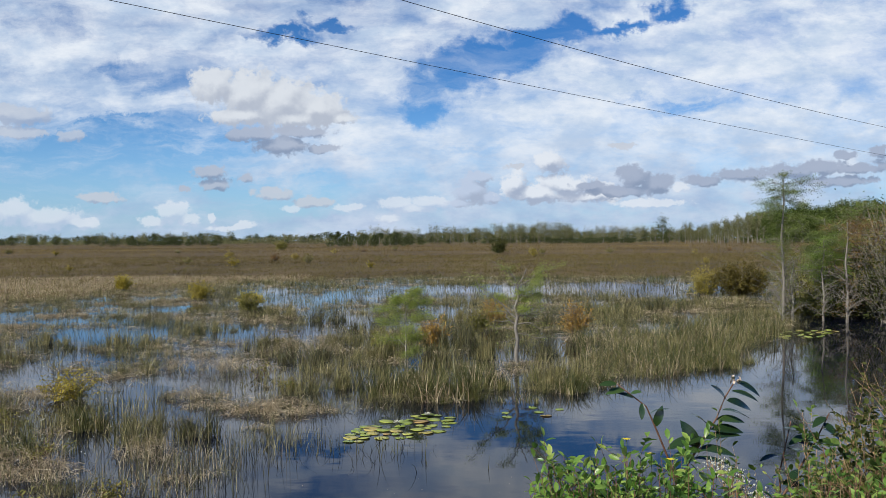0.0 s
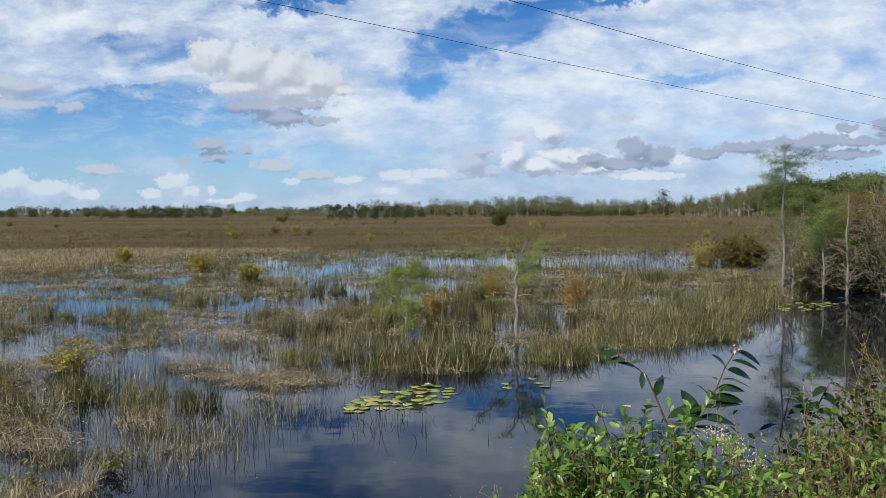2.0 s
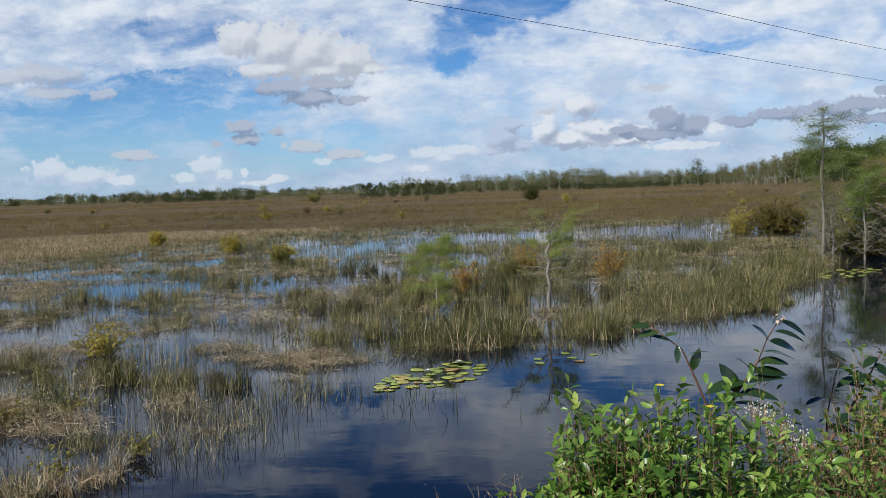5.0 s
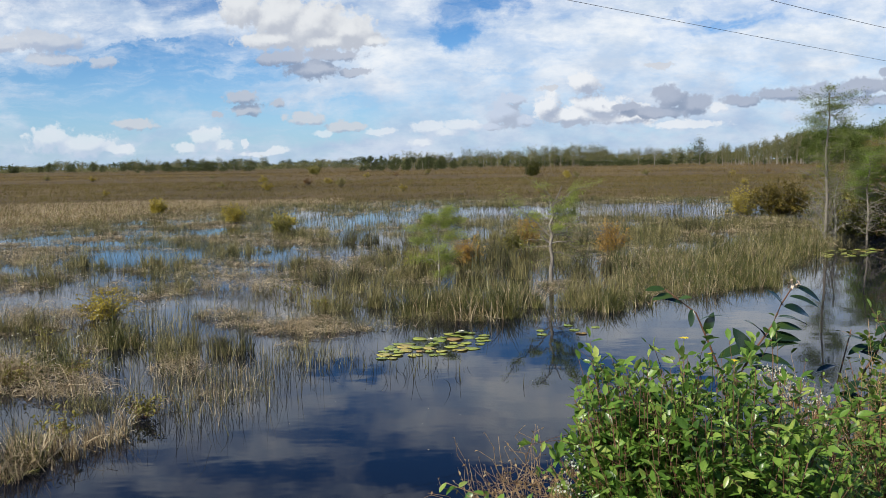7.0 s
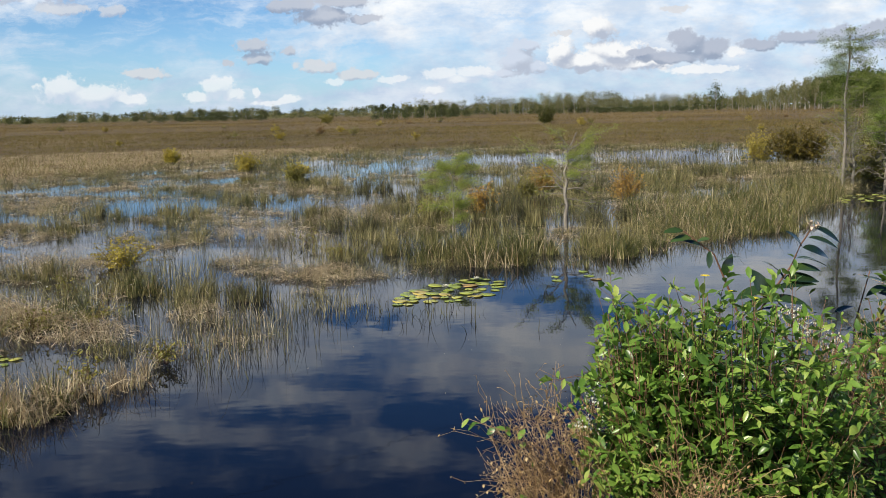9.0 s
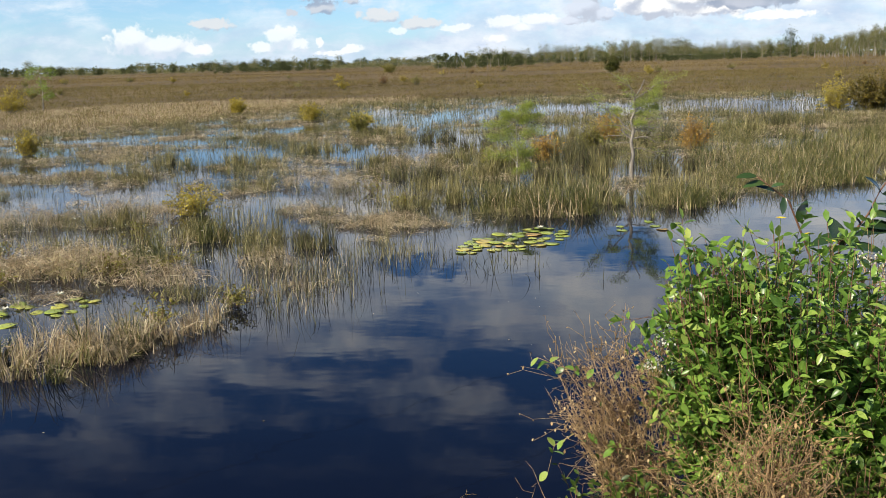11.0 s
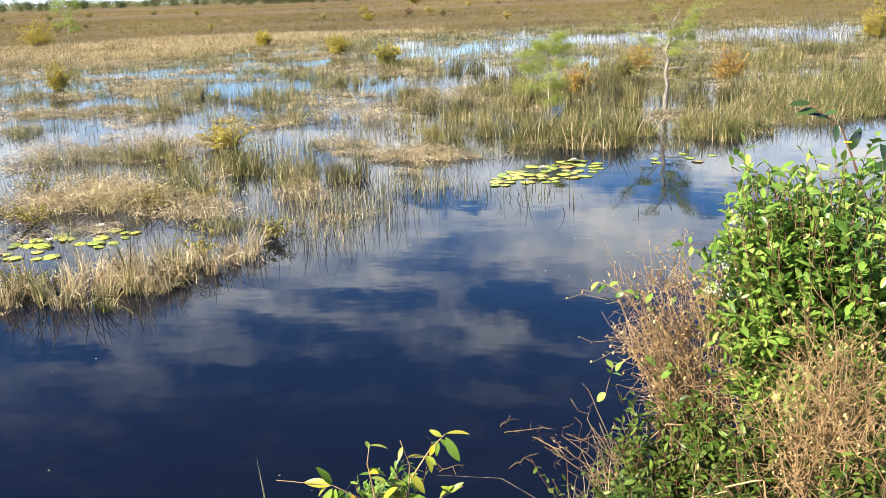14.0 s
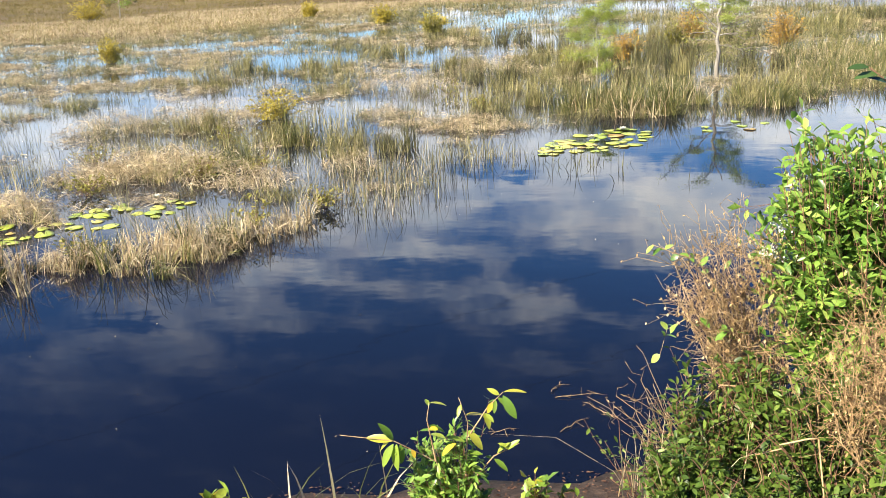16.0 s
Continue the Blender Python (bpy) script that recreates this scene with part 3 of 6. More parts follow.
def side_of(line, x, y):
    """Signed distance from a line of points: above 0 to its left."""
    x, y = np.asarray(x, float), np.asarray(y, float)
    best, sign = np.full(x.shape, 1e9), np.ones(x.shape)
    for (ax, ay), (bx, by) in zip(line[:-1], line[1:]):
        ex, ey = bx - ax, by - ay
        s = np.clip(((x - ax) * ex + (y - ay) * ey) / (ex * ex + ey * ey), 0, 1)
        d = np.hypot(x - ax - s * ex, y - ay - s * ey)
        c = ex * (y - ay) - ey * (x - ax)
        near = d < best
        best, sign = np.where(near, d, best), np.where(near, np.where(c >= 0, 1.0, -1.0), sign)
    return best * sign


def wave(x, y, f, seed=0.0):
    """Smooth pseudo noise in -1 to 1."""
    return (np.sin(f * x * 1.0 + 1.7 * np.sin(f * y * 0.63 + seed) + seed) + np.sin(f * y * 1.31 + 1.9 * np.sin(f * x * 0.71 + 2 * seed) + 2.3 * seed)
            + 0.6 * np.sin(f * 2.3 * x + 1.3 * np.sin(f * 1.9 * y + seed) - seed) + 0.5 * np.sin(f * 2.9 * y - 1.1 * f * x + 4 * seed)) / 3.1


def level(x, y):
    """Height of the ground; the water stands at 0."""
    x, y = np.asarray(x, float), np.asarray(y, float)
    bank = -side_of(SHORE, x, y)
    land = np.clip(bank / 2.0, 0, 1)
    z_land = 0.95 * land * land * (3 - 2 * land) + 0.03 * wave(x, y, 2.1, 1.0) * np.clip(bank, 0, 1)
    far = side_of(FARBANK, x, y)
    z_marsh = -1.1 + 0.98 * np.clip((far + 0.6) / 1.0, 0, 1)
    pr = side_of(PRAIRIE, x, y)
    z_marsh = z_marsh + 0.20 * np.clip((pr + 2) / 5, 0, 1) + 0.02 * wave(x, y, 0.9, 3.0)
    return np.where(bank > 0, z_land, np.minimum(z_marsh, 0.12) - 0.05 * np.clip(-bank, 0, 1) * (far < 0))


# ---- the ground, one sheet to the horizon, and the water on it ----
def spaced(lo, mid_lo, mid_hi, hi, step, grow=1.16):
    out = list(np.arange(mid_lo, mid_hi + step, step))
    s, a = step, out[-1]
    while a < hi:
        s *= grow
        a += s
        out.append(a)
    s, a = step, out[0]
    while a > lo:
        s *= grow
        a -= s
        out.insert(0, a)
    return np.array(out)


def sheet_mesh(xs, ys, height):
    gx, gy = np.meshgrid(xs, ys)
    verts = np.stack([gx, gy, height(gx, gy)], 2).reshape(-1, 3)
    nx, ny = len(xs), len(ys)
    i = (np.arange(ny - 1)[:, None] * nx + np.arange(nx - 1)[None]).ravel()
    g = Geo()
    g.add(verts, np.concatenate([np.stack([i, i + 1, i + nx + 1], 1), np.stack([i, i + nx + 1, i + nx], 1)]))
    return g


ground = part("ground", sheet_mesh(spaced(-2600, -14, 16, 2600, 0.22), spaced(-200, -2, 30, 3600, 0.22), level), M_PRAIRIE, smooth=True)
ground.data.materials.append(M_SOIL)
cx = np.empty(len(ground.data.polygons) * 3)
ground.data.polygons.foreach_get("center", cx)
cx = cx.reshape(-1, 3)
ground.data.polygons.foreach_set("material_index", ((-side_of(SHORE, cx[:, 0], cx[:, 1]) > -1.5) & (cx[:, 1] < 60)).astype(np.int32))
tagged(ground, "brown marsh prairie floor with a littered earth bank", "ground", kind="structure")
g = Geo()
xs = np.array([-2600, -200, -40, 0, 40, 200, 2600.0])
gx, gy = np.meshgrid(xs, np.array([-150, 0, 30, 90, 400.0]))
i = (np.arange(4)[:, None] * 7 + np.arange(6)[None]).ravel()
g.add(np.stack([gx, gy, gx * 0], 2).reshape(-1, 3), np.concatenate([np.stack([i, i + 1, i + 8], 1), np.stack([i, i + 8, i + 7], 1)]))
tagged(part("water", g, M_WATER), "still dark marsh water reflecting the clouds", "water", kind="structure")


# ---- marsh vegetation that nobody could count ----
def wedge(n, near, far, power=1.0, spread_l=0.80, spread_r=0.62):
    """Random places in the view's wedge of the plan."""
    y = near + (far - near) * rng.random(n) ** power
    x = rng.uniform(-1, 1, n)
    return np.where(x < 0, x * spread_l, x * spread_r) * (y + 1.5), y


def on_ground(x, y, sink=0.02):
    return np.stack([x, y, np.maximum(level(x, y), -0.02) - sink], 1)


def stuff(name, geo, mat, label, category):
    return tagged(part(name, geo, mat), label, category, kind="stuff")


# prairie, from the pools to the woods: tufts of every height with gaps between them
def tufted(x, y, per, radius):
    """Blade feet gathered in tufts round (x, y), and the tuft that each belongs to."""
    which = np.repeat(np.arange(len(x)), per)
    r, a = np.sqrt(rng.random(len(which))) * radius[which], rng.uniform(0, 2 * np.pi, len(which))
    return x[which] + r * np.cos(a) * 1.3, y[which] + r * np.sin(a), which


g = Geo()
x, y = wedge(34000, 33, 135, 1.25)
keep = (side_of(PRAIRIE, x, y) > rng.normal(-0.5, 1.6, len(x))) & (side_of(SHORE, x, y) > 2)
x, y = x[keep], y[keep]
size = rng.uniform(0.10, 0.34, len(x)) * (1 + 0.006 * y)
tall = np.clip(0.17 + 0.07 * wave(x * 0.4, y, 0.5, 2.0) + 0.10 * rng.normal(0, 1, len(x)) ** 2 * 0.7, 0.07, 0.62)
bx, by, which = tufted(x, y, 9, size)
drift = rng.normal(0, 0.5, (len(x), 2))[which]
blades(g, on_ground(bx, by), np.clip(tall[which] * rng.uniform(0.6, 1.25, len(bx)), 0.05, 0.7), 0.007 + 0.00036 * by, 0.9, (0.0, 1.0), drift)
stuff("prairie_grass", g, M_STRAW, "golden brown dry prairie grass beyond the pools", "grass")
g = Geo()
x, y = wedge(22000, 95, 520, 1.3, 0.85, 0.66)
keep = side_of(SHORE, x, y) > 2
x, y = x[keep], y[keep]
tall = np.clip(0.24 + 0.09 * wave(x * 0.12, y * 0.5, 0.3, 1.0) + 0.10 * rng.normal(0, 1, len(x)) ** 2, 0.08, 0.9)
bx, by, which = tufted(x, y, 6, rng.uniform(0.3, 1.1, len(x)))
blades(g, on_ground(bx, by), tall[which] * rng.uniform(0.6, 1.2, len(bx)), 0.00048 * by, 1.3, (0.0, 1.0))
stuff("distant_grass", g, M_SUNTAWNY, "distant tawny prairie grass, toned as if sunlit", "grass")
g = Geo()
n = 26000
y = rng.uniform(175, 290, n)
x = rng.uniform(-0.72, 0.32, n) * y
keep = (wave(x * 0.25, y, 0.12, 5.0) + 0.35 - 1.2 * np.clip(x / y + 0.1, 0, 1) > rng.normal(0, 0.35, n))
x, y = x[keep], y[keep]
blades(g, on_ground(x, y), np.clip(rng.normal(0.34, 0.08, len(x)), 0.1, 0.6), 0.0005 * y, 1.2)
stuff("golden_grass", g, M_SUNTAWNY, "grass band near the woods, golden partly for sunlight", "grass")

# sedge tussocks and single stems standing in the pools
POOLS = [(-9.6, 24.5, 2.1, 1.1), (-12.5, 27.5, 1.9, 0.8), (-16.5, 29.5, 2.0, 0.7), (-6.4, 23.0, 1.5, 0.8), (2.0, 43.5, 7.0, 6.0), (10.0, 44.0, 6.5, 7.0), (-5.0, 39.5, 3.6, 2.6), (-9.0, 43.0, 1.6, 2.0), (-3.3, 10.2, 0.9, 1.0), (-4.3, 12.6, 0.9, 0.5),
         (-2.3, 16.6, 0.7, 2.0), (-8.2, 15.9, 1.9, 0.7), (-9.9, 11.4, 1.2, 0.9), (-7.6, 12.0, 0.9, 0.4), (-13, 20.5, 2.4, 0.8), (2.8, 20.5, 0.4, 3.0), (0.3, 30.5, 1.2, 2.4), (-2.5, 27.0, 1.2, 1.6), (-4.6, 15.6, 0.9, 0.5),
         (-6.8, 35.0, 1.6, 1.8), (0.6, 15.4, 0.7, 0.6), (-16.0, 24.5, 1.8, 0.7), (-1.4, 14.3, 0.8, 0.4), (-11.5, 17.0, 1.8, 0.6), (2.5, 17.3, 0.4, 1.0), (-10.5, 13.9, 1.4, 0.5), (-5.0, 20.0, 1.2, 0.5), (-5.9, 7.5, 1.3, 0.8), (-7.9, 8.6, 0.9, 0.5), (-3.9, 9.0, 0.8, 0.9), (-8.6, 6.9, 0.9, 0.7), (-7.8, 11.0, 0.8, 0.5),
         (-17.9, 26.8, 1.2, 1.2), (-9.0, 23.1, 1.7, 1.6), (-9.8, 13.2, 1.1, 3.4), (-8.1, 16.4, 0.8, 2.6), (-5.0, 15.4, 1.4, 2.6), (-7.8, 9.7, 0.5, 0.9), (-4.5, 10.5, 0.7, 1.4), (-16.3, 28.7, 1.5, 1.0), (-10.0, 33.1, 1.6, 1.4), (-15.4, 30.5, 1.2, 1.4),
         (-5.6, 23.8, 1.3, 2.2), (-3.4, 16.3, 0.8, 2.6), (-6.0, 13.1, 0.6, 1.0), (-4.8, 38.5, 1.8, 5.0), (-0.2, 17.9, 0.4, 1.6), (-3.9, 10.0, 0.5, 1.2), (0.9, 21.1, 0.6, 4.0), (-3.7, 26.8, 0.8, 4.5), (-12.6, 15.0, 0.9, 1.2)]


def openness(x, y):
    """Above 0 where open water lies between the plants."""
    o = np.full(x.shape, -1.0)
    for px, py, a, b in POOLS:
        o = np.maximum(o, 1 - np.hypot((x - px) / a, (y - py) / b))
    return o + 0.42 * wave(x * 0.7, y * 1.3, 1.5, 5.0) + 0.30 * wave(x * 0.8, y * 1.6, 3.4, 9.0) + 0.16 * wave(x, y * 1.5, 7.0, 3.0)


def marsh(x, y, margin=0.0):
    return (side_of(FARBANK, x, y) > margin) & (side_of(SHORE, x, y) > 1.0) & (side_of(PRAIRIE, x, y) < 1.5)


def streaks(x, y):
    """Long low drifts of plants, most of them lying across the view."""
    return wave(x * 0.55 + 0.2 * y, y * 1.15 - 0.15 * x, 1.25, 6.0) + 0.75 * wave(x * 1.1, y * 1.6, 3.1, 2.0) + 0.5 * wave(x * 1.2, y * 1.7, 7.3, 4.0)


g_tuss, g_sedge, g_green = Geo(), Geo(), Geo()
x, y = wedge(42000, 6.5, 60, 0.80)
keep = marsh(x, y, 0.25) & (openness(x, y) < rng.normal(-0.04, 0.20, len(x))) & (streaks(x, y) > rng.normal(-0.04, 0.24, len(x))) & (rng.random(len(x)) < np.clip(1.3 - y / 70, 0.40, 1))
x, y = x[keep], y[keep]
# tan mats favoured to the left, partly to stand for sunlight there
kind = wave(x, y, 0.8, 12.0) + rng.normal(0, 0.45, len(x)) + 1.3 * np.clip(-x / y - 0.18, 0, 0.4)
for tx, ty, kd in zip(x, y, kind):
    size = rng.uniform(0.06, 0.24) * (1 + 0.016 * ty)
    k = int(rng.uniform(12, 38))
    r, a = np.sqrt(rng.random(k)) * size, rng.uniform(0, 2 * np.pi, k)
    px, py = tx + r * np.cos(a) * 1.5, ty + r * np.sin(a) * 0.7
    low = kd > 0.34
    tall = rng.uniform(0.06, 0.24) if low else rng.uniform(0.12, 0.44)
    if low:
        m = int(k * 1.2)
        r, a = np.sqrt(rng.random(m)) * size * 0.9, rng.uniform(0, 2 * np.pi, m)
        thatch(g_tuss, np.stack([tx + r * np.cos(a) * 1.7, ty + r * np.sin(a) * 0.8, 0.004 + rng.random(m) * tall * 0.55 * np.clip(1.15 - r / (size * 0.9), 0.1, 1)], 1), rng.uniform(0.08, 0.26, m), 0.0034 + 0.00027 * ty)
        px, py, k = px[:k // 4], py[:k // 4], k // 4
    blades(g_tuss if low else (g_green if kd < -0.42 else g_sedge), np.stack([px, py, np.full(k, -0.03)], 1), np.clip(rng.normal(tall, 0.3 * tall, k), 0.04, 0.7), 0.0028 + 0.00024 * ty, 1.0 if low else 0.72, bias=rng.normal(0, 0.45, 2))
stuff("matted_grass", g_tuss, M_TUSS, "low matted tan grass tufts standing in shallow water", "grass")
stuff("sedge", g_sedge, M_SEDGE, "olive and brown sedge tufts standing in shallow water", "sedge")
stuff("green_sedge", g_green, M_REED, "green sedge tufts standing in shallow water", "sedge")
g = Geo()
x, y = wedge(150000, 6.0, 60, 0.74)
keep = marsh(x, y, -0.2) & (openness(x, y) < rng.normal(0.68, 0.40, len(x))) & (0.6 * streaks(x, y) + 0.6 * wave(x, y, 3.1, 8.0) + 0.6 * wave(x, y, 8.3, 2.0) > rng.normal(-0.24, 0.34, len(x))) & (rng.random(len(x)) < np.clip(1.2 - y / 60, 0.25, 1))
x, y = x[keep], y[keep]
blades(g, np.stack([x, y, np.full(len(x), -0.03)], 1), np.clip(rng.normal(0.26, 0.13, len(x)), 0.05, 0.8), 0.0026 + 0.00023 * y, 0.42)
stuff("water_stems", g, M_STEM, "thin dark rush stems rising from the water", "rush")

# the tall green stand by the cypress
g, gd = Geo(), Geo()
n = 60000
x, y = rng.uniform(2.0, 14, n), rng.uniform(15.5, 27, n)
front = side_of(FARBANK, x, y)
clump = wave(x, y, 2.6, 4.0) + 0.6 * wave(x, y, 6.1, 1.0)
keep = (front > 0.35 + 0.5 * wave(x, y, 1.1, 7.0)) & (x > 2.9 + 0.10 * (y - 17) + 0.35 * wave(x, y, 0.9, 2.0)) & (side_of(SHORE, x, y) > 1) & (y < 21.5 + 0.35 * x + 0.8 * wave(x, y, 1.2, 3.0)) & (clump > rng.normal(-0.10, 0.40, n))
x, y, clump = x[keep], y[keep], clump[keep]
tall = np.clip(rng.normal(0.42, 0.18, len(x)) + 0.22 * clump + 0.06 * np.clip(x - 5, 0, 4), 0.12, 1.15)
drift = 0.55 * np.stack([wave(x, y, 3.3, 1.0), wave(x, y, 2.9, 6.0)], 1)
dead = rng.random(len(x)) < 0.30 + 0.25 * wave(x, y, 1.7, 8.0)
base = np.stack([x, y, np.full(len(x), -0.05)], 1)
blades(g, base[~dead], tall[~dead], 0.0095 * rng.uniform(0.6, 1.5, (~dead).sum()), 0.70, (0.0, 0.4, 0.75, 1.0), drift[~dead], 0.20)
blades(gd, base[dead], tall[dead] * 0.85, 0.0095 * rng.uniform(0.6, 1.3, dead.sum()), 1.0, (0.0, 0.4, 0.75, 1.0), drift[dead], 0.25)
stuff("reed_stand", g, M_REED, "tall green sawgrass stand at the canal's edge", "reeds")
stuff("dead_reeds", gd, M_DRYREED, "dead tan leaves through the sawgrass stand", "reeds")
g = Geo()
n = 26000
x, y = rng.uniform(-8, 17, n), rng.uniform(33, 58, n)
keep = (side_of(PRAIRIE, x, y) < 0.5) & (side_of(SHORE, x, y) > 2) & (wave(x, y * 1.5, 0.9, 3.0) + 0.7 * wave(x, y, 2.3, 5.0) + 0.5 * wave(x, y, 5.3, 5.0) > rng.normal(0.35, 0.40, n))
x, y = x[keep], y[keep]
blades(g, np.stack([x, y, np.full(len(x), -0.03)], 1), np.clip(rng.normal(0.28, 0.15, len(x)), 0.06, 0.8), 0.0125 * rng.uniform(0.5, 1.4, len(x)), 0.48)
stuff("pool_rushes", g, M_STEM, "dark rushes standing in the far pool", "rush")
g = Geo()
n = 120000
x, y = rng.uniform(-44, -9, n), rng.uniform(31, 60, n)
edge = side_of(PRAIRIE, x, y)
keep = (edge > 0.0) & (edge < 9 + 3.5 * wave(x, y, 0.4, 3.0) + 9 * np.clip((-x - 16) / 8, 0, 1)) & (wave(x * 0.4, y, 0.8, 2.0) > rng.normal(-0.5, 0.4, n))
x, y = x[keep], y[keep]
blades(g, on_ground(x, y), np.clip(rng.normal(0.22, 0.07, len(x)), 0.06, 0.5), 0.019, 1.4, (0.0, 1.0))
stuff("pale_grass", g, M_DRYREED, "pale straw grass drifts at the prairie's edge", "grass")
g = Geo()
n = 420
x, y = rng.normal(-6.3, 1.2, n), rng.normal(11.0, 1.8, n)
keep = marsh(x, y, 0.5)
x, y = x[keep], y[keep]
k = len(x)
g.many(leaf_shape(1.0, 0.9, 0.4, 0.1), turned(rng.normal(0, 1, (k, 3)) * [1, 1, 0.3], None, rng.uniform(0.012, 0.026, k)), np.stack([x, y, rng.uniform(0.2, 0.42, k)], 1))
stuff("marsh_flowers", g, M_PETAL, "tiny white flowers scattered over the tussocks", "flowers")
# broken stems and scum afloat between the plants
g = Geo()
n = 26000
x, y = wedge(n, 6.5, 50, 0.8)
keep = marsh(x, y, 0.1) & (wave(x, y, 2.2, 4.0) + 0.6 * wave(x, y, 5.0, 7.0) > rng.normal(0.1, 0.4, n)) & (openness(x, y) < rng.normal(0.25, 0.3, n))
x, y = x[keep], y[keep]
thatch(g, np.stack([x, y, rng.uniform(0.003, 0.02, len(x))], 1), rng.uniform(0.05, 0.24, len(x)), 0.004 + 0.0003 * y, 0.05)
stuff("floating_straw", g, M_SEDGE, "broken brown stems afloat between the sedges", "debris")


# ---- single tussocks and the near reed strip ----
def tussock(at, rx, ry, h, k, mat, label, lean=0.6, w=0.0065, category="grass tussock", group="tussocks", name="grass_tussock", bias=None, levels=(0.0, 0.35, 0.7, 1.0), bend=None):
    ob = thing(name, (*at, 0), label, category, group)
    tufts = max(6, k // 34)
    r, a = np.sqrt(rng.random(tufts)), rng.uniform(0, 2 * np.pi, tufts)
    which = rng.integers(0, tufts, k)
    tall = np.clip(rng.normal(1.0, 0.34, tufts) * (1.2 - 0.55 * r), 0.25, 2)[which]
    g = Geo()
    if mat is M_TUSS or mat is M_DRYREED:
        m = int(k * 1.25)
        q, b = np.sqrt(rng.random(m)), rng.uniform(0, 2 * np.pi, m)
        rough = np.clip(0.9 + 0.75 * wave(at[0] + rx * q * np.cos(b), at[1] + ry * q * np.sin(b), 9.0, 2.0), 0.15, 2)
        q = q * (1 + 0.30 * np.sin(3 * b + at[0] * 9) + 0.20 * np.sin(5 * b + at[1] * 7))
        thatch(g, np.stack([1.15 * rx * q * np.cos(b), 1.15 * ry * q * np.sin(b), 0.005 + h * 0.85 * np.clip(1 - 0.75 * q * q, 0.06, 1) * rough * rng.random(m) ** 0.5], 1), rng.uniform(0.10, 0.30, m), w * rng.uniform(0.5, 1.0, m), 0.35)
        which = which[:k // 2]
        k, tall = len(which), tall[:k // 2]
    base = np.stack([rx * r * np.cos(a), ry * r * np.sin(a), np.zeros(tufts)], 1)[which] + np.append(rng.normal(0, 0.055, (k, 2)), np.full((k, 1), -0.03), 1)
    drift = rng.normal(0, 0.34 * min(1.0, lean + 0.3), (tufts, 2))[which]
    blades(g, base, np.clip(rng.normal(h, h * 0.26, k) * tall, 0.04, 9), w * rng.uniform(0.6, 1.3, k), lean * 0.8, levels, drift if bias is None else drift + np.asarray(bias), bend)
    tagged(part("blade_mass", g, mat, ob), kind="stuff")
    g = Geo()
    m = max(40, k // 9) if k > 60 else 3
    r, a = np.sqrt(rng.random(m)), rng.uniform(0, 2 * np.pi, m)
    blades(g, np.stack([rx * r * np.cos(a), ry * r * np.sin(a), np.full(m, -0.03)], 1), np.clip(rng.normal(h * 0.8, h * 0.3, m), 0.05, 9), w * 1.2, lean * 0.8, levels)
    tagged(part("shoot_mass" if mat is not M_REED else "dead_leaf_mass", g, M_REED if mat is not M_REED else M_DRYREED, ob), kind="stuff")
    return ob


tussock((-5.95, 9.75), 0.90, 0.55, 0.37, 2000, M_DRYREED, "large pale golden grass mound standing in the shallows", 1.25)
tussock((-6.75, 9.55), 0.55, 0.4, 0.32, 600, M_TUSS, "tan grass mound beside the larger golden one", 0.95)
tussock((-5.0, 10.2), 0.55, 0.4, 0.36, 500, M_REED, "green leafy tuft at the mound's end", 0.6)
tussock((-6.7, 7.75), 0.55, 0.38, 0.32, 1300, M_DRYREED, "straw-coloured tussock beside the lily pads", 1.0)
tussock((-2.45, 12.85), 0.58, 0.36, 0.20, 800, M_TUSS, "flat brown tussock at the edge of the open water", 1.1)
tussock((-3.25, 13.0), 0.28, 0.22, 0.16, 200, M_TUSS, "flat brown tussock beside the open water", 1.1)
tussock((-4.1, 14.0), 0.50, 0.24, 0.15, 380, M_TUSS, "long low brown tussock in the pool", 1.1)
tussock((-4.6, 17.2), 1.0, 0.6, 0.34, 900, M_TUSS, "pale tan tussock in the shallow pool", 0.95)
tussock((-6.0, 17.0), 1.0, 0.7, 0.34, 900, M_SEDGE, "brown and olive tussock in the shallow pool", 0.9)
tussock((-3.2, 19.5), 1.0, 0.7, 0.36, 800, M_TUSS, "tan tussock with a little green in the pool", 0.9)
tussock((0.05, 13.75), 0.55, 0.45, 0.48, 900, M_REED, "arching green sedge clump at the water's edge", 0.75, 0.012)
tussock((-0.55, 14.6), 0.6, 0.5, 0.46, 700, M_SEDGE, "olive sedge clump near the small cypress", 0.6, 0.011)
tussock((0.75, 14.9), 0.5, 0.45, 0.46, 600, M_REED, "green sedge clump near the small cypress", 0.6, 0.011)
tussock((2.05, 15.5), 0.6, 0.5, 0.42, 800, M_SEDGE, "sedge clump with a brown dead base", 0.7, 0.012)
tussock((2.55, 14.9), 0.50, 0.40, 0.28, 500, M_REED, "low green grass floating at the edge", 0.9, 0.012)
tussock((4.9, 16.9), 0.85, 0.45, 0.30, 1200, M_REED, "bright low grass floating before the reed stand", 0.8, 0.012)
tussock((5.8, 17.6), 0.6, 0.4, 0.34, 700, M_REED, "bright low grass floating before the reed stand", 0.8, 0.012)
tussock((1.2, 13.5), 0.45, 0.25, 0.22, 160, M_REED, "thin green shoots floating on the dark water", 0.7, 0.010)
tussock((-5.2, 12.0), 0.45, 0.36, 0.36, 620, M_SEDGE, "round olive sedge clump in the pool", 0.55)
tussock((-4.2, 11.7), 0.42, 0.30, 0.32, 420, M_SEDGE, "olive sedge clump in the pool", 0.55)
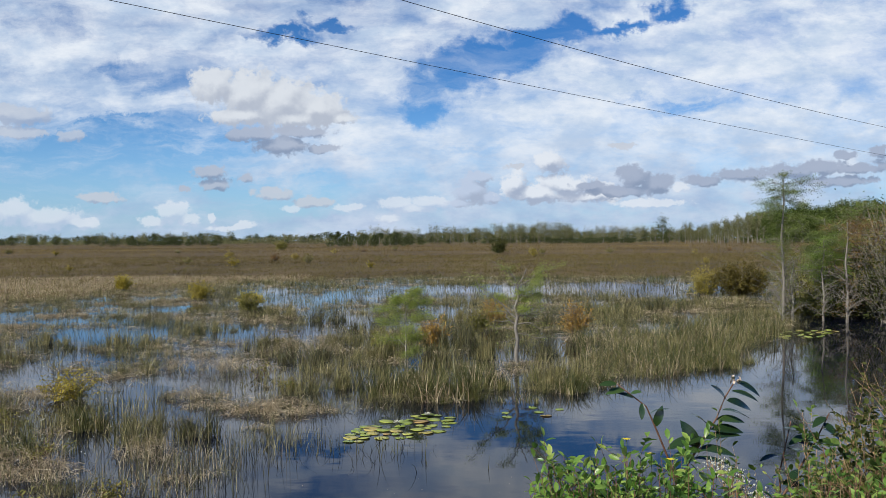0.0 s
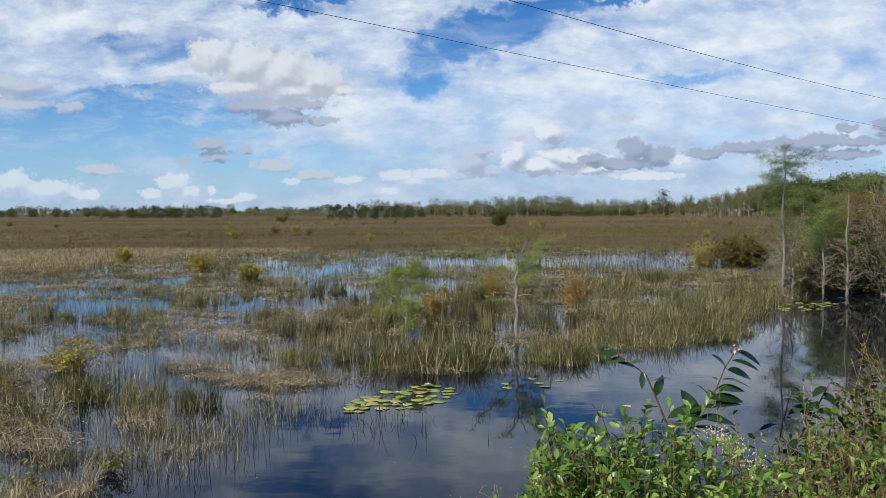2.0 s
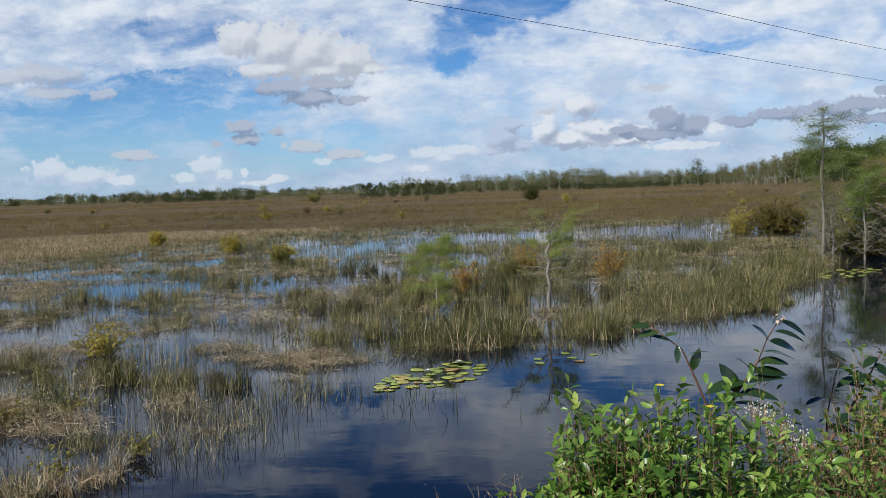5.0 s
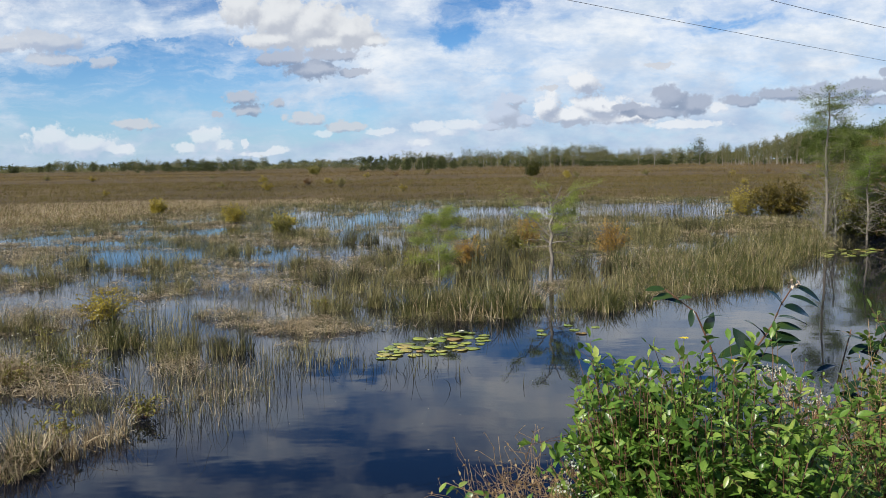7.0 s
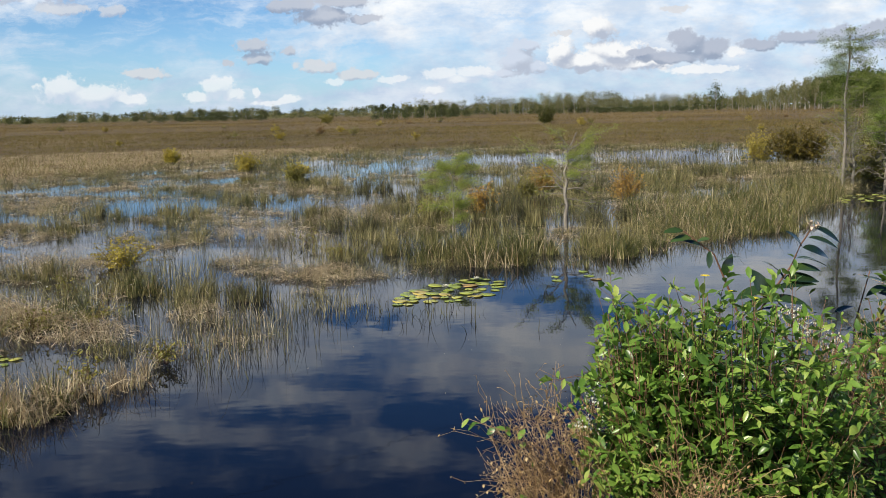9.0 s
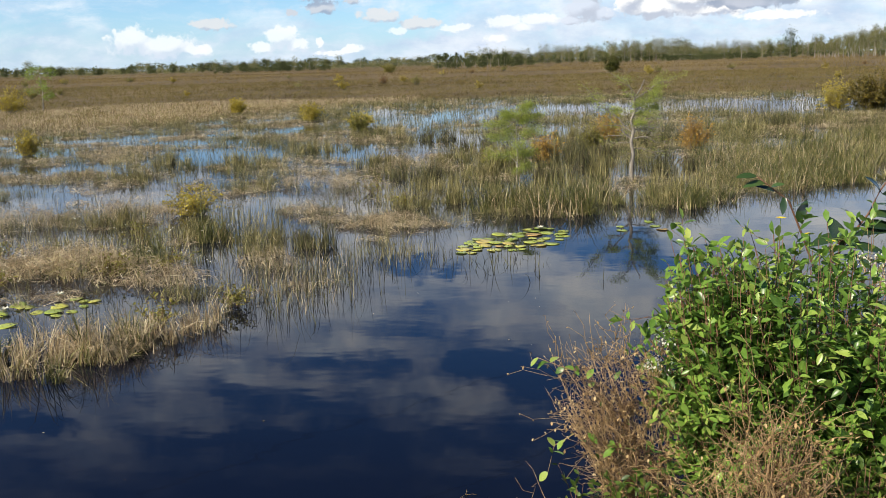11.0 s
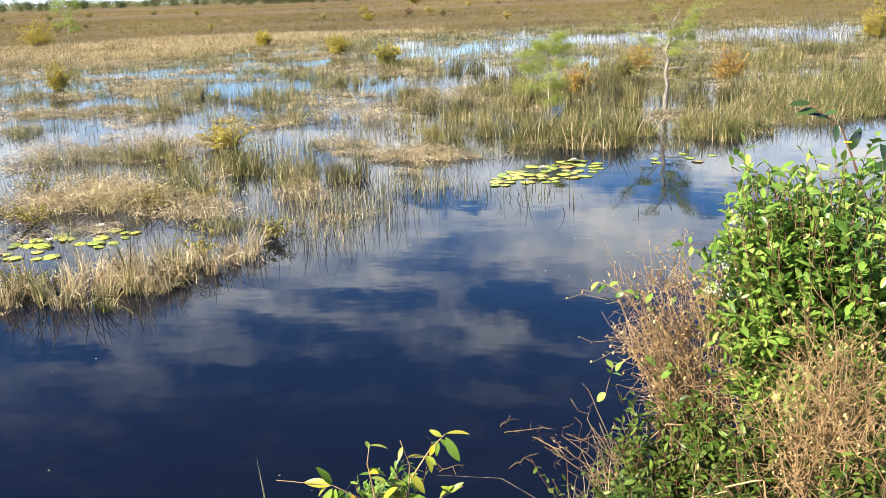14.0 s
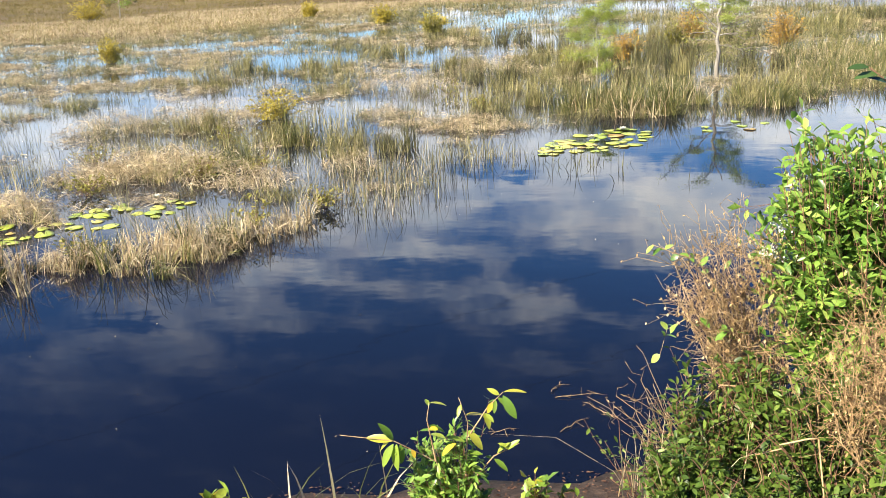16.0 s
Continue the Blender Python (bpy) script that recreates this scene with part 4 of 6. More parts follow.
tussock((-4.45, 9.25), 0.42, 0.30, 0.28, 480, M_TUSS, "small tan tussock beside the golden mound", 0.9)
tussock((-3.95, 8.75), 0.30, 0.24, 0.26, 260, M_SEDGE, "small olive tuft near the reed strip", 0.7)
tussock((-3.55, 10.1), 0.32, 0.26, 0.24, 280, M_TUSS, "small tan tussock among the dark rushes", 0.9)
tussock((-7.2, 13.6), 0.9, 0.5, 0.36, 900, M_TUSS, "tan tussock beside the yellow shrub", 0.8)
tussock((-8.6, 12.9), 0.7, 0.5, 0.36, 700, M_TUSS, "tan tussock in the shallow pool", 0.9)

# sedge tufts crowded between the young cypresses and over the pools
for tx, ty, size, h, mat, lab in ((-1.6, 14.8, 0.50, 0.42, M_SEDGE, "olive sedge tuft with a brown base in shallow water"), (-2.4, 14.6, 0.45, 0.30, M_SEDGE, "low olive sedge tuft in shallow water"), (-0.9, 14.1, 0.45, 0.46, M_REED, "green sedge tuft behind the lily pads"),
                                  (1.7, 14.8, 0.42, 0.40, M_SEDGE, "sedge tuft with dark dead leaves at its foot"), (-2.25, 20.8, 0.80, 0.46, M_SEDGE, "olive sedge tuft beyond the sapling"), (-1.35, 18.6, 0.60, 0.50, M_SEDGE, "olive sedge tuft beside the sapling"),
                                  (0.2, 20.0, 0.70, 0.50, M_STEM, "dark rush tuft between the young cypresses"), (0.8, 21.9, 0.75, 0.50, M_STEM, "dark rush tuft between the young cypresses"), (-2.4, 16.8, 0.60, 0.42, M_SEDGE, "olive sedge tuft in shallow water"),
                                  (-0.35, 15.2, 0.50, 0.46, M_REED, "green sedge tuft before the sapling"), (-4.0, 20.4, 0.80, 0.40, M_SEDGE, "olive sedge tuft in the shallow pool"), (0.75, 14.8, 0.40, 0.42, M_REED, "thin green sedge tuft before the small cypress"),
                                  (2.05, 14.2, 0.40, 0.34, M_REED, "low green sedge tuft on the dark water"), (-6.8, 24.4, 0.90, 0.42, M_SEDGE, "olive sedge tuft between the pools"), (-10.1, 21.5, 0.80, 0.36, M_SEDGE, "brown sedge tuft between the pools"),
                                  (-9.5, 18.4, 0.70, 0.36, M_SEDGE, "brown sedge tuft between the pools"), (-7.8, 21.2, 0.80, 0.36, M_SEDGE, "brown sedge tuft between the pools"), (-4.85, 11.7, 0.36, 0.40, M_REED, "upright green tuft in the shallows"),
                                  (-3.95, 10.8, 0.32, 0.36, M_SEDGE, "upright olive tuft in the shallows"), (-3.2, 11.3, 0.30, 0.38, M_STEM, "upright brown rush tuft in the shallows"), (-7.0, 13.0, 0.60, 0.36, M_SEDGE, "olive tuft beside the golden mound"),
                                  (-5.9, 28.8, 1.0, 0.46, M_SEDGE, "olive sedge drift between the pools"), (-3.8, 27.3, 0.9, 0.46, M_STEM, "dark rush drift between the pools"), (-1.0, 21.6, 0.8, 0.50, M_SEDGE, "olive sedge tuft beyond the sapling"),
                                  (2.4, 19.4, 0.7, 0.50, M_STEM, "dark rush tuft beside the small cypress"), (1.2, 18.6, 0.6, 0.46, M_SEDGE, "olive sedge tuft at the small cypress"), (-1.9, 24.0, 0.9, 0.50, M_STEM, "dark rush drift beyond the sapling"),
                                  (3.0, 25.0, 1.0, 0.54, M_STEM, "dark rush drift before the far pool"), (0.9, 27.5, 1.1, 0.50, M_SEDGE, "olive sedge drift before the far pool"), (5.5, 28.0, 1.2, 0.56, M_SEDGE, "olive sedge drift before the far pool"),
                                  (-3.0, 18.2, 0.6, 0.42, M_STEM, "dark rush tuft in the shallow pool"), (0.0, 17.6, 0.45, 0.46, M_STEM, "dark rush tuft between the young cypresses"), (7.5, 30.5, 1.2, 0.56, M_STEM, "dark rush drift before the far pool")):
    tussock((tx, ty), size, size * 0.75, h, int(560 * size ** 0.5), mat, lab, 0.50, 0.0065 + 0.00024 * ty, "sedge tuft", "sedge tufts", "sedge_tuft", None, (0.0, 0.5, 1.0))

# dry reed strip along the open water, tuft by tuft
strip = thing("reed_strip", (-4.4, 6.6, 0), "uneven strip of bleached leaning reeds along open water", "reeds")
line = np.array([(-7.6, 5.0), (-6.6, 5.5), (-5.8, 5.9), (-5.1, 6.2), (-4.5, 6.5), (-3.95, 6.75), (-3.55, 7.2), (-3.3, 7.8)])
width = np.array([0.34, 0.36, 0.36, 0.36, 0.36, 0.32, 0.24, 0.12])
n = 260
k = rng.random(n) * (len(line) - 1)
i = np.minimum(k.astype(int), len(line) - 2)
c = line[i] + (line[i + 1] - line[i]) * (k - i)[:, None] + rng.normal(0, 0.62, (n, 2)) * (width[i] + (width[i + 1] - width[i]) * (k - i))[:, None]
c = c[(wave(c[:, 0], c[:, 1], 3.1, 2.0) + rng.normal(0, 0.35, n)) > -0.22] - [-4.4, 6.6]
tall = np.clip(rng.normal(0.35, 0.12, len(c)), 0.12, 0.62)
px, py, which = tufted(c[:, 0], c[:, 1], 24, rng.uniform(0.03, 0.10, len(c)))
base = np.stack([px, py, np.full(len(px), -0.03)], 1)
drift = (rng.normal(0, 0.28, (len(c), 2)) + [0.18, 0.0])[which]
green = rng.random(len(c))[which] < 0.16
high = np.clip(tall[which] * rng.uniform(0.55, 1.3, len(px)), 0.05, 0.6)
g = Geo()
blades(g, base[~green], high[~green], 0.0068 * rng.uniform(0.5, 1.4, (~green).sum()), 0.34, (0.0, 0.35, 0.7, 1.0), drift[~green], 0.30)
m = len(base) // 6
thatch(g, base[::6][:m] + np.append(rng.normal(0, 0.07, (m, 2)), rng.uniform(0.04, 0.20, (m, 1)), 1), rng.uniform(0.08, 0.28, m), 0.006, 0.45)
tagged(part("reed_mass", g, M_DRYREED, strip), kind="stuff")
g = Geo()
blades(g, base[green], high[green] * 1.15, 0.010, 0.45, (0.0, 0.35, 0.7, 1.0), drift[green], 0.2)
tagged(part("shoot_mass", g, M_REED, strip), kind="stuff")
g = Geo()
pick = rng.random(len(base)) < 0.18
blades(g, base[pick], high[pick] * 0.8, 0.006, 0.5, (0.0, 0.35, 0.7, 1.0), drift[pick])
tagged(part("dark_stem_mass", g, M_STEM, strip), kind="stuff")

# upright dark rushes before the flat tussocks
rush = thing("rush_patch", (-2.9, 9.2, 0), "sparse patch of upright brown rushes in open water", "rushes")
n = 520
px, py = rng.normal(0, 0.42, n), rng.normal(0, 0.72, n)
g = Geo()
blades(g, np.stack([px + 0.25 * py * 0.3, py, np.full(n, -0.03)], 1), np.clip(rng.normal(0.30, 0.14, n), 0.06, 0.75), 0.006 * rng.uniform(0.6, 1.4, n), 0.30, (0.0, 0.5, 1.0))
tagged(part("stem_mass", g, M_STEM, rush), kind="stuff")
g = Geo()
n = 380
blades(g, np.stack([rng.normal(-0.1, 0.38, n), rng.normal(0.0, 0.6, n), np.full(n, -0.03)], 1), np.clip(rng.normal(0.24, 0.12, n), 0.05, 0.6), 0.006, 0.38, (0.0, 0.5, 1.0))
tagged(part("dry_stem_mass", g, M_DRYREED, rush), kind="stuff")
for at, label in (((-1.3, 10.5), "thin bent rushes before the lily pads"), ((-1.9, 10.9), "thin bent rushes in open water"), ((-0.7, 10.2), "thin bent rushes before the lily pads")):
    ob = thing("rush_patch", (*at, 0), label, "rushes")
    g = Geo()
    n = 60
    blades(g, np.stack([rng.normal(0, 0.35, n), rng.normal(0, 0.30, n), np.full(n, -0.03)], 1), np.clip(rng.normal(0.22, 0.09, n), 0.06, 0.5), 0.008, 0.45, (0.0, 0.4, 0.7, 1.0))
    tagged(part("stem_mass", g, M_STEM, ob), kind="stuff")


for at, h, label in (((-5.6, 11.2), 0.40, "tall thin brown rushes behind the golden mound"), ((-6.9, 10.9), 0.42, "tall thin brown rushes behind the golden mound"), ((-3.8, 11.0), 0.32, "thin dark rushes in shallow water"), ((-4.8, 13.2), 0.36, "thin olive rushes among the tussocks"),
                     ((-2.2, 10.7), 0.26, "thin bent rushes in open water"), ((-7.7, 9.2), 0.34, "thin olive rushes in shallow water"), ((-3.0, 15.4), 0.38, "thin olive rushes in shallow water"), ((-1.6, 16.4), 0.42, "thin olive rushes near the sapling"), ((0.2, 16.9), 0.46, "tall olive rushes between the young cypresses"), ((2.4, 17.0), 0.44, "tall olive rushes beside the small cypress")):
    ob = thing("rush_patch", (*at, 0), label, "rushes")
    g = Geo()
    n = 190
    blades(g, np.stack([rng.normal(0, 0.42, n), rng.normal(0, 0.34, n), np.full(n, -0.03)], 1), np.clip(rng.normal(h, 0.35 * h, n), 0.06, 0.8), 0.005 + 0.0002 * at[1], 0.42, (0.0, 0.4, 0.7, 1.0))
    tagged(part("stem_mass", g, M_SEDGE, ob), kind="stuff")


# ---- lily pads ----
def pad_mesh(seed):
    r = np.random.default_rng(seed)
    n = 18
    ang = np.linspace(0.22, 2 * np.pi - 0.22, n)
    rad = 1 + 0.05 * np.sin(ang * 3 + seed) + r.normal(0, 0.02, n)
    g = Geo()
    rim = np.stack([rad * np.cos(ang), 0.92 * rad * np.sin(ang), 0.035 * np.sin(ang * 2 + seed) + 0.03], 1)
    mid = rim * [0.55, 0.55, 0.0] + [0, 0, 0.012]
    low = rim - [0, 0, 0.016]
    verts = np.concatenate([[(0.05, 0, 0)], mid, rim, low])
    tris = []
    for q in range(n - 1):
        a, b = 1 + q, 2 + q
        tris += [(0, a, b), (a, a + n, b + n), (a, b + n, b), (a + n, a + 2 * n, b + 2 * n), (a + n, b + 2 * n, b + n)]
    g.add(verts, tris)
    return g.mesh("pad", M_PAD, True)


PADS = [pad_mesh(sd) for sd in (1, 2, 3)]


def lilies(at, spots, label, flowers=()):
    ob = thing("water_lily_patch", (*at, 0), label, "water lily", "lily patches")
    for sx, sy, r in spots:
        p = new("pad", PADS[rng.integers(3)])
        p.parent = ob
        p.matrix_local = Matrix.LocRotScale((sx, sy, rng.uniform(0.004, 0.012)), Euler((rng.normal(0, 0.045), rng.normal(0, 0.045), rng.uniform(0, 6.28))), (r, r, r))
    for fx, fy in flowers:
        g = Geo()
        for ring, count in ((0.9, 9), (0.5, 7)):
            a = np.arange(count) * 2 * np.pi / count + ring
            g.many(leaf_shape(0.07, 0.028, 0.3, -0.1), turned(np.stack([np.cos(a), np.sin(a), np.full(count, 1.2 - ring)], 1)), np.tile([fx, fy, 0.02], (count, 1)))
        part("flower", g, M_PETAL, ob, "open white water lily flower")
    return ob


def spread_pads(n, a, b, turn, r0, r1, gap=0.62):
    out = []
    for _ in range(4000):
        if len(out) == n:
            break
        q, w = math.sqrt(rng.random()), rng.uniform(0, 2 * math.pi)
        ex, ey = a * q * math.cos(w), b * q * math.sin(w)
        r = rng.uniform(r0, r1)
        sx, sy = ex * math.cos(turn) - ey * math.sin(turn), ex * math.sin(turn) + ey * math.cos(turn)
        if all(math.hypot(sx - o[0], sy - o[1]) > gap * (r + o[2]) for o in out):
            out.append((sx, sy, r))
    return out


lilies((-0.55, 11.6), spread_pads(44, 1.02, 0.52, 0.92, 0.055, 0.125, 0.70), "yellow-green lily pads crowded on the open water", [(0.32, 0.75), (-0.1, 0.2)])
lilies((-5.75, 7.75), spread_pads(34, 1.15, 0.55, 0.85, 0.05, 0.105, 0.80), "bright green lily pads behind the reed strip", [(0.1, 0.25), (0.35, 0.85)])
lilies((-6.6, 6.75), spread_pads(9, 0.6, 0.4, 0.3, 0.07, 0.11), "bright green lily pads behind the reed strip")
lilies((9.6, 22.7), spread_pads(34, 1.4, 0.6, 0.75, 0.06, 0.13, 0.8), "yellow-green lily pads below the tall cypress")
lilies((1.3, 12.6), spread_pads(6, 0.6, 0.35, 0.2, 0.06, 0.10, 1.3), "few small pads half sunk in dark water")
lilies((2.9, 16.2), spread_pads(7, 0.5, 0.5, 0.2, 0.07, 0.11, 1.2), "few small pads by the reed stand")


# ---- shrubs and trees ----
def shrub(name, at, c, r, stems, leaf, mat, label, category="shrub", group="", per=16, wide=0.42, bark=M_STALK, thick=0.008, twigs=2, single=0, flat=0.5, lift=0.3, droop=0.15, low=0.15, boxy=2, reach=(0.78, 1.08), names=("stem_mass", "foliage")):
    """A shrub whose stems fan out from its foot at `at` into an uneven crown with centre c and half sizes r, both from the foot."""
    ob = thing(name, at, label, category, group)
    c, r = np.array(c, float), np.array(r, float)
    gs, places, dirs, ups = Geo(), [], [], []
    for _ in range(stems):
        d = rng.normal(0, 1, 3)
        d /= np.linalg.norm(d, ord=boxy)
        end = c + r * d * (rng.uniform(*reach) if rng.random() < 0.65 else rng.uniform(0.35, 0.8))
        end[2] = max(end[2], low)
        foot = np.array([c[0] * 0.15, c[1] * 0.15, -0.05]) + np.append(rng.normal(0, 0.13, 2) * r[:2], 0)
        mid = foot * 0.45 + end * 0.55 + rng.normal(0, 0.08, 3) * r + [0, 0, 0.1 * r[2]]
        s = np.linspace(0, 1, 7)[:, None]
        p = (1 - s) ** 2 * foot + 2 * s * (1 - s) * mid + s * s * end
        tube(gs, p, thick, thick * 0.3, 4)
        runs = [p[2:]]
        for _ in range(twigs):
            k = rng.integers(2, 6)
            tip = p[k] + rng.normal(0, 0.30, 3) * r + [0, 0, 0.12 * r[2]]
            tip[2] = max(tip[2], low)
            q = curve_pts(p[k], tip, 0.03, 4, 0.01)
            tube(gs, q, thick * 0.5, thick * 0.2, 3)
            runs.append(q)
        for q in runs:
            k = max(2, int(per * (1 if len(q) > 4 else 0.6)))
            f = np.sort(rng.uniform(0.05, 1.0, k)) * (len(q) - 1)
            f[-1] = len(q) - 1
            j = np.minimum(f.astype(int), len(q) - 2)
            pos = q[j] + (q[j + 1] - q[j]) * (f - j)[:, None]
            tan = q[j + 1] - q[j]
            tan /= np.linalg.norm(tan, axis=1)[:, None] + 1e-9
            out = rng.normal(0, 1, (k, 3))
            out[:, 2] = out[:, 2] * flat + lift
            places.append(pos), dirs.append(tan * 0.6 + out), ups.append(rng.normal(0, 0.45, (k, 3)) + [0, 0, 1])
    places, dirs, ups = np.concatenate(places), np.concatenate(dirs), np.concatenate(ups)
    size = leaf * rng.uniform(0.55, 1.25, len(places))
    frames = turned(dirs, ups, size)
    tagged(part(names[0], gs, bark, ob), kind="stuff")
    order = np.argsort(places[:, 1] - 0.5 * places[:, 2])
    mine, rest = order[:single], order[single:]
    if single:
        meshes = []
        for q in range(3):
            g = Geo()
            g.add(*leaf_shape(1.0, wide * (0.9 + 0.12 * q), 0.25 + 0.1 * q, droop + 0.1 * q, cuts=5))
            meshes.append(g.mesh("leaf", mat, True))
        for k in mine:
            o = new("leaf", meshes[k % 3])
            o.parent = ob
            o.matrix_local = Matrix.Translation(places[k]) @ Matrix(frames[k].tolist()).to_4x4()
    g = Geo()
    g.many(small_leaf(wide * 1.1, 0.3, droop) if at[1] > 10 else leaf_shape(1.0, wide, 0.3, droop), frames[rest], places[rest])
    tagged(part(names[1], g, mat, ob), kind="stuff")
    return ob


def feathery(geo, places, dirs, size, loose=0.95):
    """Small sprays of needles."""
    k = len(places)
    for _ in range(5):
        d = np.asarray(dirs) * 0.5 + rng.normal(0, 0.7, (k, 3)) * [1, 1, 0.6]
        geo.many(small_leaf(0.24, 0.1, 0.2), turned(d, rng.normal(0, 0.4, (k, 3)) + [-0.3, -0.3, 1], size * rng.uniform(0.6, 1.3, k)), places + rng.normal(0, size * loose, (k, 3)) * [1, 1, 0.6])


def limb_tree(name, at, trunk, r0, limbs, label, leafmat=M_CYP, bark=M_PALE, leaf=0.07, sprays=26, twigs=6, group="", loose=0.95, category="tree"):
    """A tree from a trunk line and limbs (start share, end point), with twigs and feathery sprays."""
    ob = thing(name, at, label, category, group)
    trunk = np.array(trunk, float)
    g = Geo()
    fine = np.concatenate([curve_pts(a, b, 0, 4)[:-1] for a, b in zip(trunk[:-1], trunk[1:])] + [trunk[-1:]])
    tube(g, fine, r0, r0 * 0.22, 7)
    part("trunk", g, bark, ob, smooth=True)
    places, dirs, gt = [], [], Geo()
    for share, end, thick, leafy in limbs:
        k = share * (len(fine) - 1)
        i = int(min(k, len(fine) - 2))
        a = fine[i] + (fine[i + 1] - fine[i]) * (k - i)
        gl = Geo()
        p = curve_pts(a, end, 0.04 * np.linalg.norm(np.array(end) - a), 6, 0.028)
        tube(gl, p, thick, thick * 0.3, 5)
        for _ in range(twigs):
            s = rng.integers(1, 6)
            d = (p[-1] - p[0]) * rng.uniform(0.15, 0.45) + rng.normal(0, 0.24, 3) * [1, 1, 0.55] * np.linalg.norm(p[-1] - p[0])
            q = curve_pts(p[s], p[s] + d, 0.0, 4, 0.012)
            tube(gt, q, thick * 0.5, thick * 0.2, 3)
            m = rng.poisson(sprays * leafy / max(1, twigs))
            if m:
                f = rng.uniform(0.2, 1.0, m)[:, None]
                places.append(q[0] + (q[-1] - q[0]) * f), dirs.append(np.tile(q[-1] - q[0], (m, 1)) + [0, 0, 0.05])
        part("limb", gl, bark, ob)
    tagged(part("twig_mass", gt, bark, ob), kind="stuff")
    if places:
        places, dirs = np.concatenate(places), np.concatenate(dirs)
        dirs = dirs / (np.linalg.norm(dirs, axis=1)[:, None] + 1e-9)
        g = Geo()
        feathery(g, places, dirs, leaf, loose)
        tagged(part("foliage", g, leafmat, ob), kind="stuff")
    return ob


# small bent cypress at the water's edge
limb_tree("dwarf_cypress", (1.48, 17.3, 0), [(0, 0, -0.1), (0.0, 0, 0.30), (0.025, 0, 0.55), (-0.02, 0, 0.78), (0.03, 0.03, 1.0), (-0.03, 0, 1.18), (0.06, 0.05, 1.40), (0.03, 0, 1.60), (0.15, 0.05, 1.80), (0.22, 0.05, 1.97)], 0.046,
          [(0.36, (-0.42, 0.1, 1.25), 0.024, 0.2), (0.42, (-0.74, 0.05, 1.64), 0.018, 1.0), (0.72, (-0.11, 0.1, 1.95), 0.015, 0.2), (0.80, (-0.26, 0.0, 2.02), 0.010, 0.4), (0.36, (0.62, -0.1, 0.80), 0.016, 0.15),
           (0.46, (0.52, 0.15, 1.06), 0.015, 0.25), (0.28, (0.46, 0.0, 0.58), 0.011, 0.1), (0.62, (0.40, 0.1, 1.42), 0.012, 1.5), (0.78, (0.58, 0.0, 1.98), 0.012, 1.8), (0.6, (-0.24, 0.15, 1.38), 0.012, 0.9),
           (0.5, (0.32, -0.2, 1.24), 0.012, 1.4), (0.30, (-0.44, 0.0, 0.80), 0.011, 0.1), (0.68, (0.36, 0.1, 1.66), 0.010, 1.4), (0.22, (-0.30, -0.1, 0.52), 0.009, 0.05), (0.25, (0.34, 0.2, 0.44), 0.009, 0.05)], "small bent grey cypress with sparse green sprays", bark=M_BARK, leaf=0.042, sprays=150, group="cypresses", leafmat=M_FEATHER, loose=1.4)
# fresh green sapling beside it
limb_tree("cypress_sapling", (-0.78, 17.6, 0), [(0, 0, -0.1), (0.02, 0, 0.5), (0.0, 0, 1.0), (0.05, 0, 1.3)], 0.02,
          [(0.25, (-0.35, 0, 0.55), 0.008, 1), (0.35, (0.38, 0, 0.65), 0.008, 1), (0.5, (-0.42, 0.1, 0.85), 0.008, 1.2), (0.6, (0.40, 0, 1.0), 0.008, 1.4), (0.7, (-0.40, 0, 1.15), 0.008, 1.4),
           (0.8, (0.42, 0.1, 1.28), 0.008, 1.6), (0.85, (-0.15, 0, 1.35), 0.006, 1.6), (0.9, (0.20, 0, 1.42), 0.006, 1.6), (0.3, (0.1, -0.3, 0.7), 0.006, 1), (0.15, (0.3, 0, 0.32), 0.006, 1)],
          "slender bright green cypress sapling in the sedge", leaf=0.044, sprays=170, group="cypresses", leafmat=M_FEATHER, loose=1.7)


def tall_cypress(at, h, width, label, seed_green=1.0, bark=M_PALE, r0=0.050, green_from=0.26, leaf=0.055, leafmat=M_GREYCYP, limbs_n=60):
    limbs = []
    for k in range(limbs_n):
        s = 0.12 + 0.86 * k / (limbs_n - 1)
        a = rng.uniform(0, 2 * np.pi)
        reach = width * (0.55 + 0.25 * s if s < 0.72 else 0.62 + 0.9 * (s - 0.72)) * rng.uniform(0.40, 1.1)
        rise = rng.uniform(-0.12, 0.22) if s < 0.72 else rng.uniform(0.0, 0.35)
        limbs.append((s, (reach * math.cos(a), reach * math.sin(a) * 0.8, h * s + reach * rise), 0.011 * (1.2 - s) + 0.005, seed_green * max(0.04, min(0.9, 2.4 * (s - green_from))) * (1.0 if s < 0.8 else 0.75) + 0.03))
    return limb_tree("cypress", at, [(0, 0, -0.1), (0.0, 0, 0.25), (0.02, 0, h * 0.3), (-0.03, 0.05, h * 0.6), (0.03, 0, h * 0.85), (0.0, 0, h)], r0, limbs, label, leafmat=leafmat, leaf=leaf, sprays=95, twigs=9, group="cypresses", bark=bark, loose=1.7)


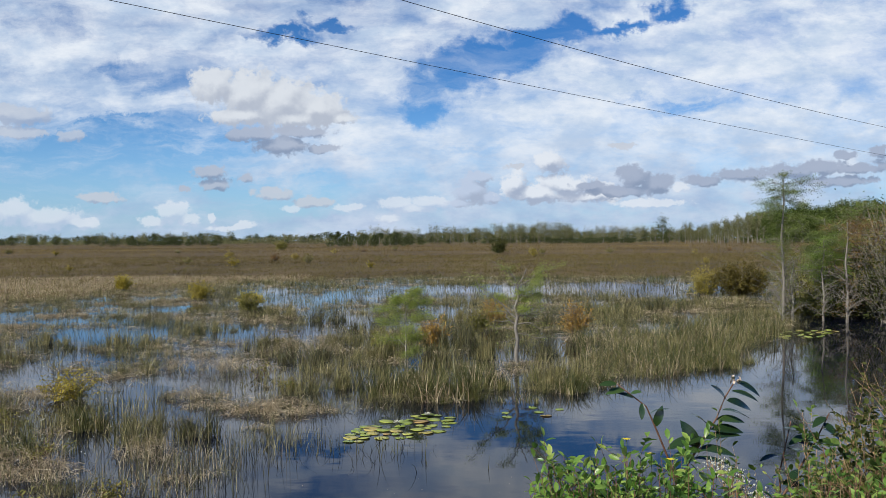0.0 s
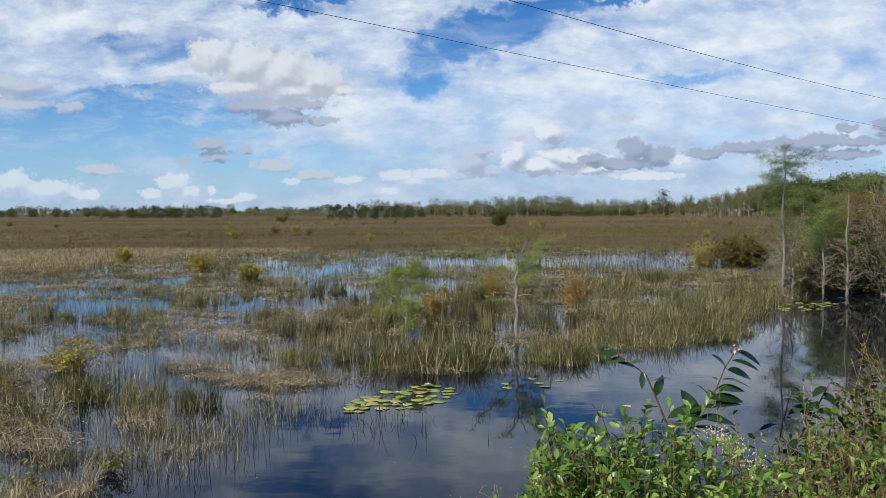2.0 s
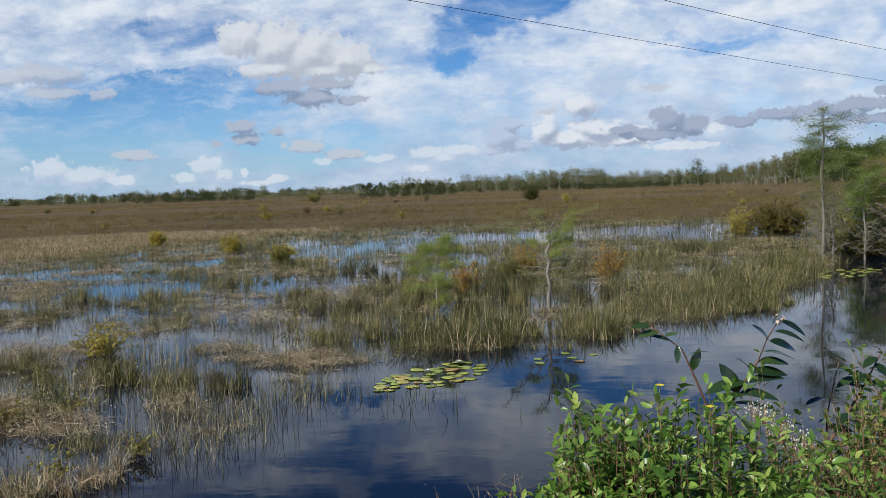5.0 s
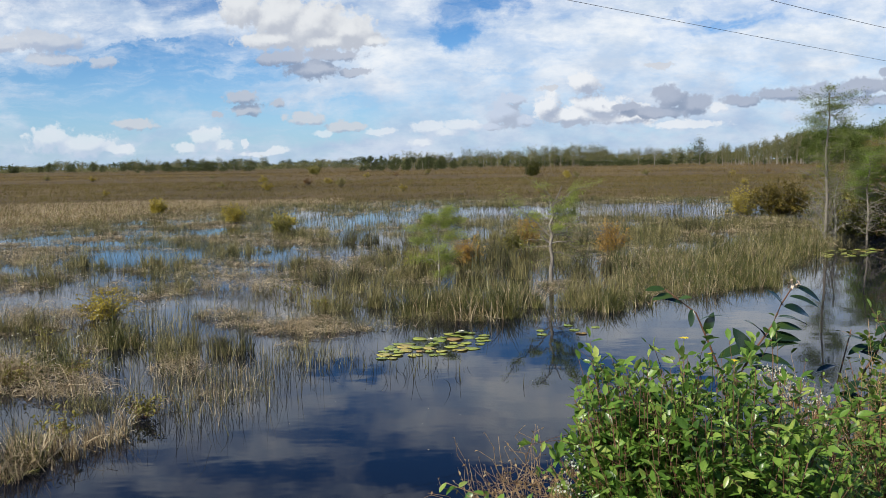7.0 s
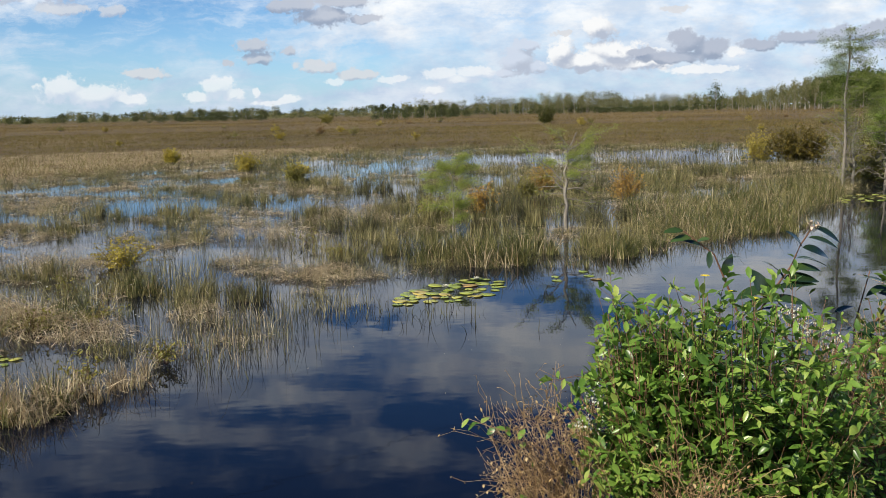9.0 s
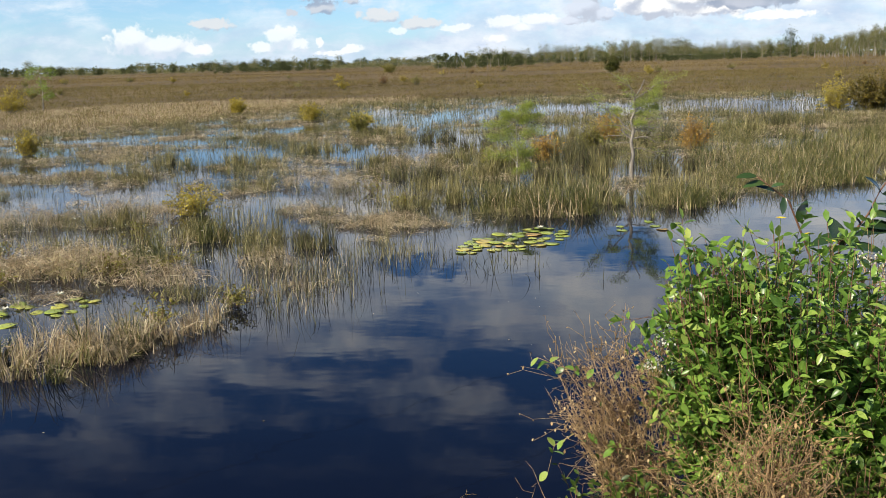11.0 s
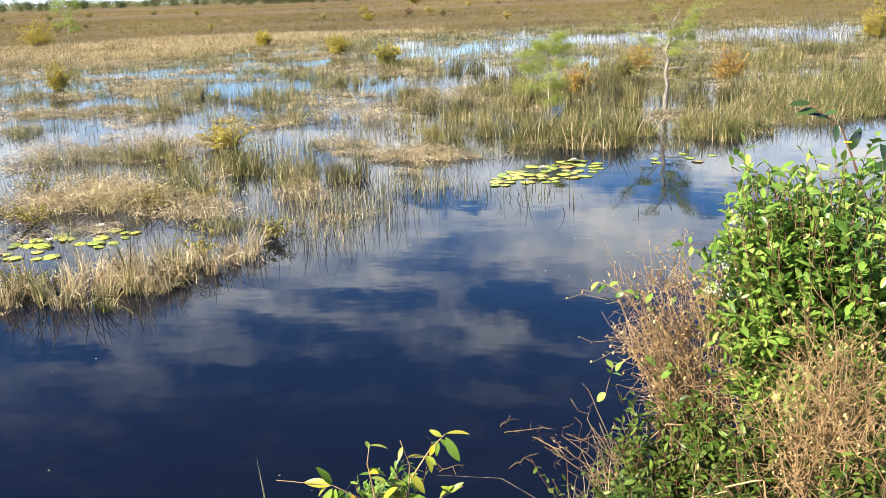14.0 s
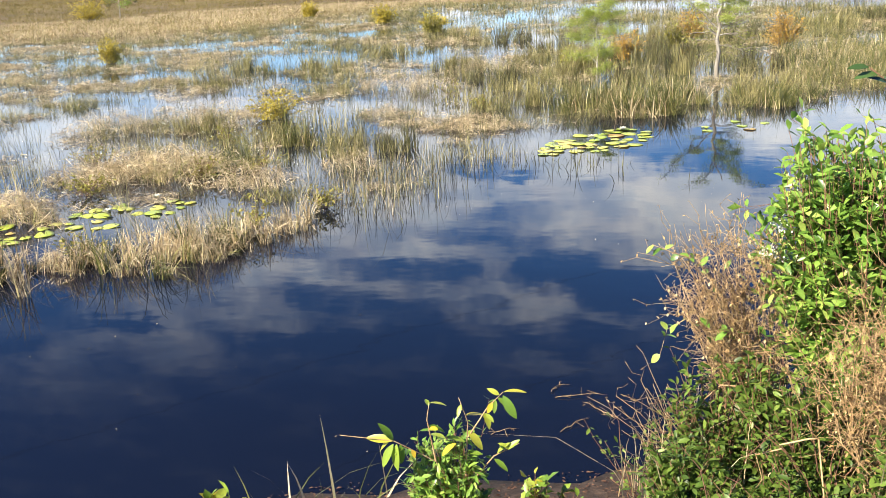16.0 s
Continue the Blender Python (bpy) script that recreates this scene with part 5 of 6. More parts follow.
tall_cypress((10.3, 26.0, 0.0), 4.3, 1.15, "tall slender cypress with bare grey lower branches", 1.15, M_BARK, 0.062, 0.36)
tall_cypress((10.62, 26.1, 0.0), 2.0, 0.6, "pale bleached stem beside the tall cypress", 0.12, M_PALE, 0.05, 0.5, limbs_n=22)
tall_cypress((11.6, 26.2, 0.0), 2.5, 0.75, "thin grey cypress stem with green sprays near its top", 0.9, M_BARK, 0.040, 0.55, limbs_n=34)
tall_cypress((12.05, 25.6, 0.0), 3.0, 0.85, "bleached cypress with grey bare limbs and rusty top", 0.7, M_BARK, 0.052, 0.62, 0.06, M_RUST, 44)
for (tx, ty, th, tw, gr) in ((13.4, 30.2, 3.2, 0.9, 1.4), (15.4, 31.5, 3.8, 1.1, 1.5), (12.9, 28.6, 2.5, 1.0, 1.3)):
    tall_cypress((tx, ty, 0.0), th, tw, "leafy green cypress in the canal-side thicket", gr, M_BARK, leafmat=M_CYP if th < 3 else M_GREYCYP)

# thicket on the bank by the canal
for x0, y0, hh, rr, mat, lab in ((13.3, 31.6, 2.0, 1.0, M_MYRTLE, "low olive thicket shrub behind the cypress"), (12.9, 29.2, 1.5, 0.9, M_MYRTLE, "low olive thicket shrub behind the cypress"), (11.6, 27.6, 0.8, 0.7, M_MYRTLE, "low olive shrub at the cypress foot"), (12.5, 26.9, 1.1, 0.8, M_SHADELEAF, "low dark shrub at the cypress foot"), (13.6, 29.0, 2.7, 1.1, M_SHADELEAF, "dark evergreen thicket shrub on the canal bank"),
                                 (13.4, 25.6, 2.7, 1.1, M_SHADELEAF, "dark evergreen thicket shrub overhanging the water"), (14.3, 27.0, 3.3, 1.3, M_MYRTLE, "olive thicket shrub on the canal bank"),
                                 (15.4, 28.8, 3.5, 1.4, M_RUST, "rusty brown thicket shrub on the canal bank"), 
                                 (13.6, 23.6, 2.0, 0.9, M_SHADELEAF, "dark evergreen thicket shrub overhanging the water"), (12.6, 22.2, 1.4, 0.8, M_SHADELEAF, "low dark shrub overhanging the water"),
                                 (14.6, 25.2, 2.9, 1.2, M_SHADELEAF, "dark evergreen thicket shrub on the canal bank"), (16.5, 27.0, 3.4, 1.4, M_SHADELEAF, "dark evergreen thicket shrub on the canal bank"),
                                 (11.9, 19.4, 1.5, 0.9, M_SHADELEAF, "low dark shrub overhanging the water"), (13.4, 21.0, 2.2, 1.0, M_SHADELEAF, "dark evergreen shrub on the canal bank"),
                                 (14.4, 29.5, 3.0, 1.3, M_SHADELEAF, "dark evergreen thicket shrub on the canal bank"),
                                 (15.8, 31.5, 3.9, 1.7, M_RUST, "rusty brown thicket shrub on the canal bank"), (16.2, 32.5, 3.6, 1.6, M_MYRTLE, "olive thicket shrub on the canal bank")):
    shrub("thicket_shrub", (x0, y0, max(0.0, float(level(x0, y0)))), (0, 0, hh * 0.52), (rr, rr, hh * 0.5), 84, 0.082, mat, lab, "shrub", "thicket shrubs", per=34, bark=M_BARK, thick=0.022, twigs=4, low=0.1)

# shrubs scattered over the marsh and the prairie
for x0, y0, hh, rr, mat, lab in ((12.8, 37.0, 1.7, 1.4, M_GOLDEN_OLIVE, "large olive-yellow shrub beyond the reed stand"), (11.7, 38.5, 1.4, 0.8, M_GOLD, "golden shrub beyond the reed stand"),
                                 (3.57, 23.0, 0.95, 0.5, M_ORANGE, "rusty orange shrub in the sedge"), (0.93, 22.8, 0.8, 0.4, M_MYRTLE, "small olive shrub in the sedge"), (1.5, 25.5, 0.9, 0.5, M_ORANGE, "rusty shrub in the sedge"),
                                 (-6.08, 13.9, 0.55, 0.5, M_GOLD, "low yellow-flowering shrub among tussocks"), (-16.5, 44.4, 0.85, 0.5, M_GOLD, "round golden shrub on the prairie"),
                                 (-15.6, 24.2, 0.85, 0.40, M_GOLD, "upright golden shrub at the pool"), (-33, 50, 1.7, 1.2, M_GOLD, "golden shrub on the prairie"), (-0.2, 20.5, 0.8, 0.4, M_ORANGE, "rusty shrub in the sedge"),
                                 (9.5, 146, 3.0, 1.7, M_SHADELEAF, "dark round shrub on the prairie"), (-42, 225, 2.6, 2.0, M_MYRTLE, "olive shrub on the prairie"), (-7.4, 33.0, 0.8, 0.6, M_GOLD, "golden shrub by the pools"),
                                 (-10.6, 37.5, 0.9, 0.6, M_GOLD, "golden shrub by the pools"), (-7.0, 31.0, 0.7, 0.4, M_MYRTLE, "olive shrub by the pools"), (-1.3, 19.3, 0.6, 0.35, M_MYRTLE, "small olive shrub in the sedge")):
    shrub("marsh_shrub", (x0, y0, float(max(-0.02, level(x0, y0)))), (0, 0, hh * 0.52), (rr, rr, hh * 0.48), 80 if y0 != 37.0 else 170, 0.028 + 0.0015 * y0 if y0 < 60 else 0.26, mat, lab, "shrub", "marsh shrubs", per=18 if y0 != 37.0 else 60, bark=M_BARK, thick=0.007, twigs=2, low=0.06)
limb_tree("cypress_sapling", (-31.5, 51, 0.1), [(0, 0, -0.1), (0.1, 0, 1.2), (0, 0, 2.6)], 0.04, [(s / 10, (0.7 * math.cos(s * 2.4), 0.5 * math.sin(s * 2.4), 2.7 * s / 10 + 0.2), 0.012, 1.2) for s in range(3, 10)], "thin green cypress sapling on the prairie", leaf=0.15, sprays=24, group="cypresses")
seeds = []
for k in range(34):
    d = rng.uniform(50, 210)
    u0 = rng.uniform(-0.72, 0.46)
    hh = rng.uniform(0.55, 1.05) * (1 + d / 260)
    if not seeds or k % 8 == 0:
        mat = (M_MYRTLE, M_GOLD, M_RUST)[(k // 8) % 3]
        ob = shrub("prairie_shrub", (u0 * d, d, 0.08), (0, 0, 0.55), (0.55, 0.55, 0.45), 36, 0.11, mat, ("olive", "golden", "rusty")[(k // 8) % 3] + " shrub scattered on the dry prairie", "shrub", "prairie shrubs", per=12, bark=M_BARK, thick=0.012, twigs=1, low=0.1)
        seeds.append(ob)
        ob.scale = (hh, hh, hh * 0.85)
    else:
        src = seeds[rng.integers(len(seeds))]
        keep_scale = src.scale.copy()
        src.scale = (hh * rng.uniform(0.8, 1.5), hh, hh * 0.8)
        copy_thing(src, pose(u0 * d, d, 0.08, 0, 0, rng.uniform(0, 360)))
        src.scale = keep_scale


# ---- woods on the horizon ----
def far_tree(name, h, crown, mat, bark, label, leaves=260, leaf=0.55, bare=0.35, shape="round", r=0.14, lean=0.0):
    ob = thing(name, (0, -400, 0), label, "tree", "woods on the horizon")
    g = Geo()
    tube(g, curve_pts((0, 0, -0.3), (lean, 0, h * 0.93), 0, 6, 0.12), r, r * 0.25, 5)
    pts, gl = [], Geo()
    limbs = 14 if shape != "palm" else 0
    for k in range(limbs):
        s = bare + (1 - bare) * (k + 0.5) / limbs
        a = k * 2.4 + rng.uniform(-0.4, 0.4)
        if shape == "flat":
            reach = crown * (0.5 + 0.6 * s) * rng.uniform(0.5, 1.1)
        elif shape == "cone":
            reach = crown * (1.15 - s) * 1.5 * rng.uniform(0.7, 1.1)
        else:
            reach = crown * math.sin((s - bare) / (1 - bare) * 2.6 + 0.45) * rng.uniform(0.7, 1.15)
        tip = np.array([reach * math.cos(a), reach * math.sin(a), h * s + reach * 0.25])
        tube(gl, curve_pts((lean * s, 0, h * s * 0.93), tip, 0.05, 4, 0.05), r * 0.4, r * 0.1, 3)
        pts.append(tip * rng.uniform(0.75, 1.0, (leaves // limbs, 1)) + [0, 0, h * 0.03] + rng.normal(0, 1, (leaves // limbs, 3)) * [crown * 0.33, crown * 0.33, h * 0.05 + 0.1])
    part("trunk", g, bark, ob)
    g = Geo()
    if shape == "palm":
        k = 90
        d = rng.normal(0, 1, (k, 3)) + [0, 0, 0.25]
        g.many(leaf_shape(1.0, 0.16, 0.3, 0.45), turned(d, None, rng.uniform(1.1, 1.8, k)), np.tile([lean, 0, h * 0.93], (k, 1)))
    else:
        tagged(part("limb_mass", gl, bark, ob), kind="stuff")
        pts = np.concatenate(pts)
        g.many(small_leaf(0.7, 0.3, 0.3), turned(rng.normal(0, 1, pts.shape) * [1, 1, 0.6], rng.normal(0, 0.5, pts.shape) + [0, 0, 1], leaf * rng.uniform(0.5, 1.2, len(pts))), pts)
    tagged(part("crown", g, mat, ob), kind="stuff")
    return ob


KINDS = {
    "cyp": [far_tree("far_cypress", 8, 1.9, M_GREYLEAF, M_BARK, "grey-trunked cypress with thin grey-green crown paled by haze tone", 420, 0.52, 0.36, "flat", 0.10) for _ in range(3)],
    "bare": [far_tree("far_cypress", 8, 1.6, M_GREYLEAF, M_PALE, "nearly bare pale cypress", 130, 0.36, 0.5, "flat", 0.10)],
    "oak": [far_tree("far_hardwood", 6, 2.4, M_HAZELEAF, M_BARK, "rounded dark green hardwood at the prairie's edge", 760, 0.55, 0.10) for _ in range(3)],
    "palm": [far_tree("far_palm", 5.5, 1.5, M_HAZELEAF, M_BARK, "cabbage palm with dark fan crown", shape="palm", r=0.17) for _ in range(2)],
    "scrub": [far_tree("far_palmetto", 2.2, 1.9, M_HAZELEAF, M_BARK, "low dark palmetto clump at the prairie's edge", 420, 0.4, 0.05, r=0.06)],
    "dome": [far_tree("far_cypress", 14, 3.0, M_DOME, M_PALE, "tall green cypress in the rounded dome of woods", 1500, 0.75, 0.2, "round", 0.16) for _ in range(2)],
    "pale_dome": [far_tree("far_cypress", 14, 2.4, M_GREYLEAF, M_PALE, "tall grey cypress at the edge of the dome", 700, 0.65, 0.42, "round", 0.20) for _ in range(2)],
    "lone": [far_tree("lone_cypress", 12.5, 2.3, M_HAZELEAF, M_BARK, "single cypress standing before the woods", 420, 0.7, 0.22, "round", 0.22)],
}
USED = {}


def plant_tree(kind, x, y, s):
    src = KINDS[kind][rng.integers(len(KINDS[kind]))]
    m = pose(x, y, 0.05, 0, 0, rng.uniform(0, 360))
    src.scale = (s * rng.uniform(0.85, 1.2), s * rng.uniform(0.85, 1.2), s)
    if src.name in USED:
        copy_thing(src, m)
    else:
        src.matrix_basis = m @ Matrix.Diagonal((*src.scale, 1))
        USED[src.name] = True


ROWS = [("cyp", -0.70, -0.30, 560, 26, 0.55, 0.95), ("oak", -0.72, -0.36, 520, 22, 0.6, 1.1), ("oak", -0.37, -0.26, 420, 12, 0.7, 1.15), ("cyp", -0.40, -0.24, 430, 12, 0.6, 0.9), ("scrub", -0.40, -0.26, 410, 8, 0.8, 1.2),
        ("bare", -0.27, -0.12, 560, 8, 0.6, 0.9), ("oak", -0.27, -0.12, 640, 12, 0.8, 1.2), ("palm", -0.135, -0.06, 330, 13, 0.6, 0.95), ("oak", -0.13, -0.03, 350, 12, 0.55, 0.95), ("scrub", -0.14, -0.02, 335, 12, 0.6, 1.0),
        ("cyp", -0.08, 0.30, 440, 62, 0.65, 1.15), ("bare", -0.05, 0.30, 420, 22, 0.7, 1.1), ("oak", -0.06, 0.30, 470, 34, 0.7, 1.1), ("scrub", 0.12, 0.22, 400, 16, 0.8, 1.3), ("scrub", 0.0, 0.30, 420, 12, 0.5, 0.9),
        ("dome", 0.36, 0.62, 380, 58, 0.90, 1.15), ("pale_dome", 0.28, 0.38, 375, 26, 0.95, 1.2), ("dome", 0.37, 0.60, 350, 36, 0.62, 0.95), ("pale_dome", 0.28, 0.39, 350, 18, 0.6, 0.95), ("oak", 0.31, 0.60, 335, 22, 0.5, 0.8), ("bare", 0.30, 0.42, 332, 14, 0.8, 1.1), ("cyp", 0.06, 0.15, 450, 14, 1.1, 1.35)]
for kind, u0, u1, d, count, s0, s1 in ROWS:
    for k in range(count):
        uu = u0 + (u1 - u0) * (k + rng.uniform(0, 1)) / count
        dd = d + rng.uniform(-22, 22)
        ss = rng.uniform(s0, s1)
        if uu > 0.27 and dd < 410:
            ss *= 0.30 + 0.80 * math.sin(min(1.0, max(0.0, (uu - 0.28) / 0.17)) * math.pi * 0.5)
        plant_tree(kind, uu * dd, dd, ss)
plant_tree("lone", 0.254 * 395, 395, 1.0)
for k in KINDS.values():
    for src in k:
        if src.name not in USED:
            plant_tree(next(q for q in KINDS if src in KINDS[q]), -330, 560, 0.8)

g = Geo()
n = 16000
uu = rng.uniform(-0.80, 0.70, n)
dd = rng.uniform(950, 1250, n)
top = 7.5 + 2.2 * np.sin(uu * 37) + 1.8 * np.sin(uu * 91 + 1) + rng.normal(0, 0.8, n)
z = rng.random(n) ** 0.6 * top
g.many(small_leaf(0.8, 0.3, 0.3), turned(rng.normal(0, 1, (n, 3)), None, rng.uniform(1.2, 3.0, n)), np.stack([uu * dd, dd, z], 1))
stuff("far_woods", g, M_HAZELEAF, "low continuous line of woods on the horizon", "woods")

# ---- overhead cables ----
for sx, sy, z0, b, q, lab in ((0.0, 32.0, 8.928, -0.0166, 0.000081, "lower black overhead cable, slightly sagging"), (-1.1, 23.3, 9.059, -0.0336, 0.000527, "upper black overhead cable, slightly sagging")):
    s = np.linspace(-45, 70, 60)
    g = Geo()
    tube(g, np.stack([sx + 0.727 * s, sy + 0.687 * s, z0 + b * s + q * s * s], 1), 0.010, 0.010, 5)
    tagged(part("overhead_cable", g, M_WIRE), lab, "cable", "overhead cables")
g = Geo()
n = 15000
uu = rng.uniform(-0.10, 0.62, n)
dd = rng.uniform(485, 540, n)
top = 5.4 + 1.2 * np.sin(uu * 53) + 0.9 * np.sin(uu * 131 + 2) + rng.normal(0, 0.7, n)
z = rng.random(n) ** 0.75 * top
g.many(small_leaf(0.7, 0.3, 0.3), turned(rng.normal(0, 1, (n, 3)), None, rng.uniform(0.5, 1.5, n)), np.stack([uu * dd, dd, z], 1))
stuff("woodland_undergrowth", g, M_GREYLEAF, "grey-green undergrowth filling the cypress woods", "undergrowth")
g = Geo()
n = 9000
uu = rng.uniform(-0.72, -0.06, n)
dd = rng.uniform(560, 640, n)
top = 4.2 + 1.1 * np.sin(uu * 61) + 0.9 * np.sin(uu * 143 + 2) + rng.normal(0, 0.6, n)
z = rng.random(n) ** 0.75 * top
g.many(small_leaf(0.7, 0.3, 0.3), turned(rng.normal(0, 1, (n, 3)), None, rng.uniform(0.6, 1.6, n)), np.stack([uu * dd, dd, z], 1))
stuff("woodland_undergrowth", g, M_GREYLEAF, "grey green undergrowth below the far trees", "undergrowth")

# leafy weeds with small green leaves among the tussocks
for x0, y0, hh, rr in ((-4.75, 9.95, 0.34, 0.40), (-5.35, 9.6, 0.40, 0.32), (-3.75, 7.55, 0.36, 0.24), (-4.9, 6.5, 0.30, 0.26), (-3.3, 8.3, 0.28, 0.2), (-6.4, 8.8, 0.30, 0.35), (-7.3, 10.4, 0.34, 0.4), (-5.9, 11.6, 0.32, 0.35), (-2.6, 14.5, 0.3, 0.3), (-3.4, 16.2, 0.32, 0.4)):
    shrub("marsh_weed", (x0, y0, 0), (0, 0, hh * 0.55), (rr, rr * 0.7, hh * 0.45), 22, 0.045, M_MYRTLE, "low leafy green weed growing through the tussocks", "weed", "marsh weeds", per=9, thick=0.004, twigs=1, low=0.05)


# ---- the near bank ----
def bank_z(x, y):
    return float(max(0.0, level(x, y)))


# big fresh green bush
bx, by = 0.80, 2.75
shrub("leafy_bush", (bx, by, bank_z(bx, by) - 0.02), (-0.18, -0.28, 1.60 - bank_z(bx, by)), (0.40, 0.32, 0.35), 340, 0.038, M_GREENLEAF, "fresh green leafy bush leaning over the water", "bush", per=24, wide=0.42, thick=0.0026, twigs=5, single=300, low=0.62, boxy=4, reach=(0.84, 1.0), flat=0.7, lift=0.45)
shrub("leafy_bush", (0.52, 2.62, bank_z(0.52, 2.62) - 0.02), (-0.08, -0.16, 1.78 - bank_z(0.52, 2.62)), (0.17, 0.15, 0.13), 150, 0.038, M_GREENLEAF, "fresh green bush top leaning over the water", "bush", per=20, wide=0.42, thick=0.0024, twigs=4, low=0.5, boxy=3, reach=(0.8, 1.02), flat=0.6, lift=0.5)
shrub("leafy_bush", (1.45, 2.95, bank_z(1.45, 2.95) - 0.02), (0.0, 0.0, 1.30 - bank_z(1.45, 2.95)), (0.5, 0.5, 0.5), 200, 0.038, M_GREENLEAF, "green leafy bush on the bank beside another", "bush", per=18, wide=0.37, thick=0.004, twigs=4, low=0.15, boxy=3)

# twiggy dry shrub in front of it
def dry_shrub(at, tips, spread_r, n, label, leafy=0.3, r=0.0018, leafmat=M_HUSKLEAF, side=0.12, twigs=16):
    ob = thing("dry_shrub", at, label, "shrub", "dry shrubs")
    g, gl = Geo(), Geo()
    places = []
    for _ in range(n):
        tip = np.array(tips[rng.integers(len(tips))], float) + rng.normal(0, 1, 3) * spread_r
        foot = np.append(rng.normal(0, 0.06, 2), -0.04)
        p = curve_pts(foot, tip, rng.normal(0.02, 0.03), 7, 0.014)
        tube(g, p, r * 1.6, r * 0.5, 3)
        for _ in range(twigs):
            k = rng.integers(3, 7)
            q = curve_pts(p[k], p[k] + rng.normal(0, side * 0.6, 3) + (p[-1] - p[0]) * 0.06, 0.0, 4, 0.010)
            tube(g, q, r * 0.6, r * 0.3, 3)
            if rng.random() < leafy:
                places += [q[-1], q[1], q[2]]
    tagged(part("twig_mass", g, M_TWIG, ob), kind="stuff")
    if places:
        places = np.array(places)
        gl.many(leaf_shape(1.0, 0.5, 0.4, 0.2), turned(rng.normal(0, 1, places.shape), None, rng.uniform(0.006, 0.014, len(places))), places)
        tagged(part("withered_leaf_mass", gl, leafmat, ob), kind="stuff")
    return ob


z0 = bank_z(0.35, 2.6)
dry_shrub((0.35, 2.6, z0), [(-0.30, -0.1, 1.48 - z0), (-0.21, -0.1, 1.55 - z0), (-0.15, -0.1, 1.47 - z0), (-0.29, -0.1, 1.30 - z0), (-0.24, -0.1, 1.37 - z0), (-0.16, -0.1, 1.32 - z0), (-0.10, -0.1, 1.40 - z0)], (0.05, 0.07, 0.045), 62, "tan twiggy dry shrub before the green bush", 0.55, side=0.085, twigs=24)
z0 = bank_z(0.46, 2.05)
dry_shrub((0.46, 2.05, z0), [(-0.06, 0, 1.46 - z0), (0.02, 0, 1.54 - z0), (0.10, 0, 1.48 - z0), (-0.12, 0, 1.36 - z0), (0.06, 0, 1.38 - z0)], (0.07, 0.07, 0.06), 44, "tangle of dry tan vines on the bank", 0.5, side=0.09, twigs=18)
z0 = bank_z(0.19, 2.5)
dry_shrub((0.19, 2.5, z0), [(-0.36, -0.05, 1.04 - z0), (-0.28, 0, 1.06 - z0), (-0.34, -0.1, 0.96 - z0)], (0.05, 0.07, 0.05), 15, "fan of bare dry stalks over the water", 0.15, side=0.06, twigs=5)
z0 = bank_z(0.8, 2.0)
dry_shrub((0.8, 2.0, z0), [(0.0, 0, 1.36 - z0), (-0.20, 0, 1.28 - z0), (0.2, 0, 1.42 - z0)], (0.10, 0.1, 0.08), 34, "tangle of dry tan vines on the bank", 0.35, side=0.09)
z0 = bank_z(1.62, 3.2)
dry_shrub((1.62, 3.2, z0), [(-0.20, 0.1, 1.40 - z0), (0.0, 0.1, 1.48 - z0), (-0.1, 0.0, 1.25 - z0), (0.2, 0.1, 1.36 - z0)], (0.08, 0.08, 0.08), 50, "brown tangle of dead stalks among the climbers", 0.4, side=0.09)

# leafy weeds grown up through the dry stuff
for x0, y0, top, rr in ((0.30, 2.30, 1.05, 0.20), (0.62, 2.15, 1.15, 0.24), (0.10, 2.45, 0.92, 0.14), (0.98, 2.05, 1.15, 0.25), (0.42, 1.85, 1.05, 0.22), (0.15, 2.0, 0.95, 0.20), (0.55, 2.5, 1.3, 0.16), (0.12, 2.40, 1.24, 0.15), (0.24, 2.34, 1.32, 0.14), (0.36, 2.15, 1.34, 0.15), (0.72, 2.1, 1.42, 0.17), (0.55, 1.95, 1.32, 0.16), (0.90, 2.15, 1.5, 0.2), (0.02, 2.12, 1.10, 0.12)):
    z0 = bank_z(x0, y0)
    shrub("bank_weed", (x0, y0, z0 - 0.02), (0, 0, (top - z0) * 0.6), (rr, rr * 0.8, (top - z0) * 0.45), 70, 0.031, M_WEED, "leafy green weed grown through dry stalks", "weed", "bank weeds", per=13, wide=0.4, thick=0.003, twigs=4, bark=M_STALK, low=0.05)

# loose pale vines looping over the tangle
for k in range(16):
    a = np.array([rng.uniform(0.15, 1.1), rng.uniform(1.9, 2.4), rng.uniform(0.85, 1.25)])
    e = a + [rng.uniform(-0.35, 0.35), rng.uniform(-0.1, 0.15), rng.uniform(-0.45, -0.1)]
    q = curve_pts(a, e, rng.uniform(0.03, 0.14), 9, 0.016)
    q = np.concatenate([[(a[0] + 0.05, a[1] + 0.03, bank_z(a[0], a[1]) - 0.02)], q])
    g = Geo()
    tube(g, q, 0.0028, 0.0016, 5)
    tagged(part("dry_vine", g, M_TWIG, smooth=True), "loose pale dry vine looping over weeds", "vine", "dry vines")

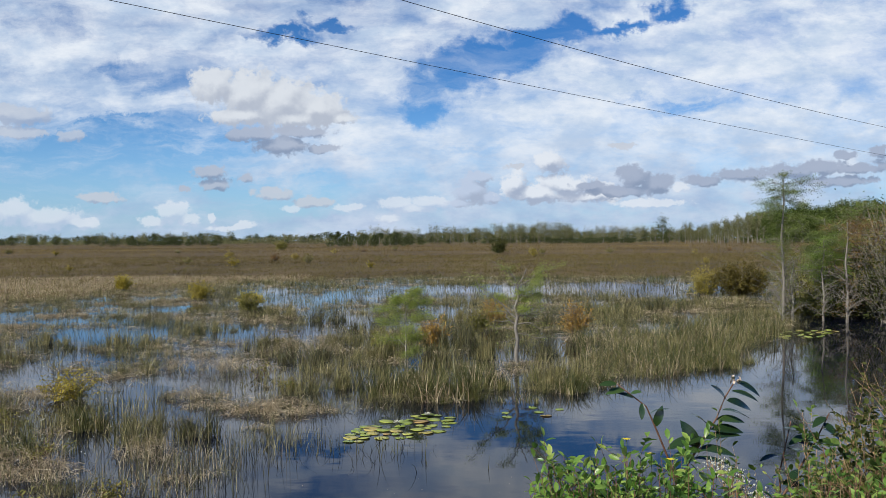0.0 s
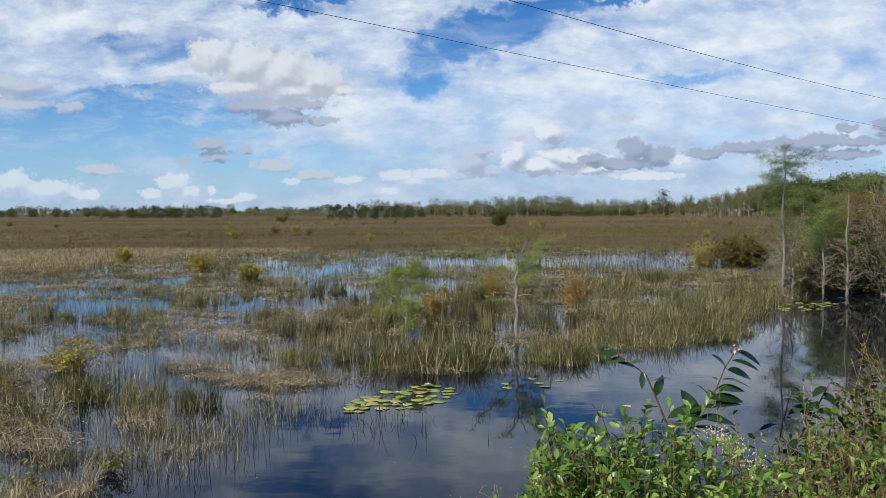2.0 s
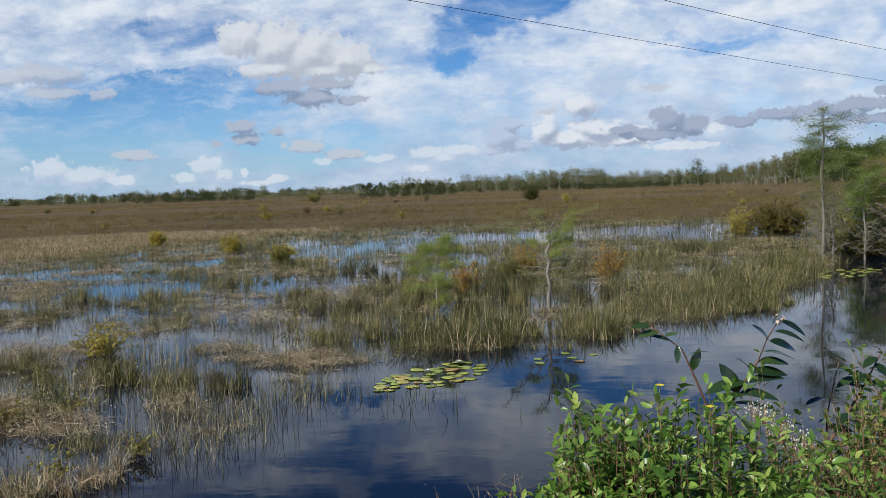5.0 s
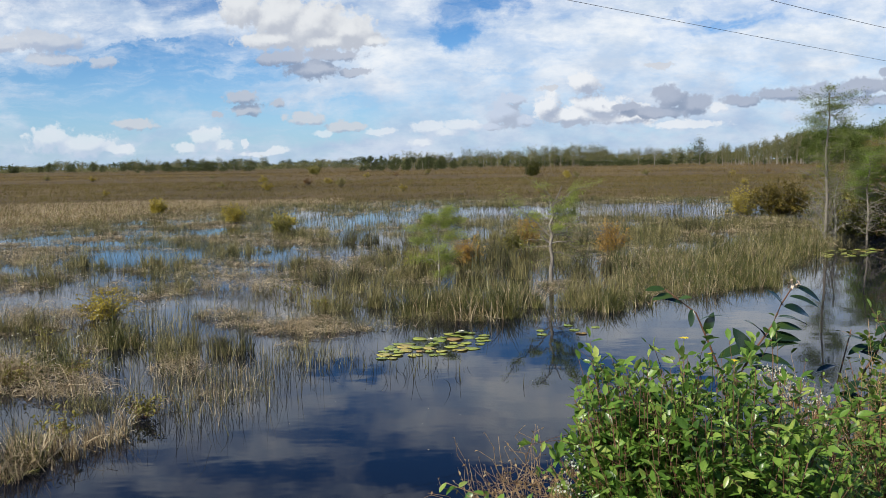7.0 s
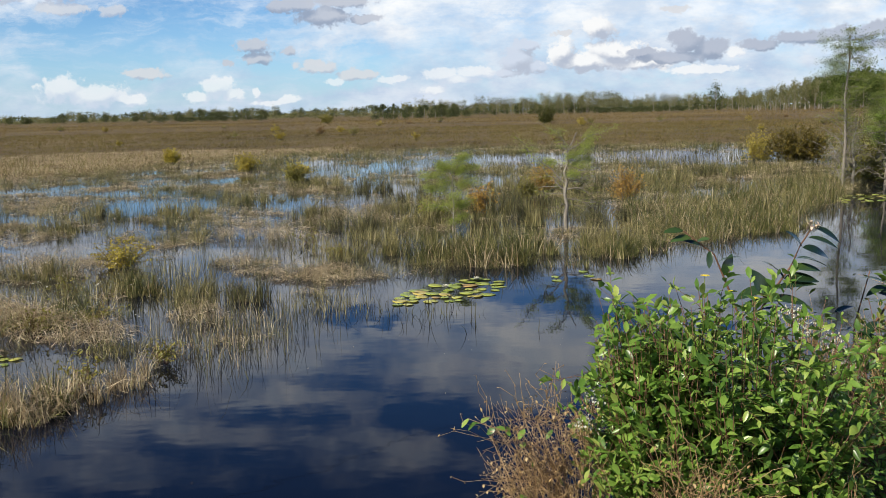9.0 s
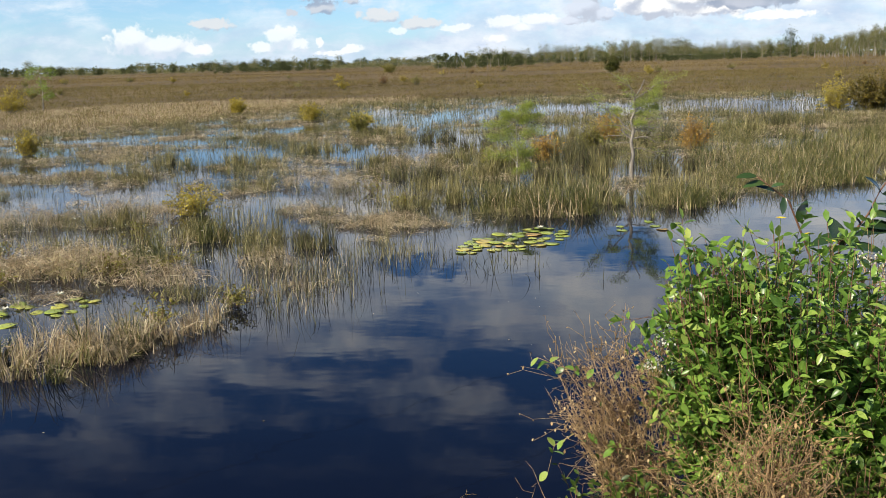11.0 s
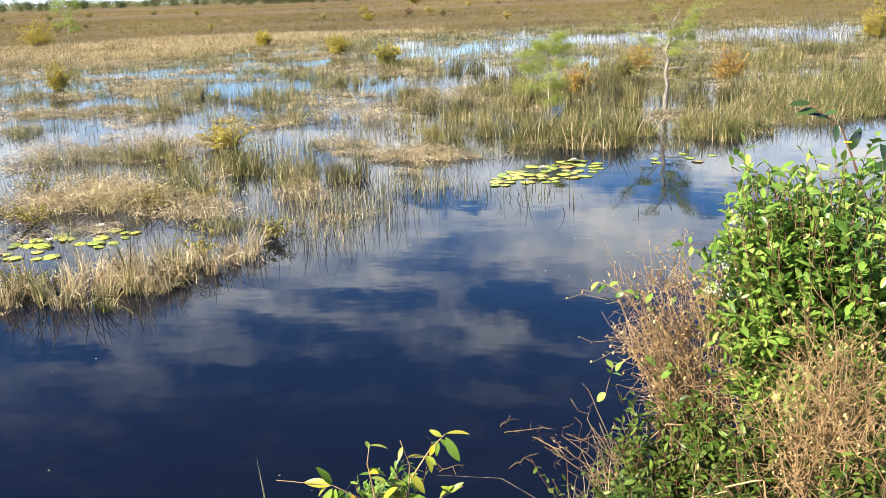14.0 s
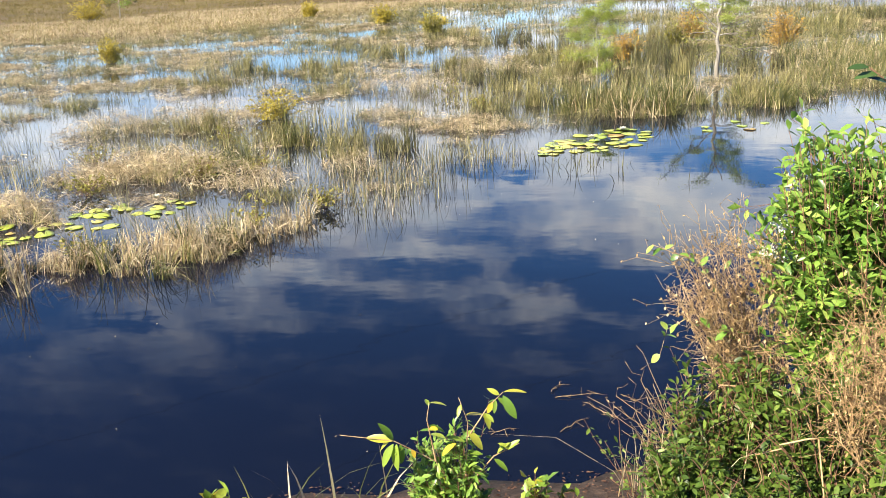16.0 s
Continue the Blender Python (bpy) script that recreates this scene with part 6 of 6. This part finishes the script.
# low leafy growth over the bank
g, gs = Geo(), Geo()
n = 3400
x, y = rng.uniform(-0.5, 3.6, n), rng.uniform(1.35, 6.5, n)
d = -side_of(SHORE, x, y)
keep = (d > 0.15) & (d < 2.6) & (x > -0.02 + 0.20 * wave(x, y, 5, 1)) & (x < 0.8 + 0.8 * y)
x, y = x[keep], y[keep]
zz = level(x, y)
for px, py, pz in zip(x, y, zz):
    hh = rng.uniform(0.10, 0.30) * (1.15 + 0.6 * float(wave(np.array(px), np.array(py), 4.0, 3.0)))
    p = curve_pts((px, py, pz - 0.03), (px + rng.normal(-0.05, 0.10), py + rng.normal(0.05, 0.10), pz + hh), 0.02, 5, 0.01)
    tube(gs, p, 0.0028, 0.001, 3)
    k = int(rng.integers(10, 22))
    f = rng.uniform(0.2, 1.0, k)[:, None]
    pos = p[0] + (p[-1] - p[0]) * f
    g.many(leaf_shape(1.0, 0.38, 0.3, 0.2), turned(rng.normal(0, 1, (k, 3)) * [1, 1, 0.5] + [0, 0, 0.3], rng.normal(0, 0.4, (k, 3)) + [0, 0, 1], rng.uniform(0.014, 0.036, k)), pos)
stuff("bank_weeds", g, M_WEED, "low green leafy weeds covering the bank", "weeds")
stuff("weed_stalks", gs, M_STALK, "thin brown stalks of the bank weeds", "weeds")
# dry stalks and grasses through the weeds
g = Geo()
n = 600
x, y = rng.uniform(-0.2, 2.2, n), rng.uniform(1.4, 4.0, n)
d = -side_of(SHORE, x, y)
keep = (d > 0.1) & (wave(x, y, 3.0, 4.0) > -0.15)
x, y = x[keep], y[keep]
blades(g, np.stack([x, y, level(x, y) - 0.02], 1), rng.uniform(0.2, 0.62, len(x)), 0.004, 0.55, (0.0, 0.3, 0.65, 1.0), None, 0.15)
stuff("dry_bank_grass", g, M_DRYREED, "dry tan grass stalks through the bank weeds", "grass")

# littered shoreline at the foot of the bank
g = Geo()
n = 6500
x, y = rng.uniform(-3.2, 1.0, n), rng.uniform(1.2, 3.9, n)
d = -side_of(SHORE, x, y)
keep = (d > 0.06) & (d < 1.9)
x, y = x[keep], y[keep]
k = len(x)
g.many(leaf_shape(1.0, 0.4, 0.5, 0.2), turned(rng.normal(0, 1, (k, 3)) * [1, 1, 0.15], rng.normal(0, 0.3, (k, 3)) + [0, 0, 1], rng.uniform(0.010, 0.028, k)), np.stack([x, y, np.maximum(level(x, y), 0) + 0.008], 1))
stuff("leaf_litter", g, M_LITTER, "reddish brown leaf litter on the shoreline", "leaf litter")


def leafy_shoot(name, at, stems, leaves, label, mat, bark=M_STALK, wide=0.40, droop=0.25, category="plant", group="", r=0.006, grow=1.0):
    """Bare stems (lists of points) with every leaf set singly: place, way, length."""
    ob = thing(name, at, label, category, group)
    g = Geo()
    for pts in stems:
        fine = np.concatenate([curve_pts(a, b, 0, 3, 0.0)[:-1] for a, b in zip(pts[:-1], pts[1:])] + [np.array(pts[-1:], float)])
        tube(g, fine, r, r * 0.35, 6)
    stem = part("stem", g, bark, ob, smooth=True)
    meshes = []
    for q in range(3):
        gg = Geo()
        sv, st = leaf_shape(1.0, wide * (0.9 + 0.1 * q), 0.35 - 0.1 * q, droop * (0.7 + 0.4 * q), cuts=7)
        gg.add(sv, st)
        meshes.append(gg.mesh("leaf", mat, True))
    for k, (p, d, size) in enumerate(leaves):
        size *= grow
        f = turned(np.array([d], float), np.array([(rng.normal(0, 0.3), rng.normal(0, 0.3) - 0.3, 1.0)]), np.array([size]))[0]
        o = new("leaf", meshes[k % 3])
        o.parent = stem
        o.matrix_local = Matrix.Translation(p) @ Matrix(f.tolist()).to_4x4()
    return ob


# two glossy young tree shoots rising behind the bush
foot = (1.15, 4.0, 0.0)
leafy_shoot("pond_apple", foot, [[(0, 0, 0.0), (0.0, 0, 0.9), (-0.02, 0, 1.42), (-0.10, 0, 1.62), (-0.16, 0, 1.76), (-0.30, 0, 1.87)]],
            [((-0.05, 0, 1.50), (0.7, -0.5, 0.5), 0.15), ((-0.06, 0, 1.55), (0.9, -0.2, 0.55), 0.16), ((-0.03, 0, 1.45), (0.5, -0.4, -0.8), 0.13), ((-0.02, 0, 1.40), (0.7, -0.3, -0.5), 0.12),
             ((-0.12, 0, 1.66), (0.25, -0.2, 0.8), 0.09), ((-0.15, 0, 1.72), (0.8, -0.2, 0.6), 0.09), ((-0.18, 0, 1.78), (-0.1, -0.4, -0.8), 0.07), ((-0.22, 0, 1.80), (-0.7, 0, 0.4), 0.07), ((-0.26, 0, 1.84), (-0.8, -0.2, 0.1), 0.08),
             ((-0.30, 0, 1.87), (-0.9, -0.3, 0.1), 0.08), ((-0.24, 0, 1.82), (0.3, -0.5, 0.3), 0.06)], "glossy pond apple shoot with red stem", M_DARKLEAF, category="tree shoot", group="pond apple shoots", r=0.008, grow=1.2)
stem2 = [(0, 0, 0.0), (0.02, 0, 0.9), (0.04, 0, 1.44), (0.12, 0, 1.58), (0.20, 0, 1.70), (0.24, 0, 1.80), (0.29, 0, 1.88)]
lv = []
for k in range(9):
    s = k / 8
    p = np.array(stem2[2]) + (np.array(stem2[6]) - np.array(stem2[2])) * (0.15 + 0.85 * s) + [0.015 * math.sin(3 * s), 0, 0]
    lv.append((tuple(p), (1.0, rng.uniform(-0.5, 0.2), 0.18 - 0.35 * s + rng.normal(0, 0.1)), 0.155 - 0.05 * s))
    if k in (1, 3, 6):
        lv.append((tuple(p), (-0.45, -0.3, 0.95 - 0.5 * s), 0.13 - 0.03 * s))
ob = leafy_shoot("pond_apple", (foot[0] - 0.02, foot[1], 0), [stem2], lv, "glossy pond apple shoot with drooping dark leaves", M_DARKLEAF, category="tree shoot", group="pond apple shoots", r=0.008, grow=1.2)
g = Geo()
k = 14
g.many(leaf_shape(1.0, 0.5, 0.5, 0.1), turned(rng.normal(0, 0.5, (k, 3)) + [0.3, 0, 0.8], None, rng.uniform(0.018, 0.036, k)), np.array([0.29, 0, 1.87]) + rng.normal(0, 0.012, (k, 3)))
part("dry_tip", g, M_HUSK, ob, "withered buff leaf tip")
leafy_shoot("pond_apple", (1.75, 4.3, 0.0), [[(0, 0, 0), (0.02, 0, 0.9), (0.0, 0, 1.35), (0.06, 0, 1.62)], [(0.0, 0, 1.2), (0.18, 0, 1.5), (0.26, 0, 1.66)]],
            [((0.05 * q % 0.2, 0, 1.3 + 0.035 * q), (math.cos(q * 2.2), -0.3, 0.2 * math.sin(q * 1.7)), 0.11) for q in range(9)] + [((0.2 + 0.01 * q, 0, 1.52 + 0.03 * q), (math.cos(q * 2.6), -0.4, -0.1), 0.10) for q in range(5)],
            "glossy pond apple shoot above the vines", M_DARKLEAF, category="tree shoot", group="pond apple shoots", r=0.007, grow=1.1)

# vines and flowering climbers further along the bank
for x0, y0, hh, rr, mat, lab in ((2.35, 4.6, 1.25, 0.55, M_WEED, "mass of green vines and thin stalks on the bank"), (3.0, 5.4, 1.4, 0.6, M_SHADELEAF, "dark leafy climber mass on the bank"), (3.7, 6.4, 1.5, 0.7, M_SHADELEAF, "dark leafy climber mass on the bank"),
                                 (2.2, 3.6, 1.1, 0.5, M_WEED, "mass of green vines on the bank"), (2.9, 4.3, 1.4, 0.6, M_WEED, "mass of green vines and thin stalks on the bank"), (4.9, 8.2, 1.4, 0.8, M_SHADELEAF, "dark leafy climber mass on the bank")):
    shrub("climber_mass", (x0, y0, bank_z(x0, y0)), (0, 0, hh * 0.5), (rr, rr, hh * 0.5), 80, 0.05, mat, lab, "climber", "climbers on the bank", per=18, thick=0.005, twigs=3, bark=M_TWIG, low=0.08, wide=0.5)
for x0, y0, hh, rr, n, mat, lab in ((1.34, 3.68, 1.52, 0.20, 90, M_WEED, "leafy climber carrying white flower clusters"), (1.70, 3.72, 1.72, 0.24, 120, M_WEED, "tall green climber mass over thin stalks"), (2.08, 3.80, 1.88, 0.30, 120, M_SHADELEAF, "tall dark climber mass over thin stalks")):
    shrub("climber_mass", (x0, y0, bank_z(x0, y0)), (0, 0, (hh - bank_z(x0, y0)) * 0.58), (rr, rr, (hh - bank_z(x0, y0)) * 0.45), n, 0.036, mat, lab, "climber", "climbers on the bank", per=20, thick=0.003, twigs=4, bark=M_TWIG, low=0.08, wide=0.5)
for at, rad, k, lab in (((1.18, 3.52, 1.60), (0.05, 0.04, 0.03), 110, "cluster of tiny white climber flowers"), ((1.25, 3.50, 1.54), (0.06, 0.04, 0.04), 150, "cluster of tiny white climber flowers"), ((1.33, 3.48, 1.48), (0.06, 0.04, 0.04), 150, "cluster of tiny white climber flowers"), ((1.37, 3.46, 1.40), (0.05, 0.04, 0.03), 110, "cluster of tiny white climber flowers"),
                        ((0.24, 2.42, 1.55), (0.03, 0.03, 0.03), 70, "cluster of tiny white flowers in the bush"), ((0.26, 2.42, 1.62), (0.025, 0.03, 0.02), 45, "cluster of tiny white flowers in the bush")):
    ob = thing("flower_cluster", at, lab, "flowers", "white flower clusters")
    g, gs = Geo(), Geo()
    pos = rng.normal(0, 0.55, (k, 3)) * rad
    g.many(leaf_shape(1.0, 0.8, 0.5, -0.2), turned(rng.normal(0, 0.6, (k, 3)) + [0, 0, 0.9], None, rng.uniform(0.005, 0.010, k)), pos)
    tagged(part("petal_mass", g, M_PETAL, ob), kind="stuff")
    for p in pos[::4]:
        tube(gs, curve_pts((p[0] * 0.4, p[1] * 0.4, -rad[2] * 1.8), p, 0, 3), 0.0014, 0.0008, 3)
    tagged(part("stalk_mass", gs, M_TWIG, ob), kind="stuff")
for at in ((0.56, 2.42, 1.97), (0.63, 2.4, 1.93), (0.70, 2.45, 1.90)):
    ob = thing("yellow_flower", at, "small yellow daisy above the leafy bush", "flower", "yellow flowers")
    g, gs = Geo(), Geo()
    a = np.arange(8) * math.pi / 4
    g.many(leaf_shape(0.014, 0.008, 0.2, 0.1), turned(np.stack([np.cos(a), np.sin(a), a * 0 + 0.25], 1)), np.zeros((8, 3)))
    part("petals", g, M_YPETAL, ob)
    tube(gs, curve_pts((0, 0.02, -0.22), (0, 0, 0), 0, 4, 0.004), 0.0015, 0.001, 3)
    part("stalk", gs, M_WEED, ob)

# sprigs along the shoreline
def lifted(pts, dz):
    """Points raised by dz, all but those at the foot."""
    return [(x, y, z + dz if z > 0.01 else z) for x, y, z in pts]


SPRIG_STEMS = [[(0, 0, 0), (-0.02, 0, 0.25), (-0.08, -0.05, 0.42), (-0.20, -0.08, 0.50), (-0.36, -0.1, 0.52)], [(0, 0, 0.1), (0.0, 0, 0.35), (0.02, -0.03, 0.55), (0.0, -0.05, 0.64)], [(0.02, -0.03, 0.50), (0.08, -0.03, 0.60), (0.13, -0.04, 0.66)], [(0.0, 0, 0.3), (0.09, 0, 0.42), (0.17, 0, 0.47)], [(-0.08, -0.05, 0.42), (-0.10, -0.05, 0.56), (-0.09, -0.05, 0.62)]]
SPRIG_LEAVES = [((-0.20, -0.08, 0.50), (-0.9, 0, 0.1), 0.11), ((-0.20, -0.08, 0.50), (-0.4, -0.1, 0.8), 0.09), ((-0.19, -0.08, 0.49), (-0.15, -0.3, -0.9), 0.11), ((-0.20, -0.08, 0.49), (-0.45, -0.2, -0.8), 0.11), ((-0.18, -0.08, 0.49), (0.05, -0.1, -1), 0.09), ((-0.21, -0.08, 0.5), (-0.7, 0.1, -0.5), 0.08),
             ((0.13, -0.04, 0.66), (0.9, -0.1, 0.2), 0.09), ((0.13, -0.04, 0.65), (0.5, -0.3, -0.8), 0.10), ((0.12, -0.04, 0.65), (-0.6, 0, 0.4), 0.05), ((0.01, -0.03, 0.48), (-0.7, 0, 0.25), 0.08), ((0.02, -0.03, 0.52), (0.6, -0.2, -0.6), 0.09), ((-0.06, -0.05, 0.44), (0.4, -0.1, 0.7), 0.08), ((0.10, 0, 0.43), (0.5, 0, 0.6), 0.07), ((0.09, 0, 0.41), (0.7, -0.3, -0.3), 0.07), ((0.06, 0, 0.38), (-0.3, -0.2, 0.8), 0.06), ((0.14, 0.02, 0.2), (0.9, -0.2, -0.1), 0.09)]
SPRIG_UP = 0.56 - bank_z(-0.72, 2.2)
for stem in SPRIG_STEMS:
    for _ in range(5):
        k = int(rng.integers(1, len(stem)))
        f = rng.uniform(0.2, 1.0)
        p = np.array(stem[k - 1]) * (1 - f) + np.array(stem[k]) * f
        if p[2] > 0.3:
            SPRIG_LEAVES.append((tuple(p), tuple(rng.normal(0, 1, 3) * [1, 0.6, 0.8] + [0, -0.2, 0.1]), rng.uniform(0.045, 0.085)))
leafy_shoot("shore_sprig", (-0.64, 2.2, bank_z(-0.64, 2.2) - 0.03), [lifted(st, SPRIG_UP) for st in SPRIG_STEMS], [((p[0], p[1], p[2] + SPRIG_UP), d, s) for p, d, s in SPRIG_LEAVES],
            "yellow-green sprig leaning out over dark water", M_YLEAF, M_TWIG, 0.36, 0.2, group="shore sprigs", r=0.003, grow=0.8)
shrub("shore_weed", (-0.66, 2.22, bank_z(-0.66, 2.22) - 0.02), (-0.05, 0, 0.86 - bank_z(-0.66, 2.22)), (0.13, 0.10, 0.20), 120, 0.034, M_GREENLEAF, "bright green leafy weed at the sprig's foot", "weed", "shore weeds", per=11, thick=0.0025, twigs=2, low=0.03, wide=0.34)
shrub("shore_weed", (-0.40, 2.15, bank_z(-0.40, 2.15) - 0.02), (0.0, 0, 0.87 - bank_z(-0.40, 2.15)), (0.10, 0.08, 0.08), 22, 0.036, M_YLEAF, "round-leaved yellow-green weed on the shore", "weed", "shore weeds", per=6, thick=0.003, twigs=1, low=0.03, wide=0.62)
shrub("shore_weed", (-1.47, 2.15, bank_z(-1.47, 2.15) - 0.02), (0.0, 0, 0.70 - bank_z(-1.47, 2.15)), (0.10, 0.08, 0.12), 9, 0.07, M_YLEAF, "yellow-green weed on the shore", "weed", "shore weeds", per=5, thick=0.003, twigs=1, low=0.03, wide=0.45)
for at in ((-1.12, 2.35), (-0.95, 2.4), (-1.25, 2.3)):
    tussock(at, 0.10, 0.08, 0.34, 6, M_REED, "few thin green blades on the shoreline", 0.7, 0.009, "grass", "shore grasses", "shore_grass").location.z = bank_z(*at)

# specks drifting on the canal
g = Geo()
n = 60
x, y = rng.uniform(-4.5, 1.5, n), rng.uniform(3.6, 11, n)
keep = (side_of(SHORE, x, y) > 0.1) & (side_of(FARBANK, x, y) < -0.1)
x, y = x[keep], y[keep]
k = len(x)
g.many(leaf_shape(1.0, 0.3, 0.1, 0.0), turned(rng.normal(0, 1, (k, 3)) * [1, 1, 0.02], None, rng.uniform(0.006, 0.022, k)), np.stack([x, y, np.full(k, 0.004)], 1))
stuff("floating_specks", g, M_DRYREED, "tiny pale leaf bits drifting on the water", "debris")

# drowned twigs breaking the surface off the bank
for tx, ty, turn, size in ((-0.40, 4.40, 0.2, 0.30), (-0.42, 4.08, 0.9, 0.22), (-0.78, 3.96, 0.5, 0.16), (-0.30, 4.25, 2.4, 0.24), (-0.55, 4.5, 1.2, 0.14)):
    g = Geo()
    d = np.array([math.cos(turn), math.sin(turn), 0.0])
    stem = curve_pts(-d * size / 2, d * size / 2, 0.012, 7, 0.006)
    tube(g, stem, 0.0024, 0.0012, 4)
    for q in range(1, 6):
        tube(g, curve_pts(stem[q], stem[q] + rng.normal(0, 0.05, 3) * [1, 1, 0.35], 0.0, 3, 0.003), 0.0014, 0.0007, 3)
    ob = part("drowned_twig", g, M_TWIG)
    ob.location = (tx, ty, 0.004)
    tagged(ob, "thin dead twig half sunk in the water", "twig", "drowned twigs")

# green vine reaching out of the dry shrub over the water
foot = (0.16, 2.42, bank_z(0.16, 2.42))
run = [(0, 0, 0), (-0.02, 0.02, 0.35), (-0.04, 0.02, 1.40 - foot[2]), (-0.12, 0.01, 1.52 - foot[2]), (-0.20, 0.0, 1.55 - foot[2]), (-0.25, 0.0, 1.57 - foot[2])]
hang = [(-0.03, 0.02, 1.20 - foot[2]), (-0.14, 0.0, 1.34 - foot[2]), (-0.20, 0.0, 1.30 - foot[2]), (-0.22, -0.02, 1.22 - foot[2])]
leaves = []
for pts, first in ((run, 2), (hang, 1)):
    for k in range(first, len(pts)):
        for _ in range(4):
            f = rng.random()
            p = np.array(pts[k - 1]) * (1 - f) + np.array(pts[k]) * f
            leaves.append((tuple(p), tuple(rng.normal(0, 1, 3) * [0.8, 0.6, 0.7] + [-0.3, -0.2, 0.1]), rng.uniform(0.022, 0.040)))
leafy_shoot("green_vine", foot, [run, hang], leaves, "green vine reaching out of the dry shrub", M_GREENLEAF, M_TWIG, 0.55, 0.2, "vine", "", 0.0022)
